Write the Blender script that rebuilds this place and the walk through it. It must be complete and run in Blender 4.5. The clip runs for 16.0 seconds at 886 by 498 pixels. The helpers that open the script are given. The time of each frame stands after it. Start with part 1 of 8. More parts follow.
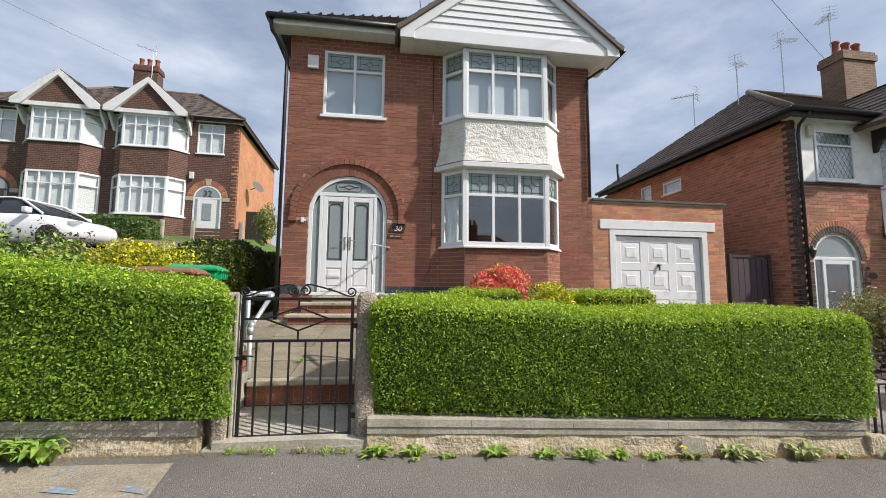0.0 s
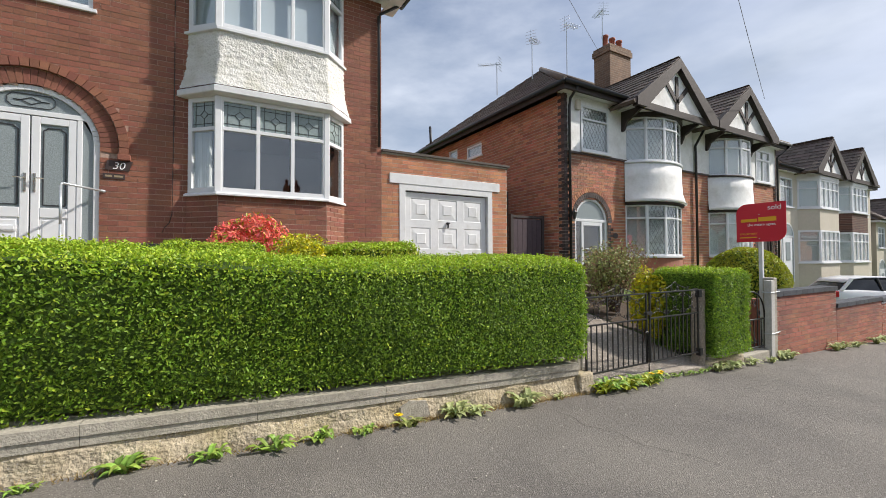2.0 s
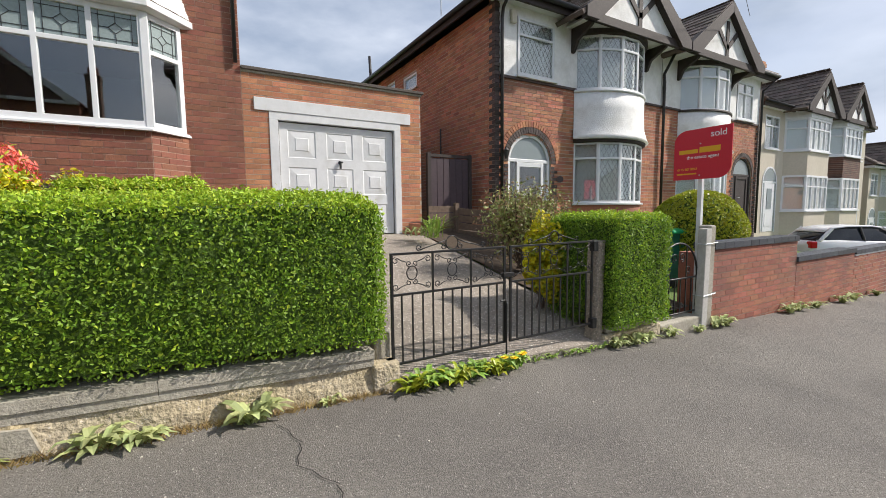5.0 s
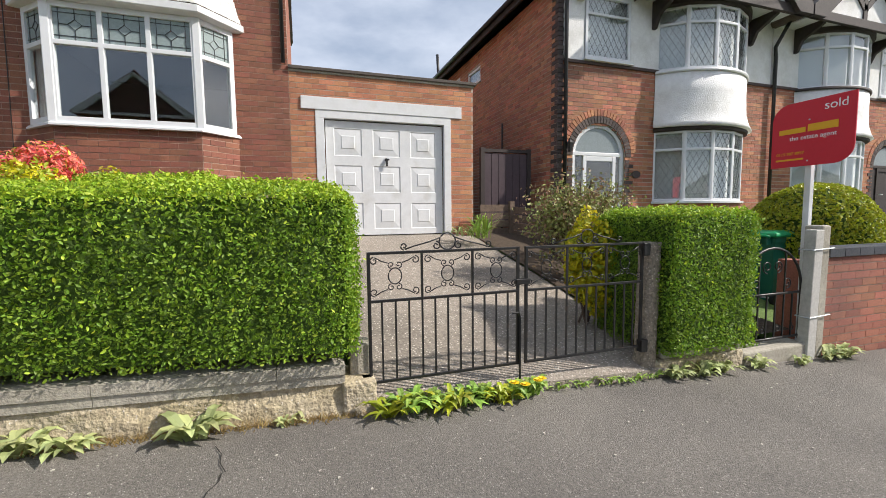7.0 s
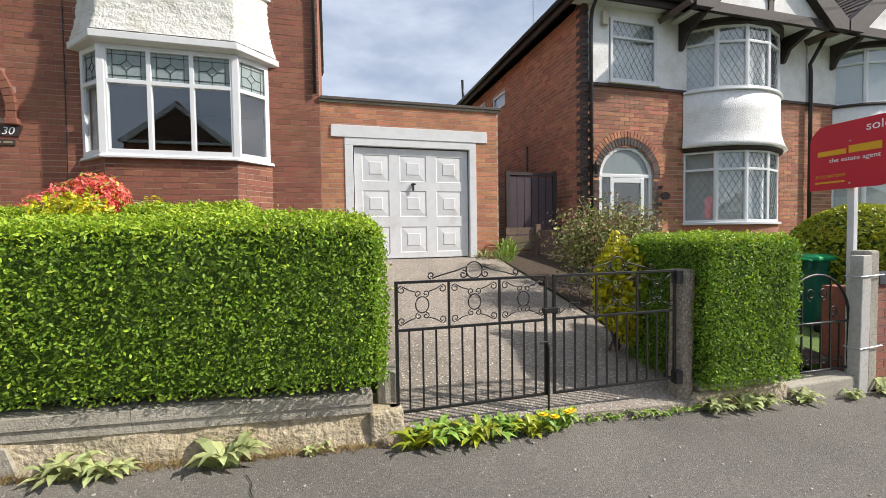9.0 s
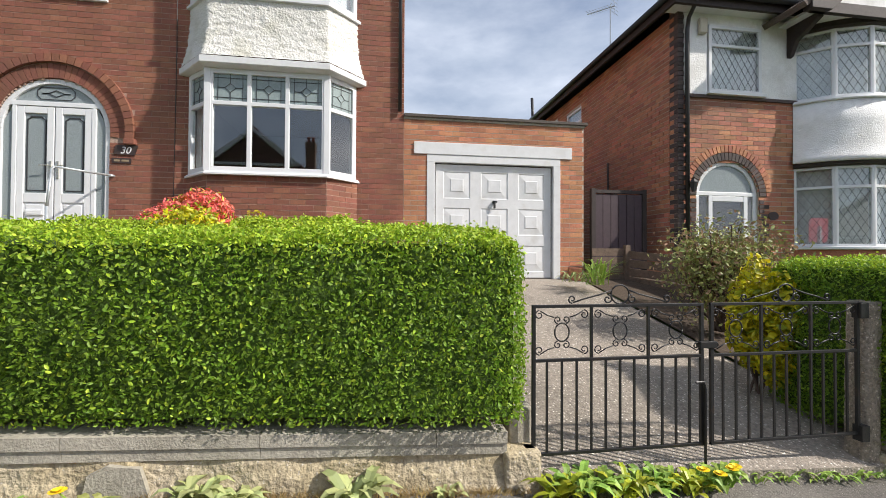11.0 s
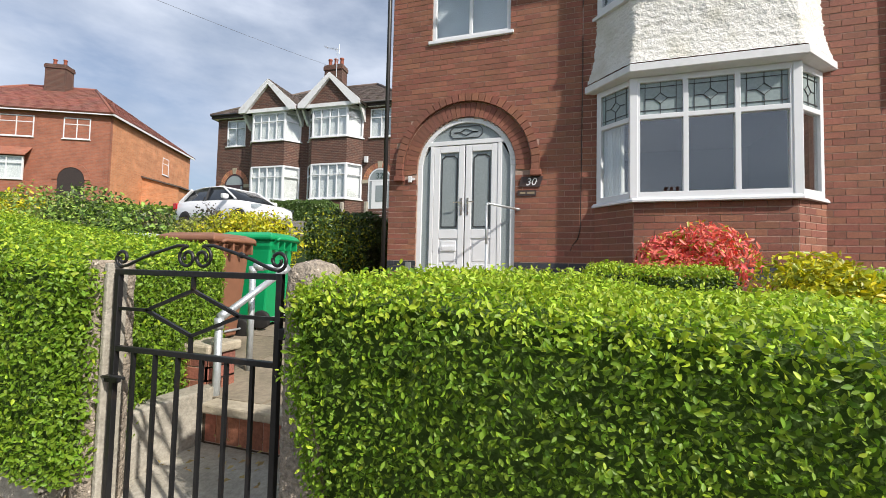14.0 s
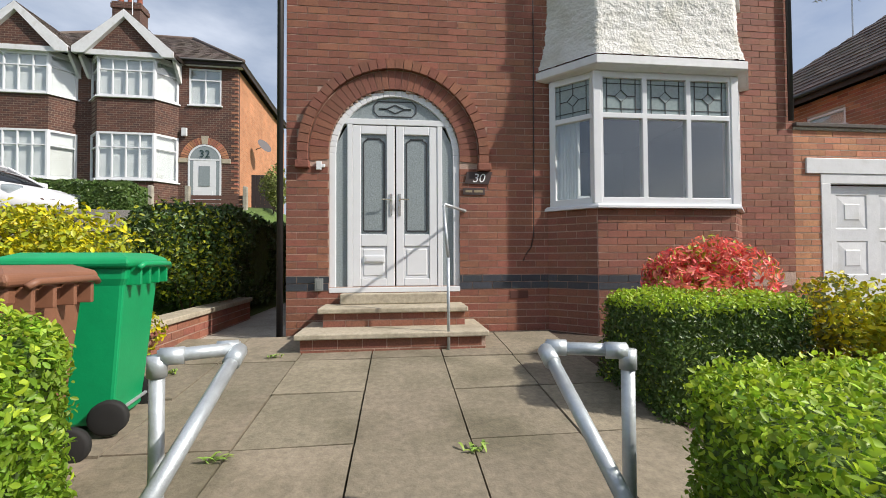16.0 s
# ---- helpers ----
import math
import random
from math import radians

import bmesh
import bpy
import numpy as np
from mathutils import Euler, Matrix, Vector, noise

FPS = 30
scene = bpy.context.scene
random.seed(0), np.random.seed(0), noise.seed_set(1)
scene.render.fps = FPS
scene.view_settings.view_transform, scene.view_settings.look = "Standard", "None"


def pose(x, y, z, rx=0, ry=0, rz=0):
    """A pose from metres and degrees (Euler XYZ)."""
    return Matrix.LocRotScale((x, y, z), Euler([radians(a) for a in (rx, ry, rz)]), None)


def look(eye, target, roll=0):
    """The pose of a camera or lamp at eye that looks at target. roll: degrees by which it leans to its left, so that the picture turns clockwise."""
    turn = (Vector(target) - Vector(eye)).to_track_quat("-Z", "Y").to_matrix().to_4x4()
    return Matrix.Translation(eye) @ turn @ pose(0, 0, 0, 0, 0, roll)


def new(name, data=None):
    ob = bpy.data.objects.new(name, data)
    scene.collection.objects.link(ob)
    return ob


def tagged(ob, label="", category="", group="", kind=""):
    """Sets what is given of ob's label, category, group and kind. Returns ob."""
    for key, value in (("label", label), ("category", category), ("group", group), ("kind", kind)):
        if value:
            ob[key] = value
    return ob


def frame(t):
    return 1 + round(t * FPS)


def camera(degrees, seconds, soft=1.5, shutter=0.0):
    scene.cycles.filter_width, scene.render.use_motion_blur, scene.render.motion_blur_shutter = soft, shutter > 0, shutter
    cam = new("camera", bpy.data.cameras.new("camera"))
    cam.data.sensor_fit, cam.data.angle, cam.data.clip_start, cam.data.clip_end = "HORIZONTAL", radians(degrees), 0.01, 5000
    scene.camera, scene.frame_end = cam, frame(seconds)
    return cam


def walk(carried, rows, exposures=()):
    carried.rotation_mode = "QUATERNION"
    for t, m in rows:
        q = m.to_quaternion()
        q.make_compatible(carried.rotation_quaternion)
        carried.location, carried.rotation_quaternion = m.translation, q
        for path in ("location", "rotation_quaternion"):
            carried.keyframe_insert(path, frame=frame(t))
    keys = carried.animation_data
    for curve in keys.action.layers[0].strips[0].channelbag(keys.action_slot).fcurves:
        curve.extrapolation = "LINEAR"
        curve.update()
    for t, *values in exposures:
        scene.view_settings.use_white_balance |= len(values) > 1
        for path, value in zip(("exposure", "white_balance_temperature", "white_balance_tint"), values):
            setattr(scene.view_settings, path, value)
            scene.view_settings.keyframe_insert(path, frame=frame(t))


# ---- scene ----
cam = camera(93.6, 16.0, soft=0.9)
PATH = [
    (0, (-0.099, -0.106, 1.196), (0.186, 1.863, 1.394), 0.5),
    (0.5, (0.225, -0.013, 1.168), (0.642, 1.934, 1.349), 0.3),
    (1, (0.57, 0.161, 1.105), (1.182, 2.059, 1.256), 0.0),
    (1.5, (0.907, 0.328, 1.083), (1.734, 2.147, 1.184), -0.1),
    (2, (1.293, 0.45, 1.02), (2.293, 2.182, 1.065), -0.3),
    (2.5, (1.68, 0.613, 0.986), (2.789, 2.278, 0.969), -0.5),
    (3, (2.078, 0.712, 0.963), (3.238, 2.339, 0.889), -0.6),
    (3.5, (2.51, 0.744, 0.943), (3.679, 2.361, 0.822), -0.7),
    (4, (2.892, 0.778, 0.917), (4.038, 2.409, 0.759), -0.8),
    (4.2, (3.041, 0.765, 0.928), (4.17, 2.407, 0.76), -0.7),
    (6.3, (4.458, 0.94, 0.82), (5.201, 2.788, 0.65), -0.7),
    (6.5, (4.488, 0.969, 0.822), (5.199, 2.831, 0.653), -0.6),
    (7, (4.505, 0.998, 0.819), (5.147, 2.885, 0.655), -0.6),
    (7.5, (4.51, 0.992, 0.835), (5.107, 2.894, 0.679), -0.5),
    (8, (4.516, 0.976, 0.858), (5.085, 2.888, 0.716), -0.5),
    (8.2, (4.521, 0.969, 0.856), (5.079, 2.885, 0.73), -0.7),
    (10.3, (4.288, 1.123, 0.927), (4.738, 3.071, 0.926), 0.1),
    (10.5, (4.237, 1.162, 0.914), (4.655, 3.118, 0.921), 0.1),
    (11, (4.042, 1.345, 0.869), (4.335, 3.323, 0.898), 0.3),
    (11.5, (3.703, 1.618, 0.939), (3.809, 3.615, 0.991), 0.6),
    (12, (3.126, 1.717, 0.988), (3.01, 3.712, 1.056), 0.7),
    (12.5, (2.576, 1.77, 1.043), (2.253, 3.742, 1.126), 1.0),
    (13, (1.977, 1.904, 1.126), (1.497, 3.843, 1.21), 1.0),
    (13.5, (1.377, 2.011, 1.144), (0.807, 3.926, 1.236), 1.3),
    (14, (0.786, 2.253, 1.16), (0.185, 4.159, 1.254), 1.3),
    (14.5, (0.17, 2.495, 1.243), (-0.405, 4.409, 1.333), 1.1),
    (15, (-0.233, 2.773, 1.334), (-0.689, 4.718, 1.419), 0.8),
    (15.5, (-0.583, 3.131, 1.395), (-0.813, 5.116, 1.471), 0.3),
    (16, (-0.773, 3.377, 1.471), (-0.559, 5.365, 1.517), -0.3),
]
walk(cam, [(t, look(eye, target, roll)) for t, eye, target, roll in PATH], [(0, 0.38, 6350, 12), (4.2, 0.36, 6350, 12), (6.3, 0.46, 6350, 12), (11.5, 0.48, 6350, 12), (13.5, 0.43, 6350, 12), (15.0, 0.38, 6350, 12), (16.0, 0.33, 6350, 12)])

# ---- light ----
world = bpy.data.worlds.new("sky")
scene.world = world
world.use_nodes = True
wn, wl = world.node_tree.nodes, world.node_tree.links
wn.clear()
SUN = Vector((1.0, -0.47, 0.92)).normalized()
sky = wn.new("ShaderNodeTexSky")
sky.sky_type, sky.sun_disc = "NISHITA", False
sky.sun_elevation, sky.sun_rotation = math.asin(SUN.z), math.atan2(SUN.x, SUN.y)
sky.air_density, sky.dust_density = 1.0, 3.0
tc = wn.new("ShaderNodeTexCoord")
wmap = wn.new("ShaderNodeMapping")
wmap.inputs["Scale"].default_value = (1.0, 1.0, 2.6)
wnoise = wn.new("ShaderNodeTexNoise")
wnoise.inputs["Scale"].default_value, wnoise.inputs["Detail"].default_value, wnoise.inputs["Roughness"].default_value = 2.3, 7.0, 0.58
wramp = wn.new("ShaderNodeValToRGB")
wramp.color_ramp.elements[0].position, wramp.color_ramp.elements[1].position = 0.22, 0.62
wshade = wn.new("ShaderNodeTexNoise")
wshade.inputs["Scale"].default_value, wshade.inputs["Detail"].default_value = 3.4, 6.0
wcloud = wn.new("ShaderNodeValToRGB")
wcloud.color_ramp.elements[0].position, wcloud.color_ramp.elements[0].color = 0.36, (3.5, 4.1, 5.0, 1)
wcloud.color_ramp.elements[1].position, wcloud.color_ramp.elements[1].color = 0.66, (5.5, 6.0, 6.8, 1)
wmix = wn.new("ShaderNodeMixRGB")
wbg = wn.new("ShaderNodeBackground")
wbg.inputs["Strength"].default_value = 0.105
wout = wn.new("ShaderNodeOutputWorld")
wl.new(tc.outputs["Generated"], wmap.inputs["Vector"])
wl.new(wmap.outputs["Vector"], wnoise.inputs["Vector"])
wl.new(wmap.outputs["Vector"], wshade.inputs["Vector"])
wl.new(wnoise.outputs["Fac"], wramp.inputs["Fac"])
wl.new(wshade.outputs["Fac"], wcloud.inputs["Fac"])
wl.new(wramp.outputs["Color"], wmix.inputs["Fac"])
wl.new(sky.outputs["Color"], wmix.inputs["Color1"])
wl.new(wcloud.outputs["Color"], wmix.inputs["Color2"])
wl.new(wmix.outputs["Color"], wbg.inputs["Color"])
wl.new(wbg.outputs["Background"], wout.inputs["Surface"])

sun_data = bpy.data.lights.new("sun", "SUN")
sun_data.energy, sun_data.angle, sun_data.color = 4.2, radians(1.2), (1.0, 0.93, 0.82)
sun = new("sun", sun_data)
sun.matrix_world = look(SUN * 60, (0, 0, 0))


# ---- materials ----
def material(name, colour, rough=0.7, metal=0.0, vary=0.0, grain=0.0, scale=30.0, bump=0.0, bump_scale=60.0, stain=None, stain_scale=1.5,
             stain_amount=0.5, islands=False, objects=False, translucent=0.0, speckle=None, speckle_scale=90.0, speckle_share=0.28, stain_low=0.45, stain_high=0.7):
    """A surface: base colour, change from piece to piece, grain, stains of a second colour, speckles and fine relief."""
    m = bpy.data.materials.new(name)
    m.use_nodes = True
    n, l = m.node_tree.nodes, m.node_tree.links
    p = n["Principled BSDF"]
    p.inputs["Roughness"].default_value, p.inputs["Metallic"].default_value = rough, metal
    geo, co = n.new("ShaderNodeNewGeometry"), n.new("ShaderNodeTexCoord")
    where = geo.outputs["Position"]
    rgb = n.new("ShaderNodeRGB")
    rgb.outputs[0].default_value = (*colour, 1)
    out = rgb.outputs[0]
    if vary:
        hsv = n.new("ShaderNodeHueSaturation")
        if objects:
            info = n.new("ShaderNodeObjectInfo")
            source = info.outputs["Random"]
        else:
            source = geo.outputs["Random Per Island"]
        ran = n.new("ShaderNodeMapRange")
        ran.inputs["To Min"].default_value, ran.inputs["To Max"].default_value = 1 - vary, 1 + vary
        l.new(source, ran.inputs["Value"])
        l.new(ran.outputs["Result"], hsv.inputs["Value"])
        mul = n.new("ShaderNodeMath")
        mul.operation = "MULTIPLY"
        mul.inputs[1].default_value = 7.31
        fra = n.new("ShaderNodeMath")
        fra.operation = "FRACT"
        hue = n.new("ShaderNodeMapRange")
        hue.inputs["To Min"].default_value, hue.inputs["To Max"].default_value = 0.5 - vary * 0.05, 0.5 + vary * 0.05
        l.new(source, mul.inputs[0])
        l.new(mul.outputs[0], fra.inputs[0])
        l.new(fra.outputs[0], hue.inputs["Value"])
        l.new(hue.outputs["Result"], hsv.inputs["Hue"])
        l.new(out, hsv.inputs["Color"])
        out = hsv.outputs["Color"]
    if stain:
        tex, ramp, mix = n.new("ShaderNodeTexNoise"), n.new("ShaderNodeMapRange"), n.new("ShaderNodeMixRGB")
        tex.inputs["Scale"].default_value, tex.inputs["Detail"].default_value = stain_scale, 6
        ramp.inputs["From Min"].default_value, ramp.inputs["From Max"].default_value = stain_low, stain_high
        ramp.inputs["To Max"].default_value = stain_amount
        mix.inputs["Color2"].default_value = (*stain, 1)
        l.new(where, tex.inputs["Vector"])
        l.new(tex.outputs["Fac"], ramp.inputs["Value"])
        l.new(ramp.outputs["Result"], mix.inputs["Fac"])
        l.new(out, mix.inputs["Color1"])
        out = mix.outputs["Color"]
    if speckle:
        vor, ramp, mix = n.new("ShaderNodeTexVoronoi"), n.new("ShaderNodeMapRange"), n.new("ShaderNodeMixRGB")
        vor.inputs["Scale"].default_value = speckle_scale
        ramp.inputs["From Min"].default_value, ramp.inputs["From Max"].default_value = 0.34, 0.16
        sep, pick, both = n.new("ShaderNodeSeparateColor"), n.new("ShaderNodeMath"), n.new("ShaderNodeMath")
        pick.operation, pick.inputs[1].default_value = "GREATER_THAN", 1 - speckle_share
        both.operation = "MULTIPLY"
        mix.inputs["Color2"].default_value = (*speckle, 1)
        l.new(where, vor.inputs["Vector"])
        l.new(vor.outputs["Distance"], ramp.inputs["Value"])
        l.new(vor.outputs["Color"], sep.inputs["Color"])
        l.new(sep.outputs["Red"], pick.inputs[0])
        l.new(pick.outputs[0], both.inputs[0])
        l.new(ramp.outputs["Result"], both.inputs[1])
        l.new(both.outputs[0], mix.inputs["Fac"])
        l.new(out, mix.inputs["Color1"])
        out = mix.outputs["Color"]
    if grain:
        tex, ramp, mul = n.new("ShaderNodeTexNoise"), n.new("ShaderNodeMapRange"), n.new("ShaderNodeMixRGB")
        tex.inputs["Scale"].default_value, tex.inputs["Detail"].default_value, tex.inputs["Roughness"].default_value = scale, 8, 0.65
        ramp.inputs["From Min"].default_value, ramp.inputs["From Max"].default_value = 0.3, 0.7
        ramp.inputs["To Min"].default_value, ramp.inputs["To Max"].default_value = 1 - grain, 1 + grain
        mul.blend_type = "MULTIPLY"
        mul.inputs["Fac"].default_value = 1
        l.new(where, tex.inputs["Vector"])
        l.new(tex.outputs["Fac"], ramp.inputs["Value"])
        l.new(ramp.outputs["Result"], mul.inputs["Color2"])
        l.new(out, mul.inputs["Color1"])
        out = mul.outputs["Color"]
    l.new(out, p.inputs["Base Color"])
    if bump:
        tex, b = n.new("ShaderNodeTexNoise"), n.new("ShaderNodeBump")
        tex.inputs["Scale"].default_value, tex.inputs["Detail"].default_value = bump_scale, 5
        b.inputs["Strength"].default_value, b.inputs["Distance"].default_value = bump, 0.02
        l.new(where, tex.inputs["Vector"])
        l.new(tex.outputs["Fac"], b.inputs["Height"])
        l.new(b.outputs["Normal"], p.inputs["Normal"])
    if translucent:
        tr, mix = n.new("ShaderNodeBsdfTranslucent"), n.new("ShaderNodeMixShader")
        mix.inputs["Fac"].default_value = translucent
        l.new(out, tr.inputs["Color"])
        l.new(p.outputs["BSDF"], mix.inputs[1])
        l.new(tr.outputs["BSDF"], mix.inputs[2])
        l.new(mix.outputs["Shader"], n["Material Output"].inputs["Surface"])
    return m


def brick_pattern(name, one, two, mortar, width=0.235, height=0.085):
    """Brickwork for walls that stay far off: courses on the x-z and y-z faces."""
    m = bpy.data.materials.new(name)
    m.use_nodes = True
    n, l = m.node_tree.nodes, m.node_tree.links
    p = n["Principled BSDF"]
    p.inputs["Roughness"].default_value = 0.85
    geo, sep, add, com, tex = (n.new("ShaderNodeNewGeometry"), n.new("ShaderNodeSeparateXYZ"), n.new("ShaderNodeMath"),
                               n.new("ShaderNodeCombineXYZ"), n.new("ShaderNodeTexBrick"))
    l.new(geo.outputs["Position"], sep.inputs[0])
    l.new(sep.outputs["X"], add.inputs[0])
    l.new(sep.outputs["Y"], add.inputs[1])
    l.new(add.outputs[0], com.inputs["X"])
    l.new(sep.outputs["Z"], com.inputs["Y"])
    l.new(com.outputs[0], tex.inputs["Vector"])
    tex.inputs["Color1"].default_value, tex.inputs["Color2"].default_value = (*one, 1), (*two, 1)
    tex.inputs["Mortar"].default_value = (*mortar, 1)
    tex.inputs["Scale"].default_value, tex.inputs["Mortar Size"].default_value = 1.0, 0.007
    tex.inputs["Brick Width"].default_value, tex.inputs["Row Height"].default_value = width, height
    noi, ran, mul = n.new("ShaderNodeTexNoise"), n.new("ShaderNodeMapRange"), n.new("ShaderNodeMixRGB")
    noi.inputs["Scale"].default_value, noi.inputs["Detail"].default_value = 1.7, 8
    ran.inputs["To Min"].default_value, ran.inputs["To Max"].default_value = 0.6, 1.4
    mul.blend_type = "MULTIPLY"
    mul.inputs["Fac"].default_value = 1
    l.new(geo.outputs["Position"], noi.inputs["Vector"])
    l.new(noi.outputs["Fac"], ran.inputs["Value"])
    l.new(tex.outputs["Color"], mul.inputs["Color1"])
    l.new(ran.outputs["Result"], mul.inputs["Color2"])
    l.new(mul.outputs["Color"], p.inputs["Base Color"])
    b = n.new("ShaderNodeBump")
    b.inputs["Strength"].default_value, b.inputs["Distance"].default_value = 0.6, 0.01
    b.invert = True
    l.new(tex.outputs["Fac"], b.inputs["Height"])
    l.new(b.outputs["Normal"], p.inputs["Normal"])
    return m


def glass_material(name, tint, face_gloss):
    """Clear glass: each face mirrors so much straight on, and more towards grazing."""
    m = bpy.data.materials.new(name)
    m.use_nodes = True
    n, l = m.node_tree.nodes, m.node_tree.links
    weight, power, lift = n.new("ShaderNodeLayerWeight"), n.new("ShaderNodeMath"), n.new("ShaderNodeMath")
    clear, gloss, mix = n.new("ShaderNodeBsdfTransparent"), n.new("ShaderNodeBsdfGlossy"), n.new("ShaderNodeMixShader")
    weight.inputs["Blend"].default_value = 0.5
    power.operation, power.inputs[1].default_value = "POWER", 4.0
    lift.operation, lift.inputs[1].default_value, lift.inputs[2].default_value = "MULTIPLY_ADD", 1 - face_gloss, face_gloss
    clear.inputs["Color"].default_value = (*tint, 1)
    gloss.inputs["Roughness"].default_value = 0.01
    l.new(weight.outputs["Facing"], power.inputs[0])
    l.new(power.outputs[0], lift.inputs[0])
    l.new(lift.outputs[0], mix.inputs["Fac"])
    l.new(clear.outputs[0], mix.inputs[1])
    l.new(gloss.outputs[0], mix.inputs[2])
    l.new(mix.outputs[0], n["Material Output"].inputs["Surface"])
    return m


BRICK = material("red_brick", (0.25, 0.097, 0.06), 0.85, vary=0.17, grain=0.3, scale=55, bump=0.3, bump_scale=120, stain=(0.16, 0.068, 0.05), stain_scale=0.9, stain_amount=0.6)
BRICK_ONE = material("red_brick_single", (0.25, 0.097, 0.06), 0.85, vary=0.17, objects=True, grain=0.3, scale=55, bump=0.3, bump_scale=120, stain=(0.16, 0.068, 0.05), stain_scale=0.9, stain_amount=0.6)
GARAGE_BRICK = material("orange_brick", (0.48, 0.21, 0.11), 0.85, vary=0.22, grain=0.25, scale=55, bump=0.3, bump_scale=120, stain=(0.28, 0.11, 0.065), stain_scale=1.3, stain_amount=0.6)
GARAGE_BRICK_ONE = material("orange_brick_single", (0.48, 0.21, 0.11), 0.85, vary=0.22, objects=True, grain=0.25, scale=55, bump=0.3, bump_scale=120, stain=(0.28, 0.11, 0.065), stain_scale=1.3, stain_amount=0.6)
MORTAR = material("mortar", (0.46, 0.33, 0.265), 0.95, grain=0.3, scale=70, bump=0.4, bump_scale=150, stain=(0.2, 0.13, 0.1), stain_scale=1.2)
PALE_MORTAR = material("pale_mortar", (0.46, 0.4, 0.33), 0.95, grain=0.25, scale=70, bump=0.4, bump_scale=150)
BLUE_BRICK = material("blue_engineering_brick", (0.04, 0.045, 0.055), 0.5, vary=0.3, grain=0.3, scale=50, bump=0.2)
OLD_BRICK = material("brown_brick", (0.42, 0.175, 0.1), 0.85, vary=0.3, grain=0.3, scale=55, bump=0.3, bump_scale=120, stain=(0.25, 0.13, 0.09), stain_scale=0.7, stain_amount=0.7)
OLD_BRICK_ONE = material("brown_brick_single", (0.42, 0.175, 0.1), 0.85, vary=0.3, objects=True, grain=0.3, scale=55, bump=0.3, bump_scale=120, stain=(0.25, 0.13, 0.09), stain_scale=0.7, stain_amount=0.7)
DARK_BRICK = material("dark_brick", (0.075, 0.055, 0.05), 0.8, vary=0.4, grain=0.3, scale=50, bump=0.3)
WALL_BRICK = material("garden_wall_brick", (0.34, 0.13, 0.08), 0.85, vary=0.2, grain=0.3, scale=55, bump=0.3, bump_scale=120, stain=(0.14, 0.07, 0.06), stain_scale=1.2, stain_amount=0.6)
WALL_BRICK_ONE = material("garden_wall_brick_single", (0.34, 0.13, 0.08), 0.85, vary=0.2, objects=True, grain=0.3, scale=55, bump=0.3, bump_scale=120, stain=(0.14, 0.07, 0.06), stain_scale=1.2, stain_amount=0.6)
FAR_BRICK = brick_pattern("far_brown_brick", (0.12, 0.05, 0.035), (0.07, 0.036, 0.03), (0.2, 0.15, 0.11))
FAR_ORANGE = brick_pattern("far_orange_brick", (0.56, 0.25, 0.12), (0.46, 0.19, 0.09), (0.5, 0.3, 0.18))
CHIMNEY_BRICK = brick_pattern("sooty_chimney_brick", (0.22, 0.13, 0.08), (0.15, 0.09, 0.06), (0.25, 0.2, 0.15))
FAR_RED = brick_pattern("far_red_brick", (0.36, 0.13, 0.075), (0.29, 0.1, 0.06), (0.25, 0.17, 0.13))
UPVC = material("white_upvc", (0.72, 0.735, 0.755), 0.3, grain=0.03, scale=6)
PAINT = material("white_gloss_paint", (0.69, 0.7, 0.71), 0.45, grain=0.06, scale=9, bump=0.08, bump_scale=40, stain=(0.45, 0.43, 0.38), stain_scale=3.5, stain_amount=0.35, stain_low=0.55)
RENDER = material("white_render", (0.84, 0.84, 0.83), 0.85, grain=0.06, scale=12, bump=0.5, bump_scale=45, stain=(0.55, 0.54, 0.5), stain_scale=2.5, stain_amount=0.5)
DASH = material("pebble_dash", (0.7, 0.69, 0.65), 0.9, grain=0.08, scale=40, bump=1.0, bump_scale=30, stain=(0.45, 0.43, 0.33), stain_scale=3, stain_amount=0.45, stain_low=0.5)
CREAM = material("cream_render", (0.55, 0.5, 0.41), 0.9, grain=0.06, scale=12, bump=0.3, bump_scale=45, stain=(0.5, 0.45, 0.36), stain_scale=1.2)
TILE = material("brown_roof_tile", (0.11, 0.082, 0.07), 0.8, vary=0.3, grain=0.3, scale=40, bump=0.3, stain=(0.11, 0.1, 0.07), stain_scale=1.2, stain_amount=0.6)
RED_TILE = material("red_roof_tile", (0.24, 0.085, 0.06), 0.8, vary=0.2, grain=0.3, scale=40, bump=0.3, stain=(0.16, 0.09, 0.07), stain_scale=0.6, stain_amount=0.6)
CONCRETE = material("grey_concrete", (0.4, 0.372, 0.31), 0.9, grain=0.25, scale=35, bump=0.35, bump_scale=80, stain=(0.23, 0.21, 0.16), stain_scale=2.2, stain_amount=0.7)
ROUGH = material("rough_concrete", (0.45, 0.385, 0.275), 0.95, grain=0.35, scale=28, bump=1.0, bump_scale=35, stain=(0.31, 0.24, 0.1), stain_scale=2.0, stain_amount=0.7, speckle=(0.55, 0.5, 0.42), speckle_scale=55)
AGGREGATE = material("exposed_aggregate", (0.3, 0.255, 0.2), 0.9, grain=0.45, scale=45, bump=1.0, bump_scale=60, speckle=(0.58, 0.5, 0.41), speckle_scale=48, speckle_share=0.55)
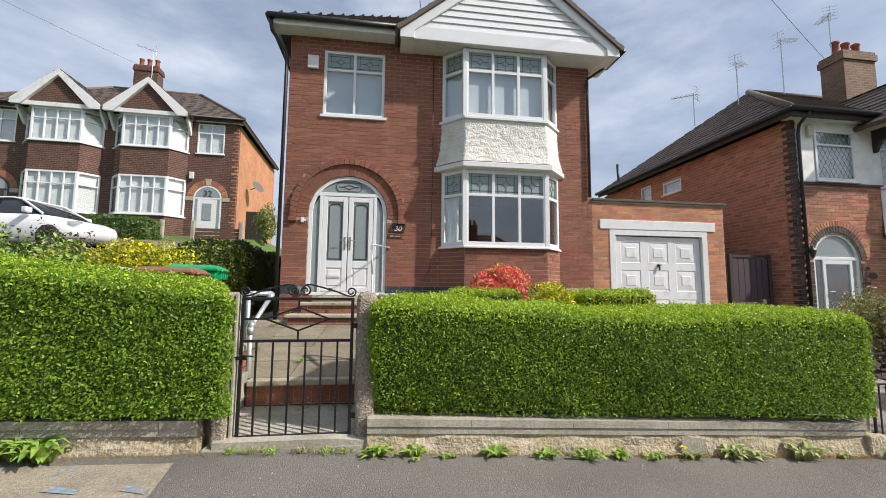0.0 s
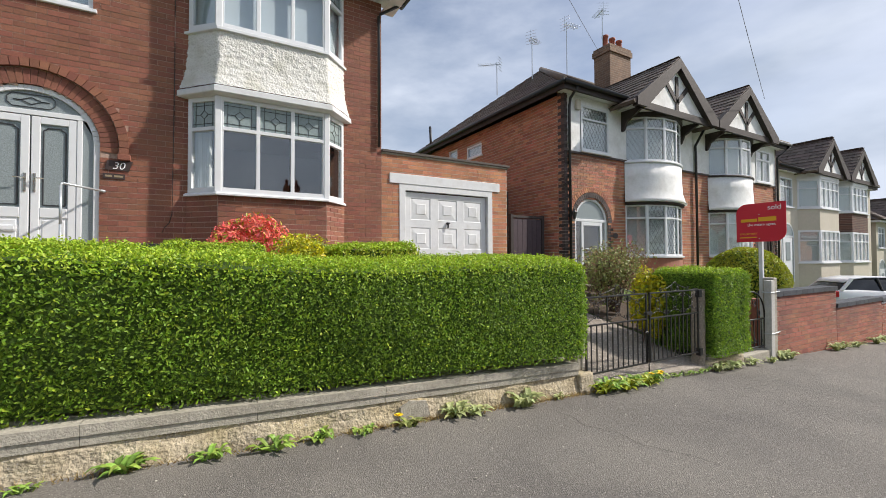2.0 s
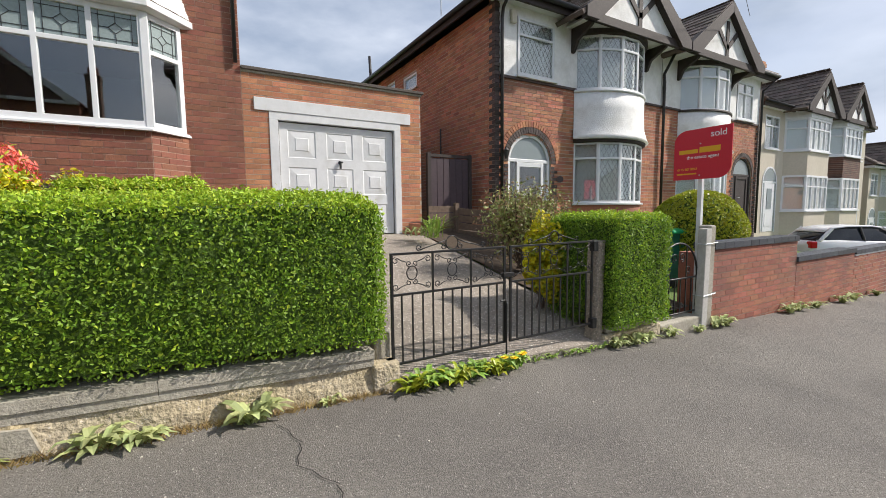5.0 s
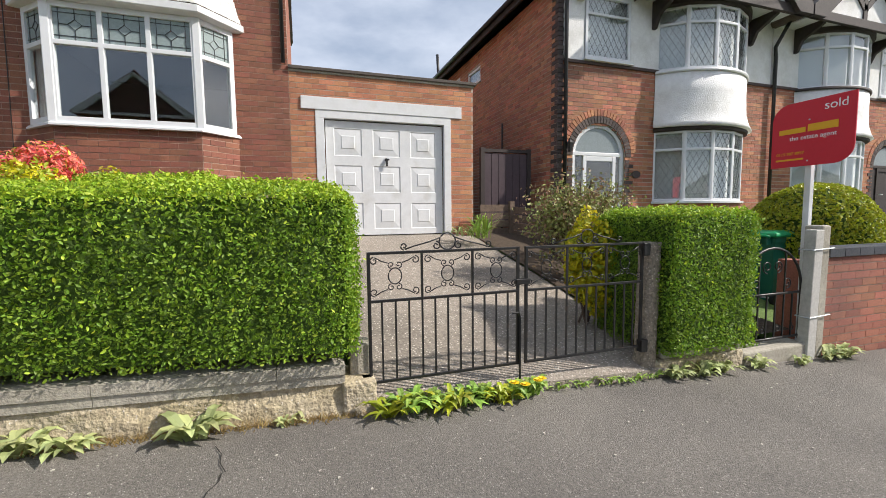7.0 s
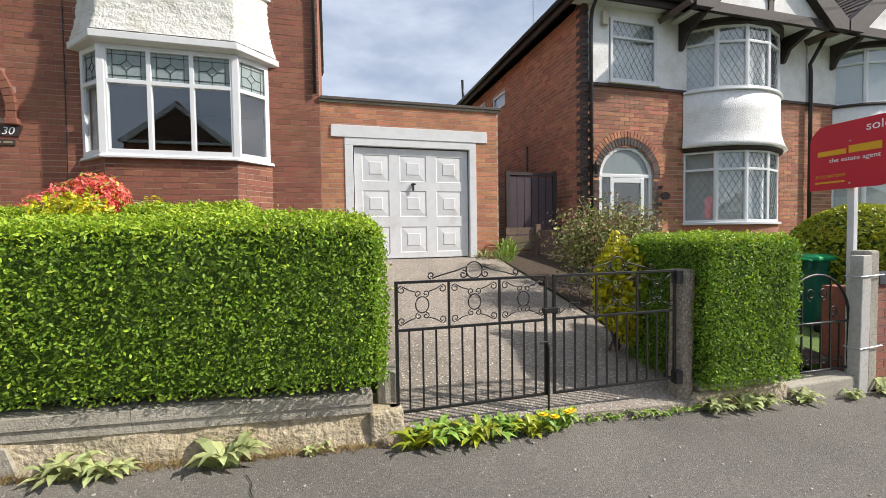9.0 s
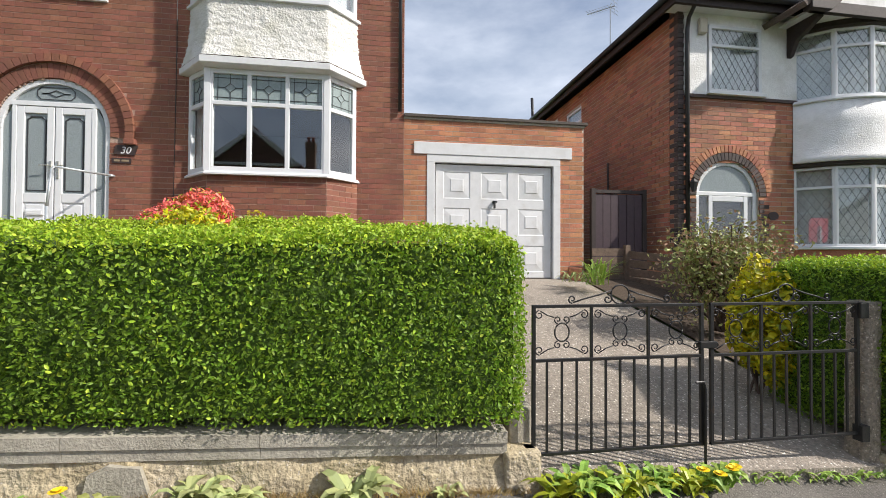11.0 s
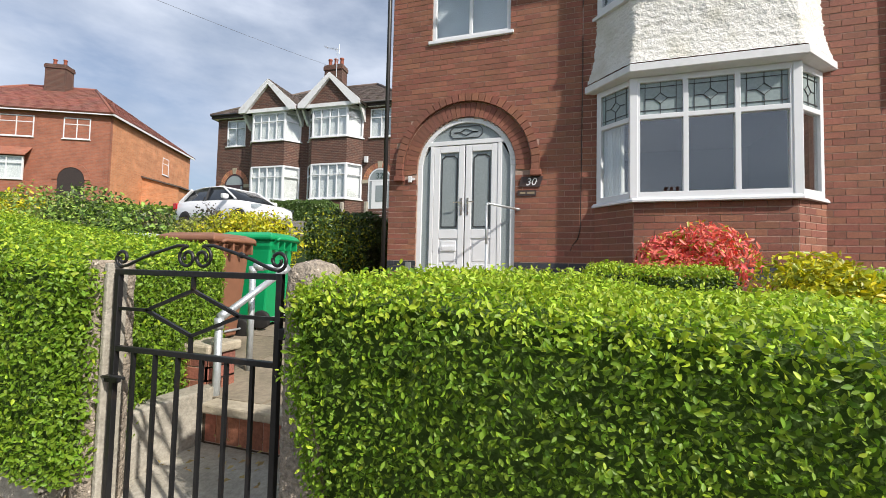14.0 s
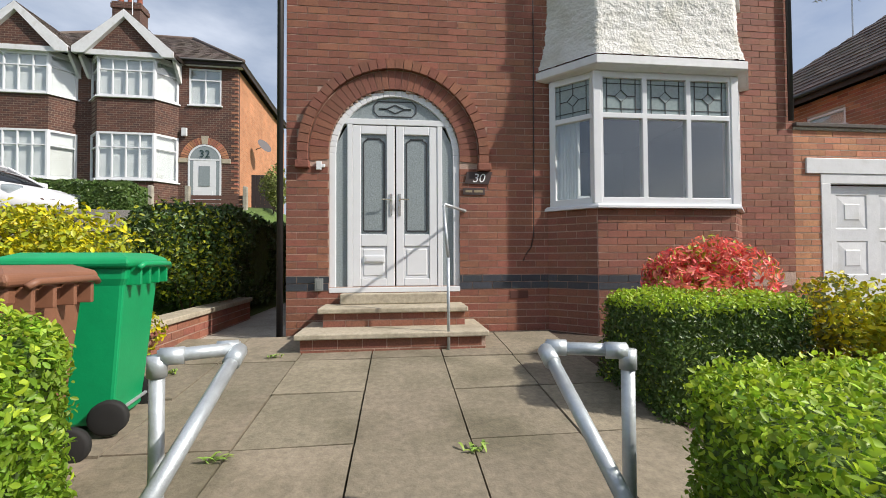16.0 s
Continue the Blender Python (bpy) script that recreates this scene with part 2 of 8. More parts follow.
SLAB = material("paving_slab", (0.235, 0.2, 0.145), 0.9, vary=0.14, objects=True, grain=0.25, scale=22, bump=0.25, bump_scale=70, stain=(0.13, 0.115, 0.075), stain_scale=1.7, stain_amount=0.85)
STONE = material("step_stone", (0.42, 0.37, 0.28), 0.9, grain=0.22, scale=25, bump=0.25, bump_scale=70, stain=(0.22, 0.19, 0.13), stain_scale=2.5, stain_amount=0.6)
DRIVE = material("drive_concrete", (0.3, 0.26, 0.215), 0.95, grain=0.4, scale=34, bump=0.9, bump_scale=60, stain=(0.17, 0.15, 0.125), stain_scale=1.1, stain_amount=0.7, speckle=(0.68, 0.63, 0.56), speckle_scale=42, speckle_share=0.5)
TARMAC = material("tarmac", (0.185, 0.17, 0.149), 0.95, grain=0.42, scale=75, bump=0.7, bump_scale=140, stain=(0.12, 0.11, 0.1), stain_scale=0.7, stain_amount=0.85, speckle=(0.42, 0.4, 0.36), speckle_scale=95)
ROAD = material("road_asphalt", (0.06, 0.058, 0.056), 0.95, grain=0.3, scale=60, bump=0.5, bump_scale=160)
SOIL = material("soil", (0.07, 0.05, 0.034), 1.0, grain=0.4, scale=20, bump=0.8, bump_scale=30)
GRASS = material("grass", (0.1, 0.16, 0.035), 0.95, grain=0.4, scale=18, bump=0.8, bump_scale=60, stain=(0.07, 0.1, 0.025), stain_scale=1.2)
IRON = material("black_iron", (0.012, 0.012, 0.013), 0.42, grain=0.2, scale=40, bump=0.1, stain=(0.05, 0.03, 0.02), stain_scale=12, stain_amount=0.5, stain_low=0.6)
STEEL = material("galvanised_steel", (0.5, 0.54, 0.56), 0.42, 0.55, grain=0.12, scale=25, bump=0.1)
CHROME = material("brushed_handle", (0.7, 0.68, 0.6), 0.25, 1.0)
LEAD = material("lead_came", (0.035, 0.038, 0.042), 0.5)
BLACK = material("black_plastic", (0.02, 0.02, 0.021), 0.45, grain=0.15)
DARK_WOOD = material("dark_timber", (0.035, 0.025, 0.023), 0.7, grain=0.3, scale=18, bump=0.2)
PLUM = material("plum_painted_timber", (0.055, 0.033, 0.042), 0.6, grain=0.2, scale=14, bump=0.2)
FENCE = material("weathered_fence", (0.15, 0.105, 0.075), 0.85, grain=0.35, scale=15, bump=0.3)
GREEN_BIN = material("green_plastic", (0.004, 0.3, 0.105), 0.42, grain=0.08, scale=7, bump=0.05)
BROWN_BIN = material("brown_plastic", (0.23, 0.105, 0.06), 0.55, grain=0.12, scale=7, bump=0.05)
GREY_BIN = material("pale_grey_plastic", (0.42, 0.46, 0.44), 0.5, grain=0.1, scale=7)
RED_SIGN = material("red_sign_board", (0.58, 0.012, 0.035), 0.4, grain=0.03)
YELLOW_INK = material("yellow_print", (0.75, 0.4, 0.01), 0.5)
WHITE_INK = material("white_print", (0.85, 0.85, 0.85), 0.5)
CLAY = material("red_clay_pot", (0.3, 0.09, 0.055), 0.8, grain=0.25, scale=25)
GLASS = glass_material("window_glass", (0.9, 0.93, 0.93), 0.13)
LIGHT_GLASS = glass_material("obscured_glass", (0.62, 0.66, 0.67), 0.06)
FROST = material("obscured_light", (0.27, 0.33, 0.33), 0.22, grain=0.12, scale=30, bump=0.1)
BLIND = material("pale_blind", (0.6, 0.65, 0.7), 0.8, grain=0.05, scale=3)
NET = material("net_curtain", (0.8, 0.8, 0.79), 0.9, grain=0.1, scale=5)
# Rooms behind glass: their dimness is put into this dark colour.
ROOM = material("dark_room", (0.09, 0.085, 0.08), 0.9, grain=0.1, scale=2)
TEXTURED = material("patterned_glass", (0.26, 0.3, 0.31), 0.1, grain=0.25, scale=60, bump=0.2, bump_scale=60)
# Hedge cores: the shade deep between the leaves is put into this dark colour.
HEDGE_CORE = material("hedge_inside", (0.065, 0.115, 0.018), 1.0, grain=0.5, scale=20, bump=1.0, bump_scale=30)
YOUNG_LEAF = material("young_hedge_leaf", (0.38, 0.52, 0.035), 0.5, vary=0.35, translucent=0.35)
HEDGE_LEAF = material("hedge_leaf", (0.215, 0.36, 0.026), 0.5, vary=0.32, translucent=0.42, stain=(0.15, 0.26, 0.022), stain_scale=2.2, stain_amount=0.7)
DARK_LEAF = material("dark_leaf", (0.075, 0.13, 0.028), 0.4, vary=0.4, translucent=0.2)
YELLOW_LEAF = material("golden_leaf", (0.66, 0.58, 0.012), 0.45, vary=0.3, translucent=0.25, stain=(0.3, 0.36, 0.02), stain_scale=6, stain_amount=0.3)
LIME_LEAF = material("lime_leaf", (0.37, 0.41, 0.026), 0.45, vary=0.35, translucent=0.25)
RED_LEAF = material("red_leaf", (0.86, 0.19, 0.15), 0.45, vary=0.35, translucent=0.3, stain=(0.8, 0.3, 0.22), stain_scale=9)
OLIVE_LEAF = material("olive_leaf", (0.27, 0.3, 0.09), 0.5, vary=0.4, translucent=0.2)
WEED_LEAF = material("weed_leaf", (0.27, 0.41, 0.07), 0.5, vary=0.35, translucent=0.25)
PALE_LEAF = material("pale_weed_leaf", (0.42, 0.47, 0.2), 0.6, vary=0.3, translucent=0.25)
DRY_GRASS = material("dry_grass", (0.36, 0.26, 0.1), 0.8, vary=0.35, translucent=0.2)
BUD_LEAF = material("brown_budding_leaf", (0.3, 0.2, 0.11), 0.6, vary=0.4, translucent=0.2)
PETAL = material("dandelion_petal", (0.85, 0.6, 0.01), 0.6, vary=0.1)
TWIG = material("twig", (0.09, 0.06, 0.045), 0.9, grain=0.3)
CAR_WHITE = material("white_car_paint", (0.75, 0.76, 0.78), 0.18)
CAR_SILVER = material("silver_car_paint", (0.35, 0.37, 0.39), 0.22, 0.5)
CAR_GLASS = material("dark_car_glass", (0.015, 0.018, 0.022), 0.05)
RUBBER = material("tyre_rubber", (0.015, 0.015, 0.015), 0.8)
TAIL = material("red_lamp_lens", (0.45, 0.008, 0.01), 0.2)


# ---- building blocks ----
class Shape:
    """Vertices and faces, gathered in world coordinates."""

    def __init__(self):
        self.v, self.f = [], []

    def add(self, verts, faces):
        k = len(self.v)
        self.v += [tuple(p) for p in verts]
        self.f += [tuple(k + i for i in face) for face in faces]
        return self

    def box(self, x0, x1, y0, y1, z0, z1, m=None):
        pts = [Vector((x, y, z)) for x in (x0, x1) for y in (y0, y1) for z in (z0, z1)]
        if m is not None:
            pts = [m @ p for p in pts]
        return self.add(pts, [(0, 1, 3, 2), (4, 6, 7, 5), (0, 4, 5, 1), (2, 3, 7, 6), (0, 2, 6, 4), (1, 5, 7, 3)])

    def prism(self, pts, way, m=None):
        n = len(pts)
        a = [Vector(p) for p in pts]
        b = [p + Vector(way) for p in a]
        if m is not None:
            a, b = [m @ p for p in a], [m @ p for p in b]
        return self.add(a + b, [tuple(range(n - 1, -1, -1)), tuple(range(n, 2 * n))] + [(i, (i + 1) % n, n + (i + 1) % n, n + i) for i in range(n)])

    def tube(self, pts, r, seg=8, m=None, taper=1.0):
        pts = [Vector(p) for p in pts]
        if m is not None:
            pts = [m @ p for p in pts]
        n, verts = len(pts), []
        for i, p in enumerate(pts):
            d = (pts[min(i + 1, n - 1)] - pts[max(i - 1, 0)]).normalized()
            side = d.cross(Vector((0.13, 0.31, 0.94)) if abs(d.z) < 0.9 else Vector((1, 0.1, 0))).normalized()
            up = side.cross(d)
            rr = r * (1 + (taper - 1) * i / max(n - 1, 1))
            verts += [p + rr * (math.cos(2 * math.pi * k / seg) * side + math.sin(2 * math.pi * k / seg) * up) for k in range(seg)]
        faces = [(i * seg + k, i * seg + (k + 1) % seg, (i + 1) * seg + (k + 1) % seg, (i + 1) * seg + k) for i in range(n - 1) for k in range(seg)]
        faces += [tuple(range(seg - 1, -1, -1)), tuple(range((n - 1) * seg, n * seg))]
        return self.add(verts, faces)

    def lathe(self, profile, centre, seg=14, m=None):
        c, verts = Vector(centre), []
        for r, z in profile:
            verts += [c + Vector((r * math.cos(2 * math.pi * k / seg), r * math.sin(2 * math.pi * k / seg), z)) for k in range(seg)]
        if m is not None:
            verts = [m @ p for p in verts]
        n = len(profile)
        faces = [(i * seg + k, i * seg + (k + 1) % seg, (i + 1) * seg + (k + 1) % seg, (i + 1) * seg + k) for i in range(n - 1) for k in range(seg)]
        faces += [tuple(range(seg - 1, -1, -1)), tuple(range((n - 1) * seg, n * seg))]
        return self.add(verts, faces)

    def lattice(self, xs, zs, y0, y1, m):
        """A frame in one piece: of the cells between the lines, those odd in both ways are open."""
        nx, nz = len(xs), len(zs)
        verts = [m @ Vector((x, y, z)) for y in (y0, y1) for z in zs for x in xs]
        at = lambda i, j, k: k * nx * nz + j * nx + i
        solid_ = lambda i, j: 0 <= i < nx - 1 and 0 <= j < nz - 1 and not (i % 2 and j % 2)
        faces = []
        for i in range(nx - 1):
            for j in range(nz - 1):
                if solid_(i, j):
                    faces += [(at(i, j, 0), at(i + 1, j, 0), at(i + 1, j + 1, 0), at(i, j + 1, 0)), (at(i, j, 1), at(i, j + 1, 1), at(i + 1, j + 1, 1), at(i + 1, j, 1))]
                    for (di, dj), (a, b) in (((-1, 0), ((i, j + 1), (i, j))), ((1, 0), ((i + 1, j), (i + 1, j + 1))), ((0, -1), ((i, j), (i + 1, j))), ((0, 1), ((i + 1, j + 1), (i, j + 1)))):
                        if not solid_(i + di, j + dj):
                            faces.append((at(*b, 0), at(*a, 0), at(*a, 1), at(*b, 1)))
        return self.add(verts, faces)

    def bar(self, a, b, w, d, m=None):
        """A square bar in an x-z plane from a to b, w wide and d deep."""
        a, b = Vector(a), Vector(b)
        t = (b - a).normalized()
        s = Vector((-t.z, 0, t.x)) * w / 2
        return self.prism([a - s, b - s, b + s, a + s], (0, d, 0), m)


origin = {}
FY = 8.3  # the line of the house fronts


def settle(ob):
    """Set a thing out on the plots: the gardens are measured back from the house fronts and along from the path."""
    x, y, z = ob.location
    if y >= FY and not (x > 8.9 and y < 16.5 and x < 22):
        return
    if y < 3.0:
        return
    f = max(0.0, (FY - y) / 4.77)
    along = 0.2 if x > 8.9 else 0.036 * (x - 1.5) * f
    back = max((FY - y) * 0.0304, 0.04 if x > 8.9 else 0.0)
    ob.location = (x + along, y + back, z)
    if x < 8.9:
        ob.scale = (1 + 0.036 * f, 0.9696, 1.0)


def thing(name, at, label, category, group="", kind=""):
    ob = new(name)
    ob.location = at
    ob.empty_display_size = 0.2
    origin[ob] = Vector(at)
    settle(ob)
    return tagged(ob, label, category, group, kind)


def solid(name, shape, mat, at=(0, 0, 0), smooth=False, bevel=0.0):
    """A mesh object with its origin at a place."""
    me = bpy.data.meshes.new(name)
    o = np.array(at, float)
    me.from_pydata((np.array(shape.v, float).reshape(-1, 3) - o).tolist(), [], shape.f)
    me.materials.append(mat)
    if smooth:
        me.polygons.foreach_set("use_smooth", [True] * len(me.polygons))
    me.update()
    ob = new(name, me)
    ob.location = at
    if bevel:
        b = ob.modifiers.new("bevel", "BEVEL")
        b.width, b.segments, b.limit_method, b.angle_limit = bevel, 2, "ANGLE", radians(35)
    return ob


def part(name, shape, mat, parent, label="", smooth=False, bevel=0.0, kind=""):
    ob = solid(name, shape, mat, origin[parent], smooth, bevel)
    ob.location = (0, 0, 0)
    ob.parent = parent
    origin[ob] = origin[parent]
    return tagged(ob, label, kind=kind)


def single(name, shape, mat, label, category, at=None, smooth=False, bevel=0.0, group="", kind=""):
    """A thing of one mesh."""
    if at is None:
        a = np.array(shape.v)
        at = (float(a[:, 0].mean()), float(a[:, 1].mean()), float(a[:, 2].min()))
    ob = solid(name, shape, mat, at, smooth, bevel)
    origin[ob] = Vector(at)
    settle(ob)
    return tagged(ob, label, category, group, kind)


def cut(span, holes):
    """The stretches of span that no hole covers."""
    out = [span]
    for a, b in holes:
        out = [s for x0, x1 in out for s in ((x0, min(x1, a)), (max(x0, b), x1)) if s[1] - s[0] > 0.012]
    return out


def spans(openings, z0, z1):
    """What each opening takes out of a course from z0 to z1."""
    out = []
    for o in openings:
        if o[0] == "rect":
            _, xa, xb, za, zb = o
            if z1 > za + 0.02 and z0 < zb - 0.02:
                out.append((xa, xb))
        else:
            _, cx, r, za, spring = o
            mid = (z0 + z1) / 2
            if za < mid < spring + r:
                half = r if mid < spring else math.sqrt(max(r * r - (mid - spring) ** 2, 0))
                out.append((cx - half, cx + half))
    return out


def masonry(parent, m, width, z0, z1, openings, wall_mat, brick_mat, course=0.085, length=0.235, thick=0.22, near=None, one_mat=None, joint=0.013, proud=0.0045, skip=None, name="wall"):
    """A wall of real bricks in a plane: local x along the wall, z up, y inward. near(x, z) picks the bricks that are parts of their own."""
    wall, rest, rows = Shape(), Shape(), int(round((z1 - z0) / course))
    single_bricks = []
    rng = random.Random(int(width * 1000) + rows)
    run = None
    for r in range(rows):
        a, b = z0 + r * course, z0 + (r + 1) * course
        for ha, hb in ((a, (a + b) / 2), ((a + b) / 2, b)):
            free = tuple(cut((0, width), spans(openings, ha, hb)))
            if run and run[0] == free:
                run = (free, run[1], hb)
            else:
                for x0, x1 in run[0] if run else ():
                    wall.box(x0, x1, 0, thick, run[1], run[2], m)
                run = (free, ha, hb)
        gaps = spans(openings, a, b)
        x = -length * (0.5 if r % 2 else 0.0)
        while x < width:
            for x0, x1 in cut((max(x, 0) + joint * 0.3, min(x + length, width) - joint * 0.3), gaps):
                if x1 - x0 > 0.03 and not (skip and skip((x0 + x1) / 2, (a + b) / 2)):
                    d = proud + rng.uniform(-0.0015, 0.0025)
                    if near and near((x0 + x1) / 2, (a + b) / 2) and len(single_bricks) < 300:
                        single_bricks.append((x0, x1, a, b, d))
                    else:
                        rest.box(x0, x1, -d, 0.01, a + joint / 2, b - joint / 2, m)
            x += length
    for x0, x1 in run[0]:
        wall.box(x0, x1, 0, thick, run[1], run[2], m)
    w = part(name, wall, wall_mat, parent)
    if rest.v:
        part("brick", rest, brick_mat, w, kind="stuff")
    meshes = {}
    for x0, x1, a, b, d in single_bricks:
        key = round(x1 - x0, 2)
        if key not in meshes:
            s = Shape().box(-key / 2, key / 2, -d, 0.01, -(course - joint) / 2, (course - joint) / 2)
            me = bpy.data.meshes.new("brick")
            me.from_pydata(s.v, [], s.f)
            me.materials.append(one_mat)
            meshes[key] = me
        ob = new("brick", meshes[key])
        ob.parent = w
        ob.matrix_basis = Matrix.Translation(-origin[parent]) @ m @ Matrix.Translation(((x0 + x1) / 2, 0, (a + b) / 2))
    return w


def tiles(parent, name, poly, mat, wide=0.3, tall=0.27, thick=0.02, slab=0.06):
    """A roof slope: a slab below, and rows of tiles on it. poly runs from the eave's left end to its right end and on round."""
    p = [Vector(q) for q in poly]
    u = (p[1] - p[0]).normalized()
    nrm = u.cross(p[2] - p[1]).normalized()
    if nrm.z < 0:
        nrm = -nrm
    v = nrm.cross(u)
    s = Shape().prism([q - nrm * slab for q in p], nrm * slab)
    ob = part(name, s, mat, parent)
    flat = [((q - p[0]).dot(u), (q - p[0]).dot(v)) for q in p]
    top, rows = max(b for _, b in flat), Shape()
    rng, k, y = random.Random(len(name)), 0, 0.0
    while y < top - 0.05:
        ym, xs = min(y + tall / 2, top - 0.01), []
        for (xa, ya), (xb, yb) in zip(flat, flat[1:] + flat[:1]):
            if (ya - ym) * (yb - ym) < 0:
                xs.append(xa + (xb - xa) * (ym - ya) / (yb - ya))
        if len(xs) >= 2:
            xa, xb = min(xs), max(xs)
            x = xa - (wide / 2 if k % 2 else 0)
            while x < xb:
                x0, x1 = max(x, xa) + 0.004, min(x + wide, xb) - 0.004
                if x1 - x0 > 0.03:
                    h = thick + rng.uniform(-0.004, 0.006)
                    rows.add([p[0] + u * i + v * j + nrm * kk for i, j, kk in ((x0, y, 0.002), (x1, y, 0.002), (x1, y, h + 0.02), (x0, y, h + 0.02),
                              (x0, y + tall, 0.002), (x1, y + tall, 0.002), (x1, y + tall, h), (x0, y + tall, h))],
                             [(0, 1, 2, 3), (3, 2, 6, 7), (0, 3, 7, 4), (1, 5, 6, 2), (4, 7, 6, 5)])
                x += wide
        y += tall
        k += 1
    part("roof_tile", rows, mat, ob, kind="stuff")
    return ob


def frame_window(parent, m, w, h, cols, transom=None, name="window", lead="", glass=GLASS, sill=True, bar=0.05, edge=0.06, open_col=None, blind=None, label="white framed window"):
    """A white window: local x to the right, z up, y inward; lead is the pattern in its panes."""
    cuts = [edge / 2 + (w - edge) * i / cols for i in range(cols + 1)]
    xs_ = [0, edge] + [q for c in cuts[1:-1] for q in (c - bar / 2, c + bar / 2)] + [w - edge, w]
    zs_ = [0, edge] + ([transom - bar / 2, transom + bar / 2] if transom else []) + [h - edge, h]
    s = Shape().lattice(xs_, zs_, 0.0, 0.075, m)
    rows = [(edge, h - edge)]
    if transom:
        rows = [(edge, transom - bar / 2), (transom + bar / 2, h - edge)]
    win = part(name, s, UPVC, parent, label, bevel=0.006)
    if sill:
        part("sill", Shape().box(-0.05, w + 0.05, -0.06, 0.06, -0.055, 0.0, m), UPVC, win, bevel=0.008)
    leads = Shape()
    for i in range(cols):
        x0, x1 = cuts[i] + bar / 2, cuts[i + 1] - bar / 2
        for j, (a, b) in enumerate(rows):
            pane = part("pane", Shape().box(x0 - 0.008, x1 + 0.008, 0.032, 0.038, a - 0.008, b + 0.008, m), glass if not (lead == "star" and j == 1) else FROST, win)
            pane.visible_shadow = False
            if lead == "star" and j == 1:
                cx, cz, ww, hh = (x0 + x1) / 2, (a + b) / 2, x1 - x0, b - a
                q = 0.007
                lines = [((x0 + ww * 0.14, cz), (cx - ww * 0.16, cz)), ((cx + ww * 0.16, cz), (x1 - ww * 0.14, cz)), ((cx, a), (cx, cz - hh * 0.17)), ((cx, cz + hh * 0.17), (cx, b)),
                         ((cx - ww * 0.16, cz), (cx, cz + hh * 0.17)), ((cx, cz + hh * 0.17), (cx + ww * 0.16, cz)), ((cx + ww * 0.16, cz), (cx, cz - hh * 0.17)), ((cx, cz - hh * 0.17), (cx - ww * 0.16, cz)),
                         ((x0 + ww * 0.14, a), (x0 + ww * 0.14, b)), ((x1 - ww * 0.14, a), (x1 - ww * 0.14, b)), ((x0, a + hh * 0.14), (x1, a + hh * 0.14)), ((x0, b - hh * 0.14), (x1, b - hh * 0.14))]
                for (xa, za), (xb, zb) in lines:
                    leads.bar((xa, 0.024, za), (xb, 0.024, zb), q, 0.006, m)
            if lead == "diamond":
                step, t0, t1 = 0.13, x0 - (b - a), x1 + (b - a)
                t = t0
                while t < x1:
                    for sgn in (1, -1):
                        xa, za, xb, zb = (t, a, t + (b - a) * 0.6, b) if sgn > 0 else (t + (b - a) * 0.6, a, t, b)
                        lo, hi = min(xa, xb), max(xa, xb)
                        if hi <= x0 or lo >= x1:
                            continue
                        f0, f1 = max(0, (x0 - xa) / (xb - xa) if xb > xa else (x1 - xa) / (xb - xa)), min(1, (x1 - xa) / (xb - xa) if xb > xa else (x0 - xa) / (xb - xa))
                        if f1 > f0:
                            leads.bar((xa + (xb - xa) * f0, 0.026, za + (zb - za) * f0), (xa + (xb - xa) * f1, 0.026, za + (zb - za) * f1), 0.0045, 0.004, m)
                    t += step
    if leads.v:
        part("leading", leads, LEAD, win)
    if blind:
        part("blind", Shape().box(0.02, w - 0.02, 0.12, 0.125, 0.02, h - 0.02, m), blind, win)
    return win


def place(x, y, z, turn=0.0):
    """The pose of a thing on the plan: local x is turned by so many degrees to the left."""
    return pose(x, y, z, 0, 0, turn)


def leaves(points, normals, size, seed, tilt=0.9, long=1.7):
    """Small folded leaves at points, facing roughly along the normals."""
    r = np.random.default_rng(seed)
    n = len(points)
    nn = normals + tilt * r.normal(size=(n, 3))
    nn /= np.linalg.norm(nn, axis=1, keepdims=True) + 1e-9
    t = np.cross(nn, r.normal(size=(n, 3)))
    t /= np.linalg.norm(t, axis=1, keepdims=True) + 1e-9
    b = np.cross(nn, t)
    s = (size * r.uniform(0.6, 1.3, n))[:, None]
    lg, wd, up = t * s * long / 2, b * s / 2, nn * s
    verts = np.stack([points - lg, points - lg * 0.3 + wd * 0.85 + up * 0.12, points + lg * 0.45 + wd * 0.7 + up * 0.1, points + lg - up * 0.12,
                      points + lg * 0.45 - wd * 0.7 + up * 0.1, points - lg * 0.3 - wd * 0.85 + up * 0.12], 1).reshape(-1, 3)
    k = np.arange(n)[:, None] * 6
    faces = np.concatenate([k + np.array([0, 1, 2, 3]), k + np.array([0, 3, 4, 5])]).astype(np.int32)
    return verts, faces


def leaf_part(name, verts, faces, mat, parent, label=""):
    me = bpy.data.meshes.new(name)
    v = verts - np.array(origin[parent])
    me.vertices.add(len(v))
    me.vertices.foreach_set("co", v.astype(np.float32).ravel())
    me.loops.add(faces.size)
    me.loops.foreach_set("vertex_index", faces.ravel())
    me.polygons.add(len(faces))
    me.polygons.foreach_set("loop_start", np.arange(len(faces), dtype=np.int32) * 4)
    me.materials.append(mat)
    me.update(calc_edges=True)
    ob = new(name, me)
    ob.parent = parent
    origin[ob] = origin[parent]
    return tagged(ob, label, kind="stuff")


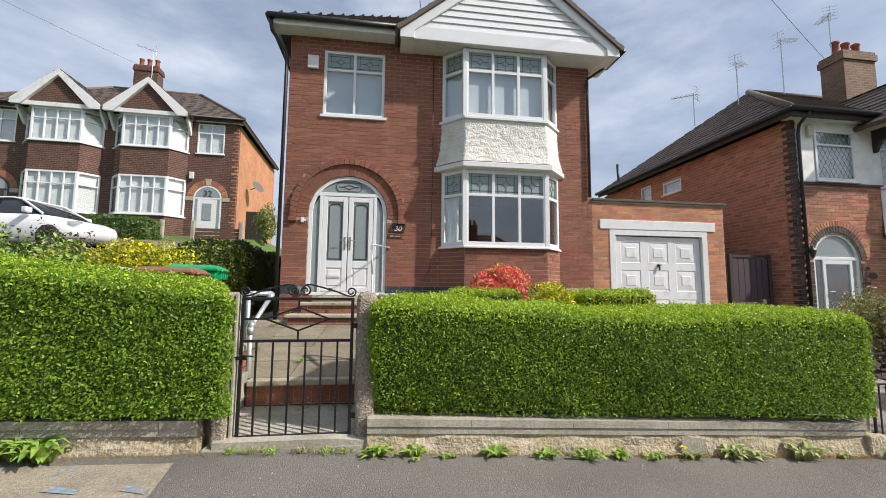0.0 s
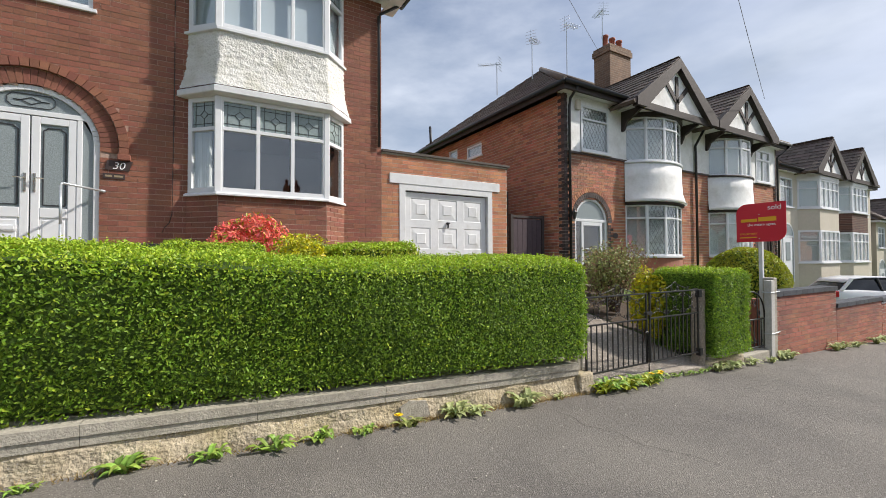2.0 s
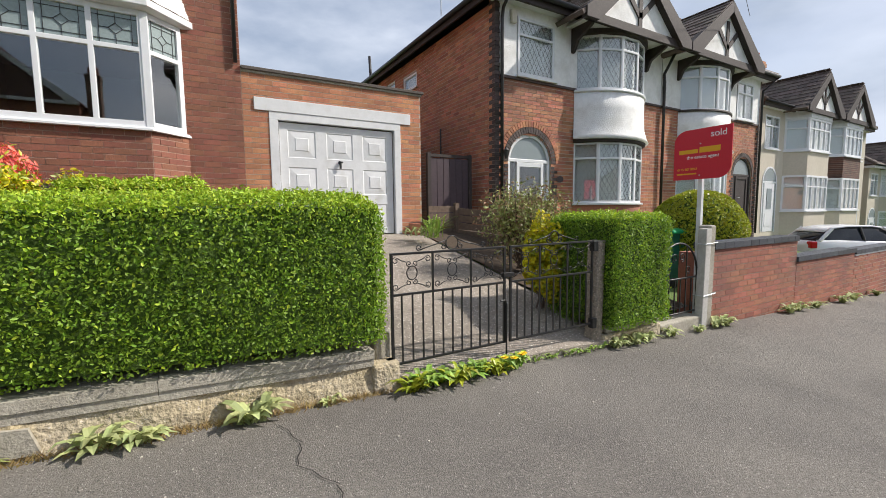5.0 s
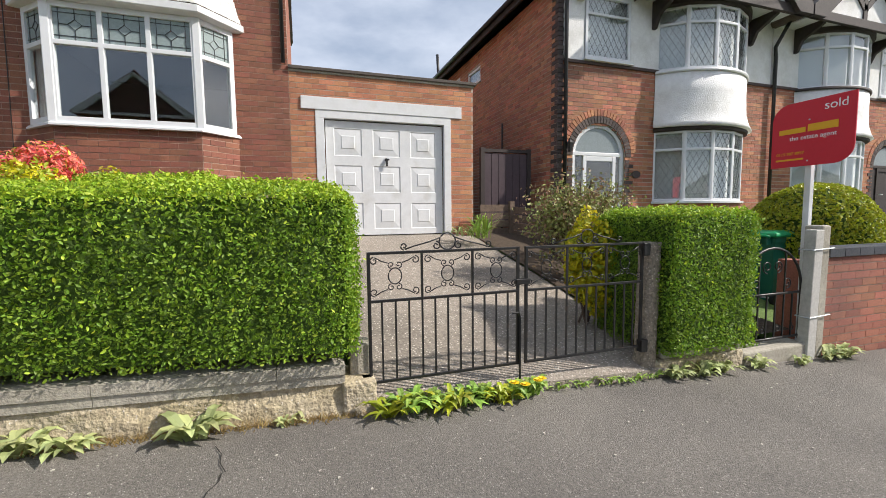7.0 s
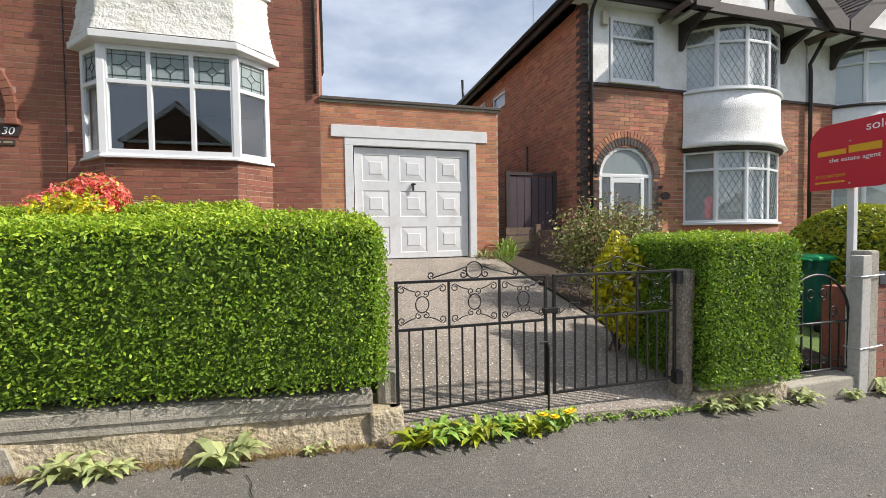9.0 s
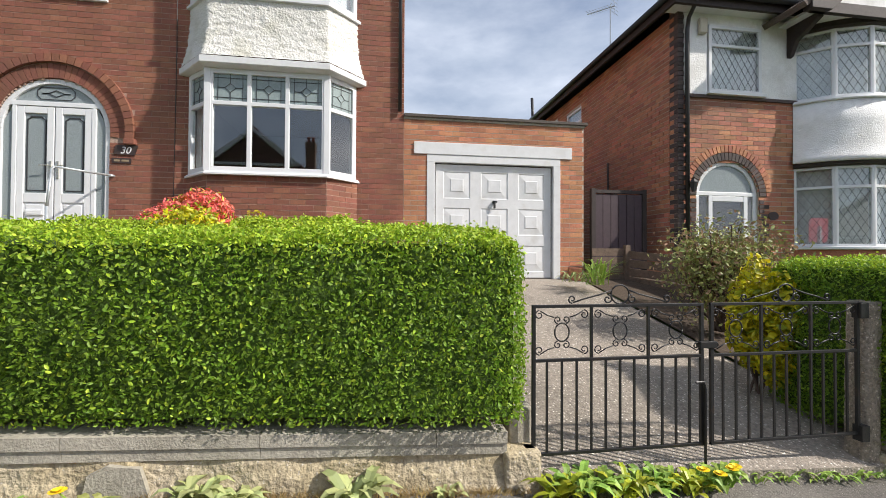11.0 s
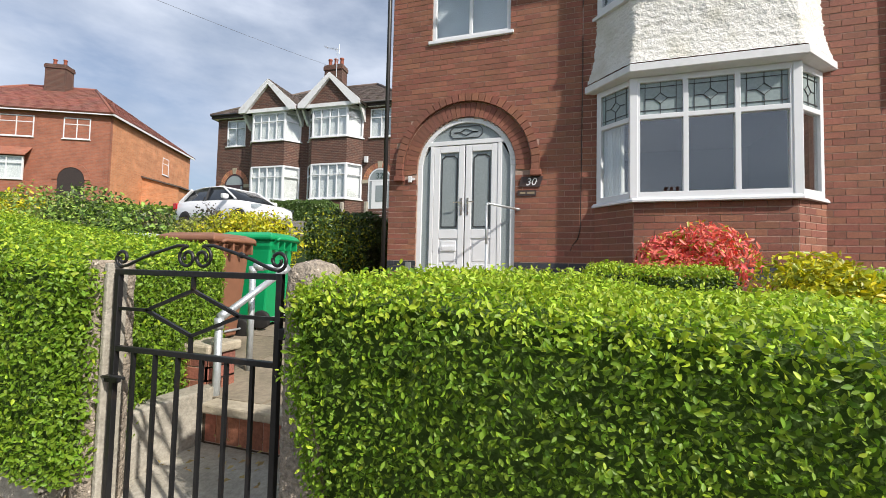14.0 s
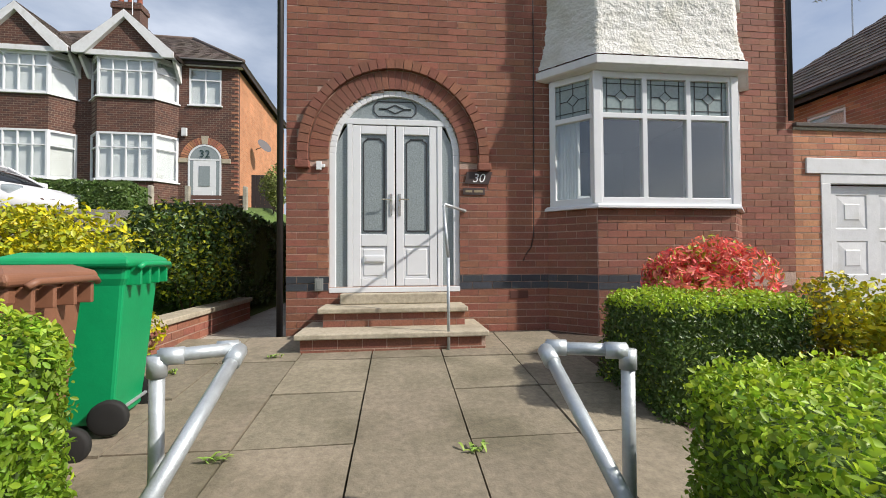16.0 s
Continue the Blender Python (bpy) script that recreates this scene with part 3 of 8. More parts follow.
def box_hedge(x0, x1, y0, y1, z0, z1, slope, label, seed, mat=HEDGE_LEAF, density=2300, size=0.021, rnd=0.12, lump=0.03, core_mat=HEDGE_CORE, name="hedge", top_slope=None, skew=(0.0, 0.0), rise=0.0, tuck=0.0, growth=0.0, sag=None):
    """A clipped hedge: a dark inside and thousands of leaves on its rounded, uneven faces. slope: fall in z per metre of x; rise: of its top per metre of y; tuck: how far the foot stands back; growth: share of pale young leaves on top; sag: x, half width and depth of a dip in its top."""
    r = np.random.default_rng(seed)
    top_slope = slope if top_slope is None else top_slope
    lo, hi = np.array([x0, y0, z0]), np.array([x1, y1, z1])
    d, pts = hi - lo, []
    for axis in range(3):
        for side in (0, 1):
            if axis == 2 and side == 0:
                continue
            area = np.prod(np.delete(d, axis))
            p = lo + r.random((int(area * density), 3)) * d
            p[:, axis] = hi[axis] if side else lo[axis]
            pts.append(p)
    p = np.concatenate(pts)
    inner = np.clip(p, lo + rnd, hi - np.array([rnd, rnd, rnd]))
    inner[:, 2] = np.maximum(inner[:, 2], np.minimum(p[:, 2], hi[2] - rnd))
    inner[:, 2] = np.where(p[:, 2] < hi[2] - rnd, p[:, 2], hi[2] - rnd)
    n = p - inner
    n /= np.linalg.norm(n, axis=1, keepdims=True) + 1e-9
    wob = np.array([noise.noise(Vector(q) * 1.7) * 1.3 + 0.7 * noise.noise(Vector(q) * 6.0) for q in inner + n * rnd])
    p = inner + n * (rnd + lump * wob[:, None] + r.normal(size=(len(p), 1)) * 0.016 - 0.03 * r.random((len(p), 1)) ** 2)
    f = np.clip((p[:, 2] - z0) / (z1 - z0), 0, 1)
    dip = lambda x: sag[2] * np.exp(-((x - sag[0]) / sag[1]) ** 2) if sag else 0.0
    shift = lambda x, g: (slope * (1 - g) + top_slope * g) * (x - x0) - dip(x) * g
    p[:, 2] += shift(p[:, 0], f) + rise * f * (p[:, 1] - y0)
    p[:, 1] += tuck * (1 - f) ** 2 * (y1 - p[:, 1]) / (y1 - y0) * np.clip((x1 - p[:, 0]) / (x1 - x0), 0, 1)
    lean = lambda x, y: (y - y0) * (skew[0] * (x1 - x) + skew[1] * (x - x0)) / (x1 - x0)
    p[:, 0] += lean(p[:, 0], p[:, 1])
    h = thing(name, ((x0 + x1) / 2, (y0 + y1) / 2, z0), label, "hedge")
    # Solid core, coloured dark to stand for shade behind the leaves.
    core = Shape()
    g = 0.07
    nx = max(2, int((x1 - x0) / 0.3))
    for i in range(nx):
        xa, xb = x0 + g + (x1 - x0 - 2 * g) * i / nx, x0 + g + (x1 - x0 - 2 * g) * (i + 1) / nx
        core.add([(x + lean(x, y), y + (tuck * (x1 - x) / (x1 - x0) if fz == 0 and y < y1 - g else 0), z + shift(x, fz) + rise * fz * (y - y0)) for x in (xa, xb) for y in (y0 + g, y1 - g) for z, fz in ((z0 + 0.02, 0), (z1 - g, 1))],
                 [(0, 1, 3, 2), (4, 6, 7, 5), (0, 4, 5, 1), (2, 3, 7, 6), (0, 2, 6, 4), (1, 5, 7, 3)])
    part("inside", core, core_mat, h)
    young = r.random(len(p)) < growth * np.clip(n[:, 2] * 1.3 + 0.08, 0.05, 1)
    v, fc = leaves(p[~young], n[~young], size, seed)
    leaf_part("foliage", v, fc, mat, h)
    if growth:
        lift = p[young] + n[young] * r.random((int(young.sum()), 1)) * 0.022
        v, fc = leaves(lift, n[young] * 0.6, size * 1.05, seed + 500)
        leaf_part("young_growth", v, fc, YOUNG_LEAF, h, "pale lime young leaves")
    return h


def shrub(name, at, radii, label, seed, mat, count=1800, size=0.03, lumps=7, stems=5, category="shrub", mats=(), long=1.7, hollow=0.35):
    """A loose shrub: stems from the ground and clumps of leaves round them. at is on the ground, radii of the whole."""
    r = np.random.default_rng(seed)
    a, rad = np.array(at, float), np.array(radii, float)
    c0 = a + (0, 0, rad[2])
    h = thing(name, at, label, category)
    cl = r.normal(size=(lumps, 3))
    cl /= np.linalg.norm(cl, axis=1, keepdims=True)
    cl = c0 + cl * rad * r.uniform(0.3, 0.62, (lumps, 1))
    pts, nrm = [], []
    for c in cl:
        k = count // lumps
        d = r.normal(size=(k, 3))
        d /= np.linalg.norm(d, axis=1, keepdims=True)
        pts.append(c + d * rad * 0.52 * (1 - hollow * r.random((k, 1))))
        nrm.append(d)
    pts, nrm = np.concatenate(pts), np.concatenate(nrm)
    keep = pts[:, 2] > a[2] + 0.02
    pts, nrm = pts[keep], nrm[keep]
    for i in range(stems):
        c = cl[i % lumps]
        mid = (a + c) / 2 + r.normal(size=3) * rad * 0.08
        part("stem", Shape().tube([a + (r.normal() * 0.04, r.normal() * 0.04, -0.03), mid, c + (0, 0, rad[2] * 0.25)], 0.012, 5, taper=0.4), TWIG, h)
    mats = mats or (mat,)
    pick = r.integers(0, len(mats), len(pts))
    for i, one in enumerate(mats):
        v, f = leaves(pts[pick == i], nrm[pick == i], size, seed + i, long=long)
        leaf_part("foliage", v, f, one, h)
    return h


def lettering(name, text, size, m, mat, parent, shear=0.0, label=""):
    """Raised letters on a face: local x along the words, y up."""
    c = bpy.data.curves.new(name, "FONT")
    c.body, c.size, c.extrude, c.align_x, c.shear = text, size, 0.0015, "CENTER", shear
    ob = bpy.data.objects.new(name, c)
    scene.collection.objects.link(ob)
    me = bpy.data.meshes.new_from_object(ob.evaluated_get(bpy.context.evaluated_depsgraph_get()))
    bpy.data.objects.remove(ob)
    me.materials.clear()
    me.materials.append(mat)
    out = new(name, me)
    out.parent = parent
    out.matrix_basis = Matrix.Translation(-origin[parent]) @ m
    return tagged(out, label)


# ---- ground ----
def step(a, b, x):
    t = min(max((x - a) / (b - a), 0.0), 1.0)
    return t * t * (3 - 2 * t)


def street(x):
    """The level of the pavement along the garden walls."""
    if x < -1.0:
        return -0.115 - 0.02 * (x + 1.0)
    if x < 5.0:
        return -0.115 - 0.052 * (x + 1.0)
    return -0.427 - 0.045 * (x - 5.0)


def pavement_z(x, y):
    return street(x) - 0.018 * (3.45 - y)


def ground_z(x, y):
    if y < 1.25:
        return pavement_z(x, 1.25) - 0.2
    base = pavement_z(x, min(y, 3.5)) - 0.1
    if y <= 3.7:
        return base
    mid = base + (0.66 if x < 9 else 0.78) * step(3.7, 8.2, y)
    left = base + 0.1 + 0.21 * min(y - 3.6, 17.0) - 0.12 * step(8.5, 9.5, y) * step(17.5, 16.5, y) * step(-13.8, -13.0, x) * step(-6.8, -7.6, x)
    return mid + (left - mid) * step(-3.0, -6.0, x)


def sheet(name, xs, ys, level, mat, label, thick=0.0, kind="structure"):
    s = Shape()
    nx, ny = len(xs), len(ys)
    s.v = [(x, y, level(x, y)) for y in ys for x in xs]
    s.f = [(j * nx + i, j * nx + i + 1, (j + 1) * nx + i + 1, (j + 1) * nx + i) for j in range(ny - 1) for i in range(nx - 1)]
    if thick:
        k = len(s.v)
        s.v += [(x, y, z - thick) for x, y, z in s.v]
        rim = [i for i in range(nx)] + [j * nx + nx - 1 for j in range(1, ny)] + [(ny - 1) * nx + i for i in range(nx - 2, -1, -1)] + [j * nx for j in range(ny - 2, 0, -1)]
        s.f += [(b, a, a + k, b + k) for a, b in zip(rim, rim[1:] + rim[:1])]
    ob = solid(name, s, mat, smooth=not thick)
    return tagged(ob, label, name, kind=kind)


def steps_between(a, b, d):
    n = max(1, round((b - a) / d))
    return [a + (b - a) * i / n for i in range(n + 1)]


sheet("ground", [-900, -300, -100, -50] + steps_between(-40, 60, 1.0) + [90, 200, 500, 900], [-900, -300, -100, -40, -12, -6, 0, 1.24, 1.26] + steps_between(3.4, 24, 0.6) + [40, 100, 300, 900],
      ground_z, GRASS, "rough ground under gardens and houses")
sheet("road", steps_between(-40, 60, 2.0), [-6.2, -4.5, -2.5, -0.5, 1.13], lambda x, y: pavement_z(x, 1.25) - 0.11 - 0.015 * abs(y + 2.5) * (y < -2.5), ROAD, "dark worn asphalt road along the houses", 0.08)
sheet("pavement", steps_between(-40, 60, 0.5), [1.25, 1.8, 2.4, 3.0, 3.61], lambda x, y: pavement_z(x, y) + 0.006 * noise.noise(Vector((x * 0.9, y * 1.1, 0))), TARMAC, "grey worn tarmac pavement with patches", 0.1)
kerb = thing("kerb", (5, 1.19, pavement_z(5, 1.19)), "pale concrete kerb stones along the pavement edge", "kerb", kind="structure")
for i in range(-12, 40):
    x0, x1 = i * 0.92, i * 0.92 + 0.91
    z = pavement_z((x0 + x1) / 2, 1.25) + 0.006
    part("kerb_stone", Shape().add([(x, y, (pavement_z(x, 1.25) + 0.006 if k else z - 0.26)) for x in (x0, x1) for y in (1.13, 1.25) for k in (0, 1)],
         [(0, 1, 3, 2), (4, 6, 7, 5), (0, 4, 5, 1), (2, 3, 7, 6), (0, 2, 6, 4), (1, 5, 7, 3)]), CONCRETE, kerb, bevel=0.012)
def flat_mark(name, corners, lift, mat, label, category):
    return single(name, Shape().add([(x, y, pavement_z(x, y) + lift) for x, y in corners], [tuple(range(len(corners)))]), mat, label, category, kind="structure")


flat_mark("pavement_patch", ((-4.3, 2.5), (-3.4, 2.46), (-2.4, 2.5), (-1.44, 2.48), (-1.5, 2.75), (-1.6, 3.37), (-2.4, 3.38), (-4.3, 3.38)), 0.009,
          material("pale_patch", (0.33, 0.285, 0.215), 0.95, grain=0.35, scale=45, bump=0.5, bump_scale=110, stain=(0.19, 0.17, 0.14), stain_scale=3, stain_amount=0.8), "pale worn tarmac repair strip in the pavement", "patch")
flat_mark("pavement_patch", ((-2.16, 3.02), (-1.55, 3.0), (-1.61, 3.35), (-2.2, 3.36)), 0.012, TARMAC, "darker square tarmac patch in the pale repair", "patch")
BLUE_SPRAY = material("blue_spray_paint", (0.16, 0.31, 0.47), 0.85, grain=0.5, scale=30, stain=(0.27, 0.24, 0.2), stain_scale=14, stain_amount=1.0, stain_low=0.4, stain_high=0.6)
for corners in (((-2.2, 2.98), (-1.98, 2.93), (-1.97, 2.98), (-2.18, 3.05)), ((-1.74, 2.96), (-1.56, 2.9), (-1.55, 2.97), (-1.72, 3.02)), ((-2.17, 3.05), (-2.13, 3.04), (-2.06, 3.2), (-2.1, 3.21))):
    flat_mark("paint_mark", corners, 0.015, BLUE_SPRAY, "worn blue utility spray paint mark on the pavement", "paint mark")
crack = Shape()
cp = [(4.05, 3.35), (4.12, 3.1), (4.06, 2.9), (4.2, 2.66), (4.17, 2.45), (4.33, 2.2), (4.4, 2.02)]
for (xa, ya), (xb, yb) in zip(cp, cp[1:]):
    for k in range(3):
        fa, fb = k / 3, (k + 1) / 3
        p, q = (xa + (xb - xa) * fa + 0.012 * math.sin(9 * fa + xa), ya + (yb - ya) * fa), (xa + (xb - xa) * fb + 0.012 * math.sin(9 * fb + xb), ya + (yb - ya) * fb)
        crack.add([(p[0] - 0.0026, p[1], pavement_z(*p) + 0.009), (p[0] + 0.0026, p[1], pavement_z(*p) + 0.009), (q[0] + 0.0026, q[1], pavement_z(*q) + 0.009), (q[0] - 0.0026, q[1], pavement_z(*q) + 0.009)], [(0, 1, 2, 3)])
single("pavement_crack", crack, material("crack_dirt", (0.02, 0.018, 0.016), 1.0), "jagged dark crack across the tarmac pavement", "crack", kind="structure")
# litter and stones scattered on the pavement
rng = random.Random(5)
grit = Shape()
for i in range(170):
    x, y = rng.uniform(-3, 11), 3.42 - abs(rng.gauss(0, 0.7))
    if y > 1.4:
        z, s = pavement_z(x, y) + 0.004, rng.uniform(0.003, 0.007)
        grit.prism([(x - s, y - s, z), (x + s, y - s * 0.6, z), (x + s * 0.7, y + s, z), (x - s * 0.8, y + s * 0.7, z)], (0, 0, s * 0.8))
single("grit", grit, material("pale_grit", (0.42, 0.39, 0.34), 0.9, vary=0.4), "pale grit and small stones scattered on the pavement", "grit", kind="stuff")


def drive_z(x, y):
    return street(x) + 0.06 + (0.47 - street(x) - 0.06) * min(max((y - 3.5) / 4.75, 0), 1)


sheet("driveway", steps_between(4.9, 7.5, 0.3), steps_between(3.56, 8.5, 0.4), drive_z, DRIVE, "mottled aggregate concrete driveway sloping up to the garage", 0.12)
sheet("garden_soil", steps_between(7.5, 9.2, 0.3), steps_between(3.8, 8.5, 0.4), lambda x, y: drive_z(min(x, 7.5), y) + 0.03 + 0.02 * noise.noise(Vector((x * 3, y * 3, 1))), SOIL, "bare soil bed beside the driveway")


def terrace_z(x, y):
    return 0.3 + 0.27 * min(max((y - 4.2) / 3.2, 0), 1.2)


sheet("garden_bed", steps_between(0.3, 4.9, 0.5), steps_between(4.4, 8.4, 0.5), lambda x, y: terrace_z(x, y) - 0.03 - 0.12 * step(2.5, 4.8, x), SOIL, "dark soil bed in the front garden", 0.1)
# slabs of the front path
terrace = thing("paved_path", (-0.9, 6.0, 0.3), "weathered stone paving slabs leading up to the front door", "path", kind="structure")
base = Shape()
base.add([(x, y, terrace_z(x, y) - 0.05 - 0.25 * k) for k in (0, 1) for x, y in ((-3.3, 4.2), (0.95, 4.2), (0.95, 8.3), (-3.3, 8.3))], [(0, 1, 2, 3), (7, 6, 5, 4), (0, 4, 5, 1), (1, 5, 6, 2), (2, 6, 7, 3), (3, 7, 4, 0)])
part("path_bed", base, SOIL, terrace)
ROWS_Y = [4.27, 4.97, 5.72, 6.47, 7.24, 8.1]
rng = random.Random(11)
for j, (ya, yb) in enumerate(zip(ROWS_Y, ROWS_Y[1:])):
    x = -2.94
    while x < 0.9:
        w = 0.655
        x0, x1 = x, min(x + w - 0.012, 0.97)
        tip = [rng.uniform(-0.007, 0.007) for _ in range(4)]
        part("slab", Shape().add([(px, py, terrace_z(px, py) - 0.05 + k * (0.05 + tip[c])) for k in (0, 1) for c, (px, py) in enumerate(((x0, ya), (x1, ya), (x1, yb - 0.012), (x0, yb - 0.012)))],
             [(3, 2, 1, 0), (4, 5, 6, 7), (0, 1, 5, 4), (1, 2, 6, 5), (2, 3, 7, 6), (3, 0, 4, 7)]), SLAB, terrace)
        x += w
part("side_strip", Shape().add([(x, y, terrace_z(x, y) - 0.012 - 0.04 * k) for k in (0, 1) for x, y in ((-3.4, 4.27), (-2.95, 4.27), (-2.95, 8.1), (-3.4, 8.1))], [(0, 1, 2, 3), (7, 6, 5, 4), (0, 4, 5, 1), (1, 5, 6, 2), (2, 6, 7, 3), (3, 7, 4, 0)]), CONCRETE, terrace)
part("side_path", Shape().box(-3.05, -2.05, 8.1, 16, 0.3, 0.56), CONCRETE, terrace)
# brick riser with a stone edge behind the gate
riser = thing("garden_step", (-0.75, 4.2, 0.1), "low brick step with a stone edge inside the gate", "step", kind="structure")
masonry(riser, place(-1.3, 4.2, 0), 1.15, 0.06, 0.25, [], MORTAR, WALL_BRICK, course=0.19, length=0.085, thick=0.05)
part("stone_edge", Shape().box(-1.3, -0.12, 4.15, 4.29, 0.245, 0.305), STONE, riser, bevel=0.012)
sheet("gate_landing", steps_between(-1.42, -0.16, 0.3), [3.58, 3.8, 4.1, 4.36], lambda x, y: -0.05 + 0.1 * step(3.4, 4.2, y) - 0.03 * (x > -0.3), CONCRETE, "worn concrete landing behind the garden gate", 0.16)


# ---- the house with the arched door ----
house = thing("house", (1.2, 8.3, 0.45), "detached red brick house with arched white double door and two-storey bay", "house")
FX0, FX1 = -2.05, 4.4
DOOR = (-0.805, 0.765, 1.14, 2.71)  # centre, half width, threshold, spring of the arch
openings = [("arch", DOOR[0] - FX0, DOOR[1], DOOR[2], DOOR[3]), ("rect", -1.38 - FX0, -0.14 - FX0, 4.73, 6.12), ("rect", 1.08 - FX0, 3.58 - FX0, 2.05, 3.7), ("rect", 1.08 - FX0, 3.58 - FX0, 4.7, 6.2)]
blue = lambda x, z: 1.1 < z < 1.27
ring = lambda x, z: (abs(math.hypot(x + FX0 - DOOR[0], z - DOOR[3]) - 0.9) < 0.19 and z > DOOR[3] - 0.12)
front = masonry(house, place(FX0, FY, 0), FX1 - FX0, 0.425, 6.375, openings, MORTAR, BRICK, near=lambda x, z: x < 3.0 and z < 2.2 and z > 0.5, one_mat=BRICK_ONE, skip=lambda x, z: blue(x, z) or ring(x, z))
band = Shape()
for r in range(2):
    x = FX0 - (0.12 if r else 0)
    while x < 1.05:
        for x0, x1 in cut((max(x, FX0) + 0.005, min(x + 0.24, 1.05) - 0.005), [(-1.57, -0.04)]):
            band.box(x0, x1, FY - 0.009, FY + 0.01, 1.105 + r * 0.085 + 0.005, 1.105 + (r + 1) * 0.085 - 0.005)
        x += 0.24
band_part = part("blue_brick", band, BLUE_BRICK, front, "dark blue engineering bricks", kind="stuff")
# arch of two brick rings and a projecting hood
cx, _, _, cz = DOOR
for r0, r1, n, d, nm, mat in ((0.772, 0.985, 38, 0.012, "arch_brick", BRICK_ONE), (1.0, 1.115, 34, 0.06, "hood_brick", BRICK_ONE)):
    a0 = -0.1
    for i in range(n):
        a, b = a0 + (math.pi - 2 * a0) * i / n + 0.004, a0 + (math.pi - 2 * a0) * (i + 1) / n - 0.004
        pts = [(cx + r * math.cos(t), FY - d, cz + r * math.sin(t)) for r, t in ((r0, a), (r1, a), (r1, b), (r0, b))]
        part(nm, Shape().prism(pts, (0, d + 0.03, 0)), mat, front)
for sx in (-1, 1):
    part("hood_stop", Shape().box(cx + sx * 1.06 - 0.08, cx + sx * 1.06 + 0.08, FY - 0.075, FY + 0.02, cz - 0.19, cz - 0.105), BRICK_ONE, front, bevel=0.01)
# side, back and inner walls
side = Shape().box(FX0, FX0 + 0.22, FY + 0.22, 16.0, 0.3, 6.375).box(FX1 - 0.22, FX1, FY + 0.22, 16.0, 0.3, 6.375).box(FX0, FX1, 16.0, 16.2, 0.3, 6.375)
part("side_wall", side, FAR_RED, house)
# Dark linings behind the windows stand for the unlit rooms.
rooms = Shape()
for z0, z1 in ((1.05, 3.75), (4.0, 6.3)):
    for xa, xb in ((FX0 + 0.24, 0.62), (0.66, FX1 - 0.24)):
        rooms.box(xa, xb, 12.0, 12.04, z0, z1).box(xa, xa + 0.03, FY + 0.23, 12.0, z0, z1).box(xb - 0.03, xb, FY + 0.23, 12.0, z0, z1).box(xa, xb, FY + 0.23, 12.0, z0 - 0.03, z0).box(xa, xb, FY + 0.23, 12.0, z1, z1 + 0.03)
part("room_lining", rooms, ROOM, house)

# front door
m = place(0, FY + 0.02, 0)
outer = [(cx + DOOR[1] * math.cos(t), 0, cz + DOOR[1] * math.sin(t)) for t in np.linspace(0, math.pi, 33)]
inner = [(cx + (DOOR[1] - 0.075) * math.cos(t), 0, cz + (DOOR[1] - 0.075) * math.sin(t)) for t in np.linspace(0, math.pi, 33)]
fr = Shape()
for k in range(32):
    fr.prism([outer[k], outer[k + 1], inner[k + 1], inner[k]], (0, 0.08, 0), m)
fr.box(cx - DOOR[1], cx - DOOR[1] + 0.075, 0, 0.08, DOOR[2], cz, m).box(cx + DOOR[1] - 0.075, cx + DOOR[1], 0, 0.08, DOOR[2], cz, m)
fr.box(cx - 0.66, cx + 0.66, 0.002, 0.078, 3.06, 3.13, m).box(cx - DOOR[1], cx + DOOR[1], -0.03, 0.08, DOOR[2] - 0.06, DOOR[2], m)
for sx in (-1, 1):
    fr.box(cx + sx * 0.53 - 0.03, cx + sx * 0.53 + 0.03, 0.001, 0.079, DOOR[2], 3.06, m)
door = part("front_door", fr, UPVC, house, "white double front door in an arched frame", bevel=0.006)
fan = [(cx + 0.7 * math.cos(t), 0.035, cz + 0.7 * math.sin(t)) for t in np.linspace(math.asin(0.42 / 0.7), math.pi - math.asin(0.42 / 0.7), 21)]
part("pane", Shape().prism(fan, (0, 0.006, 0), m), TEXTURED, door, "obscured fanlight glass")
ld = Shape()
oval = [(cx + 0.26 * math.cos(t) * (1 if abs(math.cos(t)) < 0.8 else 0.94), cz + 0.555 + 0.095 * math.sin(t)) for t in np.linspace(0, 2 * math.pi, 17)]
octo = [(cx - 0.2, 3.17), (cx + 0.2, 3.17), (cx + 0.25, 3.22), (cx + 0.25, 3.3), (cx + 0.2, 3.35), (cx - 0.2, 3.35), (cx - 0.25, 3.3), (cx - 0.25, 3.22)]
dia = [(cx - 0.11, 3.26), (cx, 3.21), (cx + 0.11, 3.26), (cx, 3.31)]
for loop in (octo, dia, [(cx - 0.19, 3.26), (cx - 0.11, 3.26)], [(cx + 0.11, 3.26), (cx + 0.19, 3.26)]):
    for (xa, za), (xb, zb) in zip(loop, loop[1:] + loop[:1]):
        ld.bar((xa, 0.026, za), (xb, 0.026, zb), 0.011, 0.008, m)
part("leading", ld, LEAD, door)
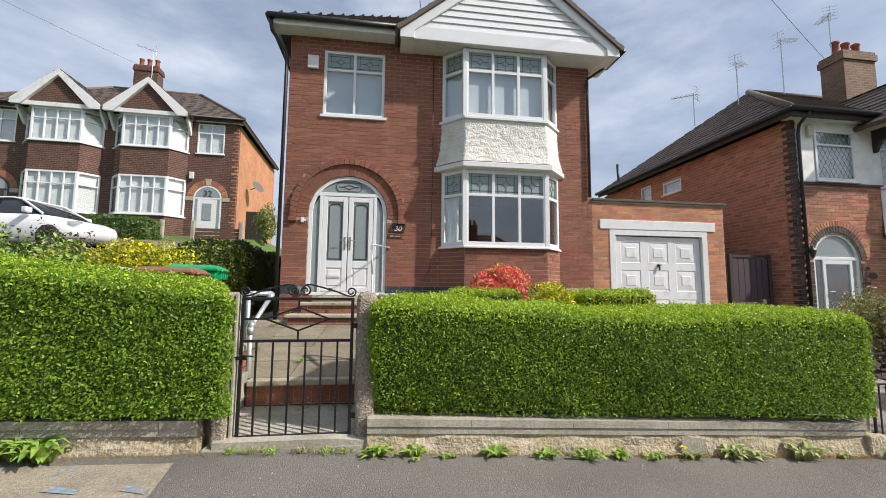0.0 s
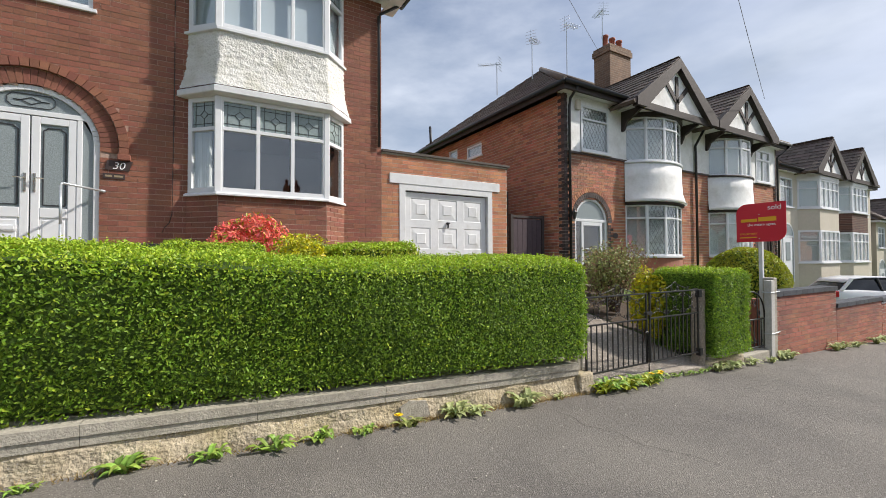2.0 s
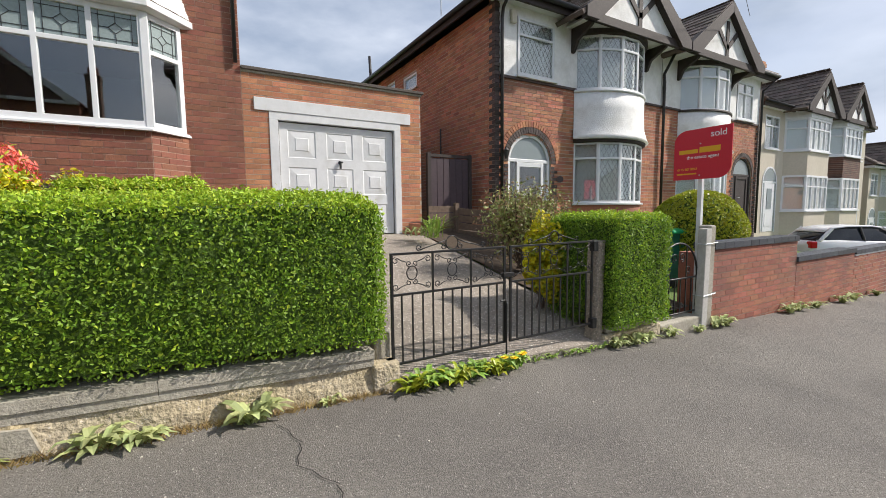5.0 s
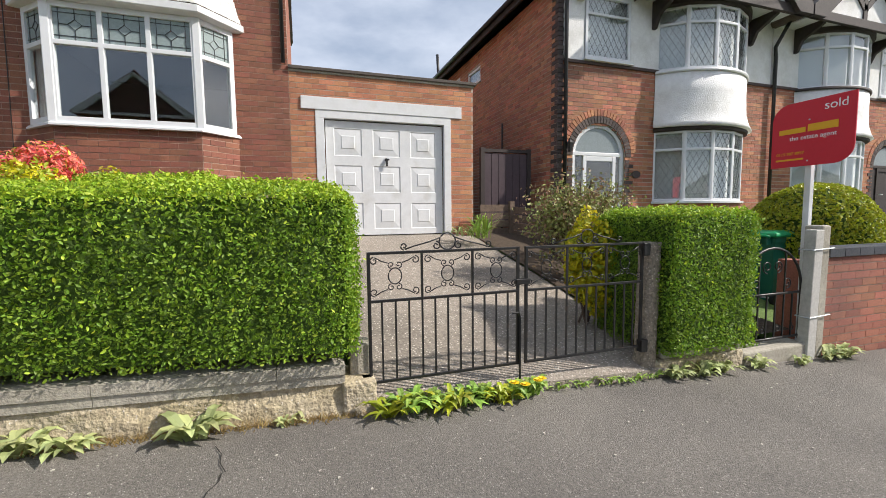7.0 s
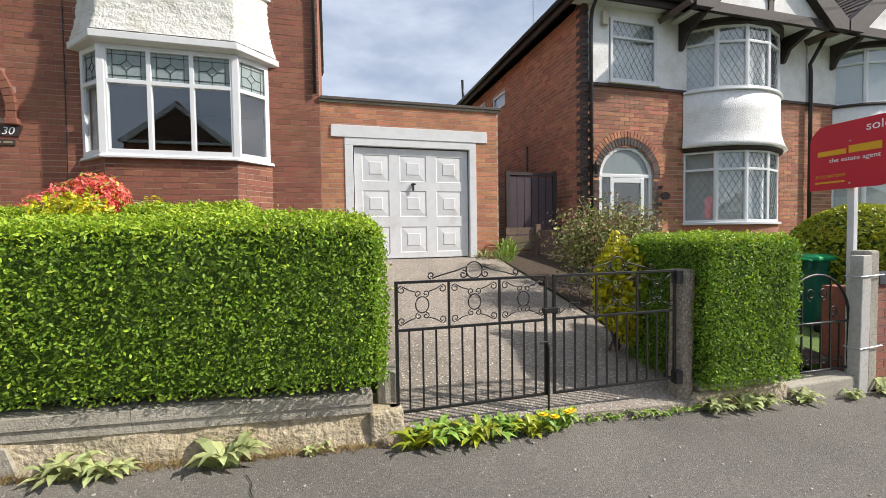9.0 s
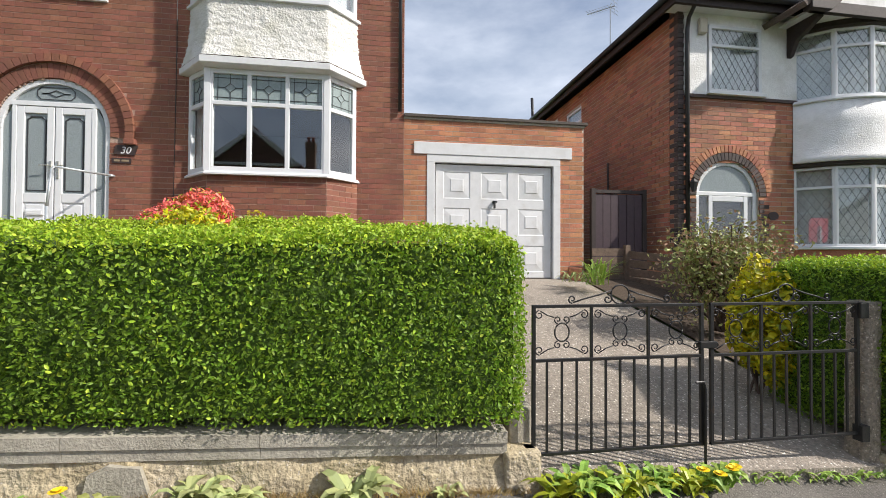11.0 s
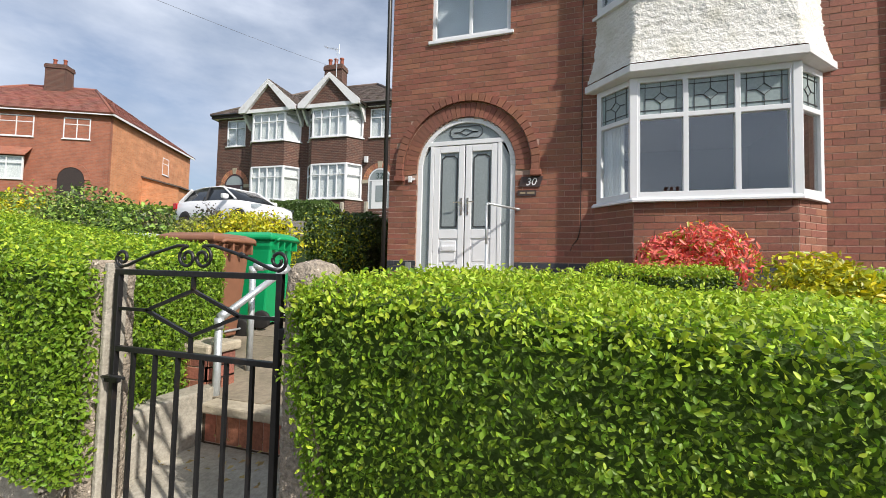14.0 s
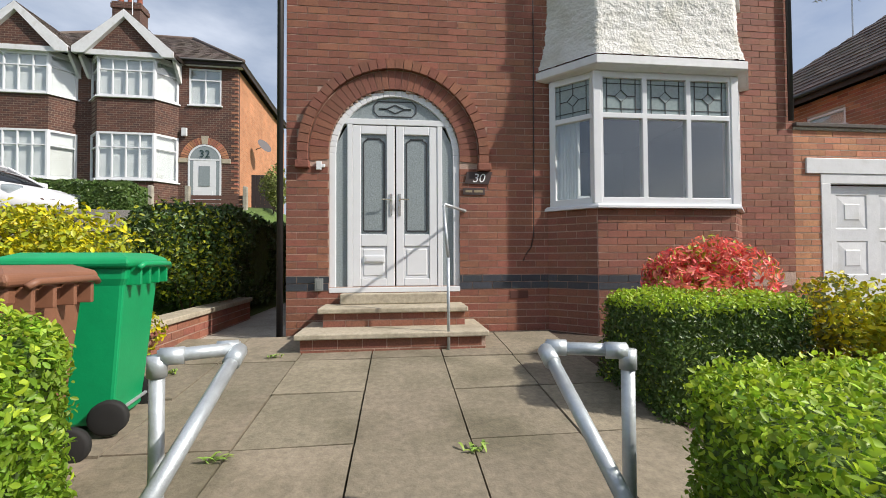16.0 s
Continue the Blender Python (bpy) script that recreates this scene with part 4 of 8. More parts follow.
for sx in (-1, 1):
    xa, xb = sorted((cx + sx * 0.56, cx + sx * 0.692))
    top = lambda x: cz + math.sqrt(max(0.7 ** 2 - (x - cx) ** 2, 0))
    part("pane", Shape().prism([(xa, 0.03, DOOR[2]), (xb, 0.03, DOOR[2]), (xb, 0.03, min(top(xb), 3.06)), (xa, 0.03, min(top(xa), 3.06))], (0, 0.006, 0), m), TEXTURED, door, "narrow side light")
    # leaf: stiles, rails, glazed panel above, moulded panel below
    x0, x1 = sorted((cx + sx * 0.008, cx + sx * 0.498))
    lf = Shape().box(x0, x0 + 0.095, 0.008, 0.06, 1.15, 3.05, m).box(x1 - 0.095, x1, 0.008, 0.06, 1.15, 3.05, m)
    lf.box(x0 + 0.095, x1 - 0.095, 0.008, 0.06, 2.95, 3.05, m).box(x0 + 0.095, x1 - 0.095, 0.008, 0.06, 1.62, 1.76, m).box(x0 + 0.095, x1 - 0.095, 0.008, 0.06, 1.15, 1.24, m)
    lf.box(x0 + 0.095, x1 - 0.095, 0.022, 0.05, 1.24, 1.62, m).box(x0 + 0.125, x1 - 0.125, 0.014, 0.05, 1.275, 1.585, m)
    leaf = part("door_leaf", lf, UPVC, door, bevel=0.007)
    pn = part("pane", Shape().box(x0 + 0.09, x1 - 0.09, 0.034, 0.04, 1.75, 2.96, m), TEXTURED, door, "patterned door glass")
    ld = Shape()
    ax, bx, az, bz, c = x0 + 0.125, x1 - 0.125, 1.8, 2.9, 0.045
    loop = [(ax, az), (bx, az), (bx, bz - c), (bx - c, bz - c * 0.3), (bx - c, bz), (ax + c, bz), (ax + c, bz - c * 0.3), (ax, bz - c)]
    for (pa, qa), (pb, qb) in zip(loop, loop[1:] + loop[:1]):
        ld.bar((pa, 0.024, qa), (pb, 0.024, qb), 0.016, 0.01, m)
    part("leading", ld, LEAD, door)
    hx = cx + sx * 0.05
    part("handle", Shape().box(hx - 0.015, hx + 0.015, -0.004, 0.012, 1.98, 2.24, m).tube([(hx, -0.005, 2.17), (hx, -0.045, 2.17), (hx + sx * 0.11, -0.05, 2.17)], 0.009, 8, m), CHROME, door, "brass coloured lever handle", bevel=0.003)
part("letterbox", Shape().box(-1.17, -0.93, -0.006, 0.02, 1.43, 1.51, m).box(-1.15, -0.95, -0.011, 0.0, 1.445, 1.495, m), UPVC, door, bevel=0.004)

# windows of the front
frame_window(house, place(-1.38, FY + 0.02, 4.73), 1.24, 1.39, 2, 0.98, lead="star", blind=BLIND, label="two-light leaded bedroom window")
BAYS = ((1.07, 8.27, 1.49, 7.88), (1.49, 7.88, 3.2, 7.88), (3.2, 7.88, 3.62, 8.27))
for z0, h, tr, blind in ((2.09, 1.53, 1.02, None), (4.73, 1.45, 0.98, BLIND)):
    for k, (xa, ya, xb, yb) in enumerate(BAYS):
        w = math.hypot(xb - xa, yb - ya)
        frame_window(house, place(xa, ya, z0, math.degrees(math.atan2(yb - ya, xb - xa))), w, h, 3 if k == 1 else 1, tr, lead="star", sill=False, bar=0.06, edge=0.075, blind=blind, label="white leaded bay window")
for x in (1.49, 3.2):
    for z0, z1 in ((2.09, 3.62), (4.73, 6.18)):
        part("bay_post", Shape().box(x - 0.05, x + 0.05, 7.87, 7.97, z0, z1), UPVC, house, bevel=0.01)


def bay_ring(out, z):
    """The plan of the bay, set out by so many metres."""
    return [(1.07 - out * 1.15, 8.3, z), (1.49 - out * 0.45, 7.88 - out, z), (3.2 + out * 0.45, 7.88 - out, z), (3.62 + out * 1.15, 8.3, z)]


def bay_band(levels):
    s, pts = Shape(), []
    for out, z in levels:
        pts.append(bay_ring(out, z))
    for a, b in zip(pts, pts[1:]):
        for i in range(3):
            s.add([a[i], a[i + 1], b[i + 1], b[i]], [(0, 1, 2, 3)])
    s.add(pts[0], [(0, 3, 2, 1)]).add(pts[-1], [(0, 1, 2, 3)])
    return s


part("bay_sill", bay_band(((0.02, 2.035), (0.055, 2.038), (0.055, 2.062), (0.03, 2.09))), UPVC, house, bevel=0.006)
part("bay_fascia", bay_band(((0.03, 3.62), (0.12, 3.635), (0.14, 3.65), (0.14, 3.735), (0.09, 3.765))), PAINT, house, bevel=0.008)
part("bay_sill", bay_band(((0.02, 4.665), (0.055, 4.67), (0.055, 4.715), (0.03, 4.73))), UPVC, house, bevel=0.006)
skirt = Shape()
prof = [(0.115, 3.765), (0.07, 3.92), (0.035, 4.1), (0.015, 4.35), (0.01, 4.67)]
rng = random.Random(3)
NU, NV = 90, 46
for v in range(NV + 1):
    z = 3.765 + 0.905 * v / NV
    o = np.interp(z, [q[1] for q in prof], [q[0] for q in prof])
    ringpts = [Vector(q) for q in bay_ring(o, z)]
    lens = [(ringpts[i + 1] - ringpts[i]).length for i in range(3)]
    for u in range(NU + 1):
        d = u / NU * sum(lens)
        i = 0
        while i < 2 and d > lens[i]:
            d -= lens[i]
            i += 1
        p = ringpts[i].lerp(ringpts[i + 1], min(d / lens[i], 1))
        nn = Vector((0, 0, 1)).cross(ringpts[i + 1] - ringpts[i]).normalized() * -1
        skirt.v.append(tuple(p + nn * 0.013 * noise.noise(p * 17.0) + nn * 0.006 * rng.uniform(-1, 1)))
skirt.f = [(v * (NU + 1) + u, v * (NU + 1) + u + 1, (v + 1) * (NU + 1) + u + 1, (v + 1) * (NU + 1) + u) for v in range(NV) for u in range(NU)]
part("pebble_dash_panel", skirt, DASH, house, "rough white pebble-dashed panel", smooth=True)
# brick base of the bay
for k, (xa, ya, xb, yb) in enumerate(((1.05, 8.3, 1.49, 7.9), (1.49, 7.9, 3.2, 7.9), (3.2, 7.9, 3.64, 8.3))):
    mm = place(xa, ya, 0, math.degrees(math.atan2(yb - ya, xb - xa)))
    w = math.hypot(xb - xa, yb - ya)
    bw = masonry(house, mm, w, 0.425, 2.04, [], MORTAR, BRICK, thick=0.1, skip=lambda x, z: blue(x, z), name="bay_wall")
    bs = Shape()
    for r in range(2):
        x = -0.12 * r
        while x < w:
            bs.box(max(x, 0) + 0.004, min(x + 0.24, w) - 0.004, -0.009, 0.01, 1.11 + r * 0.085, 1.185 + r * 0.085, mm)
            x += 0.24
    part("blue_brick", bs, BLUE_BRICK, bw, kind="stuff")
# deeper shade behind the bay windows, with a floor to stand things on
part("bay_floor", Shape().prism([(1.1, 8.3, 2.03), (1.5, 7.93, 2.03), (3.19, 7.93, 2.03), (3.6, 8.3, 2.03), (3.6, 8.52, 2.03), (1.1, 8.52, 2.03)], (0, 0, 0.05)), PAINT, house)
part("bay_ceiling", Shape().prism([(1.1, 8.3, 3.66), (1.5, 7.93, 3.66), (3.19, 7.93, 3.66), (3.6, 8.3, 3.66), (3.6, 8.52, 3.66), (1.1, 8.52, 3.66)], (0, 0, 0.05)), PAINT, house)

# eaves, roof and gable
GX, GH, GZ, GP, GY = 2.47, 2.33, 6.32, 0.775, 7.72
soffit = Shape().box(FX0 - 0.28, GX - GH + 0.2, FY - 0.33, FY + 0.02, 6.375, 6.42).box(GX - GH + 0.1, GX + GH - 0.05, GY + 0.03, FY + 0.1, 6.2, 6.26)
part("soffit", soffit, PAINT, house)
part("fascia", Shape().box(FX0 - 0.3, GX - GH + 0.22, FY - 0.36, FY - 0.33, 6.36, 6.5).box(FX0 - 0.3, FX0 - 0.27, FY - 0.36, 16.2, 6.36, 6.5), PAINT, house)
part("gutter", Shape().tube([(FX0 - 0.36, FY - 0.42, 6.5), (GX - GH + 0.14, FY - 0.42, 6.5)], 0.055, 8).tube([(FX0 - 0.36, FY - 0.42, 6.5), (FX0 - 0.36, 16.2, 6.5)], 0.055, 8), BLACK, house, smooth=True)
part("downpipe", Shape().tube([(FX0 - 0.33, FY - 0.4, 6.46), (FX0 - 0.3, FY - 0.3, 6.25), (FX0 - 0.06, FY - 0.03, 5.95), (FX0 - 0.06, FY - 0.03, 0.5)], 0.036, 8), BLACK, house, smooth=True)
RH = 2.55
tiles(house, "roof", [(FX0 - 0.34, FY - 0.4, 6.52), (FX1 + 0.04, FY - 0.4, 6.52), (GX + 0.2, FY + 3.0, 6.52 + RH), (FX0 + 3.0, FY + 3.0, 6.52 + RH)], TILE)
tiles(house, "roof", [(FX0 - 0.34, 16.3, 6.52), (FX0 - 0.34, FY - 0.4, 6.52), (FX0 + 3.0, FY + 3.0, 6.52 + RH), (FX0 + 3.0, 13.0, 6.52 + RH)], TILE)
tiles(house, "roof", [(FX1 + 0.04, FY - 0.4, 6.52), (FX1 + 0.04, 16.3, 6.52), (GX + 0.2, 13.0, 6.52 + RH), (GX + 0.2, FY + 3.0, 6.52 + RH)], TILE)
apex = (GX, GZ + GH * GP)
gab = Shape().prism([(GX - GH + 0.3, GY + 0.05, GZ + 0.12), (GX + GH - 0.3, GY + 0.05, GZ + 0.12), (GX, GY + 0.05, apex[1] - 0.1)], (0, 0.06, 0))
part("gable_backing", gab, UPVC, house)
z = GZ + 0.13
while z < apex[1] - 0.2:
    half = (apex[1] - z) / GP - 0.12
    part("weatherboard", Shape().prism([(GX - half, GY + 0.05, z), (GX - half, GY + 0.02, z), (GX - half, GY + 0.045, z + 0.148), (GX - half, GY + 0.05, z + 0.148)], (2 * half, 0, 0)), UPVC, house)
    z += 0.15
part("gable_beam", Shape().box(GX - GH + 0.12, GX + GH - 0.1, GY, GY + 0.06, 6.18, GZ + 0.14), UPVC, house, bevel=0.01)
barge = Shape()
for sx in (-1, 1):
    barge.prism([(GX + sx * GH, GY - 0.03, GZ - 0.14), (GX + sx * GH, GY - 0.03, GZ + 0.06), (GX, GY - 0.03, apex[1] + 0.06), (GX, GY - 0.03, apex[1] - 0.17), (GX + sx * (GH - 0.28), GY - 0.03, GZ + 0.02), (GX + sx * (GH - 0.28), GY - 0.03, GZ - 0.14)][::sx], (0, 0.05, 0))
part("bargeboard", barge, UPVC, house, bevel=0.006)
for sx in (-1, 1):
    e = [(GX + sx * (GH + 0.07), GY - 0.09, GZ + 0.03), (GX + sx * (GH + 0.07), GY + 0.75, GZ + 0.03), (GX, GY + 3.4, apex[1] + 0.13), (GX, GY - 0.09, apex[1] + 0.13)]
    tiles(house, "gable_roof", [e[1], e[0], e[3], e[2]] if sx < 0 else e, TILE)
part("soffit_return", Shape().box(GX - GH + 0.02, GX - GH + 0.28, GY + 0.0, FY + 0.02, 6.19, 6.25), UPVC, house)
part("soffit_return", Shape().box(GX + GH - 0.28, GX + GH - 0.02, GY, FY + 0.3, 6.19, 6.25), UPVC, house)
part("gutter", Shape().tube([(GX + GH + 0.09, GY - 0.05, GZ), (GX + GH + 0.09, 8.4, GZ)], 0.05, 8).tube([(GX + GH + 0.06, 8.2, GZ - 0.03), (4.36, 8.25, 5.95), (4.33, 8.25, 5.9), (4.33, 8.25, 3.25)], 0.03, 8), BLACK, house, smooth=True)

# small things on the front wall
single("alarm_box", Shape().box(-1.7, -1.48, FY - 0.08, FY - 0.012, 5.67, 5.95), PAINT, "white alarm box on the brick wall", "alarm box", bevel=0.02)
single("doorbell", Shape().box(-1.71, -1.65, FY - 0.04, FY - 0.01, 2.5, 2.6).box(-1.655, -1.61, FY - 0.035, FY - 0.01, 2.53, 2.57), PAINT, "small white doorbell on the brick wall", "doorbell", bevel=0.006)
single("key_safe", Shape().box(-1.72, -1.63, FY - 0.05, FY - 0.01, 1.11, 1.25).box(-1.7, -1.65, FY - 0.055, FY - 0.05, 1.13, 1.23), material("grey_metal", (0.3, 0.31, 0.3), 0.4, 0.4), "small grey key safe beside the door", "key safe", bevel=0.006)
plate = thing("house_number_plate", (0.24, FY, 2.39), "dark slate house number plate reading 30", "number plate")
SLATE = material("brown_slate", (0.045, 0.028, 0.026), 0.6, grain=0.3, scale=20)
part("plate", Shape().prism([(0.02, FY - 0.02, 2.37), (0.31, FY - 0.02, 2.36), (0.36, FY - 0.02, 2.515), (0.05, FY - 0.02, 2.51)], (0, 0.012, 0)), SLATE, plate)
lettering("number", "30", 0.15, pose(0.185, FY - 0.022, 2.385, 90), WHITE_INK, plate, 0.25, "white number 30")
name_plate = thing("name_plate", (0.18, FY, 2.25), "small dark house name plate with faint lettering", "name plate")
part("plate", Shape().box(0.0, 0.265, FY - 0.02, FY - 0.008, 2.235, 2.315), SLATE, name_plate)
part("writing", Shape().box(0.03, 0.11, FY - 0.022, FY - 0.02, 2.262, 2.29).box(0.135, 0.24, FY - 0.022, FY - 0.02, 2.262, 2.29), material("worn_gilt", (0.3, 0.24, 0.15), 0.6), name_plate)
single("air_brick", Shape().box(0.57, 0.79, FY - 0.014, FY - 0.004, 0.99, 1.08), material("terracotta_grille", (0.09, 0.035, 0.025), 0.9), "terracotta air brick low in the wall", "air brick")
single("wall_cable", Shape().tube([(0.88, FY - 0.018, 6.3), (0.885, FY - 0.018, 4.0), (0.87, FY - 0.018, 2.2), (0.865, FY - 0.018, 1.75), (0.83, FY - 0.018, 1.6), (0.77, FY - 0.018, 1.53), (0.74, FY - 0.018, 1.46), (0.735, FY - 0.018, 1.44)], 0.006, 6), BLACK, "dark cable down the brick wall", "cable", smooth=True)

# steps to the front door
stairs = thing("front_steps", (-0.8, 7.85, 0.5), "brick front steps with worn stone treads", "steps", kind="structure")
masonry(stairs, place(-1.7, 7.47, 0), 1.8, 0.5, 0.7, [], MORTAR, BRICK, course=0.1, thick=0.3, name="riser")
masonry(stairs, place(-1.55, 7.85, 0), 1.5, 0.75, 0.9, [], MORTAR, BRICK, course=0.075, thick=0.4, name="riser")
part("step_core", Shape().box(-1.69, 0.09, 7.48, 8.29, 0.4, 0.69).box(-1.54, -0.06, 7.86, 8.29, 0.7, 0.9), MORTAR, stairs)
part("tread", Shape().box(-1.75, 0.13, 7.42, 8.29, 0.7, 0.755), STONE, stairs, bevel=0.012)
part("tread", Shape().box(-1.6, -0.02, 7.8, 8.29, 0.9, 0.955), STONE, stairs, bevel=0.012)
part("threshold", Shape().box(-1.42, -0.19, 8.16, 8.31, 0.957, 1.075), STONE, stairs, bevel=0.012)


def grab_rail(name, pts, label, collars, r=0.024):
    h = thing(name, pts[0], label, "handrail")
    for a, b in zip(pts, pts[1:]):
        part("tube", Shape().tube([a, b], r, 12), STEEL, h, smooth=True)
    for c, d in collars:
        c, d = Vector(c), Vector(d).normalized() * 0.036
        part("joint", Shape().tube([c - d, c + d], r * 1.27, 14), STEEL, h, smooth=True)
    return h


grab_rail("handrail", [(-0.27, 7.44, 0.55), (-0.27, 7.44, 1.48), (-0.3, 7.56, 2.0), (-0.29, 7.6, 2.03), (0.03, 8.29, 2.04)], "thin grey steel handrail from the steps to the wall", [((0.02, 8.27, 2.04), (0.4, 1, 0))], 0.016)
grab_rail("handrail", [(-1.51, 4.79, 0.3), (-1.51, 4.79, 1.14), (-1.29, 4.92, 1.14), (-1.34, 4.3, 0.8), (-1.34, 4.3, 0.1)], "galvanised steel tube handrail beside the garden step",
          [((-1.51, 4.79, 1.11), (0, 0, 1)), ((-1.47, 4.805, 1.14), (1, 0.3, 0)), ((-1.33, 4.91, 1.14), (1, 0.3, 0)), ((-1.295, 4.88, 1.115), (0.1, 0.9, 0.55)), ((-1.34, 4.34, 0.825), (0.1, 0.9, 0.55)), ((-1.34, 4.3, 0.77), (0, 0, 1)), ((-1.34, 4.3, 0.14), (0, 0, 1))])
grab_rail("handrail", [(0.1, 4.72, 0.3), (0.1, 4.72, 1.13), (-0.17, 4.82, 1.13), (-0.12, 4.24, 0.77), (-0.12, 4.24, 0.1)], "galvanised steel tube handrail beside the garden step",
          [((0.1, 4.72, 1.1), (0, 0, 1)), ((0.06, 4.73, 1.13), (1, -0.33, 0)), ((-0.13, 4.81, 1.13), (1, -0.33, 0)), ((-0.17, 4.78, 1.105), (-0.1, 0.9, 0.55)), ((-0.135, 4.28, 0.795), (-0.1, 0.9, 0.55)), ((-0.12, 4.24, 0.74), (0, 0, 1)), ((-0.12, 4.24, 0.14), (0, 0, 1))])

# ---- garage ----
garage = thing("garage", (6.0, 8.3, 0.45), "flat-roofed orange brick garage with white panelled door", "garage")
g_open = [("rect", 4.8 - 4.4, 7.15 - 4.4, 0.3, 2.5)]
masonry(garage, place(4.402, FY + 0.004, 0), 3.2, 0.425, 3.145, g_open, PALE_MORTAR, GARAGE_BRICK, near=lambda x, z: z > 2.5 or z < 2.5 and (x < 0.4 or x > 2.75), one_mat=GARAGE_BRICK_ONE)
part("side_wall", Shape().box(7.382, 7.602, FY + 0.23, 13.5, 0.3, 3.145), FAR_RED, garage)
part("back_wall", Shape().box(4.402, 7.602, 13.5, 13.7, 0.3, 3.145), FAR_RED, garage)
part("roof", Shape().box(4.402, 7.62, FY - 0.02, 13.7, 3.145, 3.18), CONCRETE, garage)
part("coping", Shape().box(4.402, 7.66, FY - 0.05, FY + 0.27, 3.18, 3.235).box(7.4, 7.66, FY + 0.27, 13.7, 3.18, 3.235), material("dark_coping", (0.1, 0.085, 0.075), 0.9, grain=0.3, scale=20, bump=0.3), garage, bevel=0.01)
part("lintel", Shape().box(4.57, 7.37, FY - 0.022, FY + 0.1, 2.57, 2.775), PAINT, garage, bevel=0.006)
part("door_frame", Shape().box(4.79, 4.93, FY - 0.012, FY + 0.1, 0.46, 2.44).box(7.03, 7.16, FY - 0.012, FY + 0.1, 0.46, 2.44).box(4.79, 7.16, FY - 0.01, FY + 0.1, 2.44, 2.57), PAINT, garage, bevel=0.006)
gd = Shape()
GX0, GX1, GZ0, GZ1, YD = 4.95, 7.01, 0.48, 2.42, FY + 0.06
xs = [GX0, GX0 + 0.13, GX0 + 0.6, GX0 + 0.79, GX0 + 1.27, GX0 + 1.46, GX0 + 1.93, GX1]
zs = [GZ0, GZ0 + 0.1, GZ0 + 0.56, GZ0 + 0.74, GZ0 + 1.2, GZ0 + 1.36, GZ0 + 1.82, GZ1]
for i in range(7):
    for j in range(7):
        a, b, c, d = xs[i], xs[i + 1], zs[j], zs[j + 1]
        if i % 2 and j % 2:
            def rect(g, y):
                return [(a + g, YD + y, c + g), (b - g, YD + y, c + g), (b - g, YD + y, d - g), (a + g, YD + y, d - g)]
            loops = [rect(0, 0), rect(0.012, 0.01), rect(0.024, 0.01), rect(0.12, 0.001), rect(0.13, -0.006)]
            for p, q in zip(loops, loops[1:]):
                for k in range(4):
                    gd.add([p[k], p[(k + 1) % 4], q[(k + 1) % 4], q[k]], [(0, 1, 2, 3)])
            gd.add(loops[-1], [(0, 1, 2, 3)])
        else:
            gd.add([(a, YD, c), (b, YD, c), (b, YD, d), (a, YD, d)], [(0, 1, 2, 3)])
gd.box(GX0, GX1, YD + 0.03, YD + 0.05, GZ0, GZ1)
gdoor = part("garage_door", gd, PAINT, garage, "white panelled up-and-over door")
part("handle", Shape().lathe([(0.03, 0), (0.03, 0.02), (0.022, 0.03)], (0, 0, 0), 12, pose(5.97, YD, 1.79, 90)).box(5.955, 5.99, YD - 0.05, YD - 0.025, 1.68, 1.8).box(5.96, 6.02, YD - 0.05, YD - 0.03, 1.78, 1.81), BLACK, gdoor, bevel=0.004)
single("brick_wedge", Shape().prism([(7.3, FY - 0.22, 0.44), (7.42, FY - 0.3, 0.44), (7.42, FY - 0.02, 0.44), (7.3, FY - 0.02, 0.44)], (0, 0, 0.22)), GARAGE_BRICK, "loose red brick leaning beside the garage", "brick", bevel=0.01)


# ---- garden boundary ----
def coping_z(x):
    return 0.115 - 0.045 * x


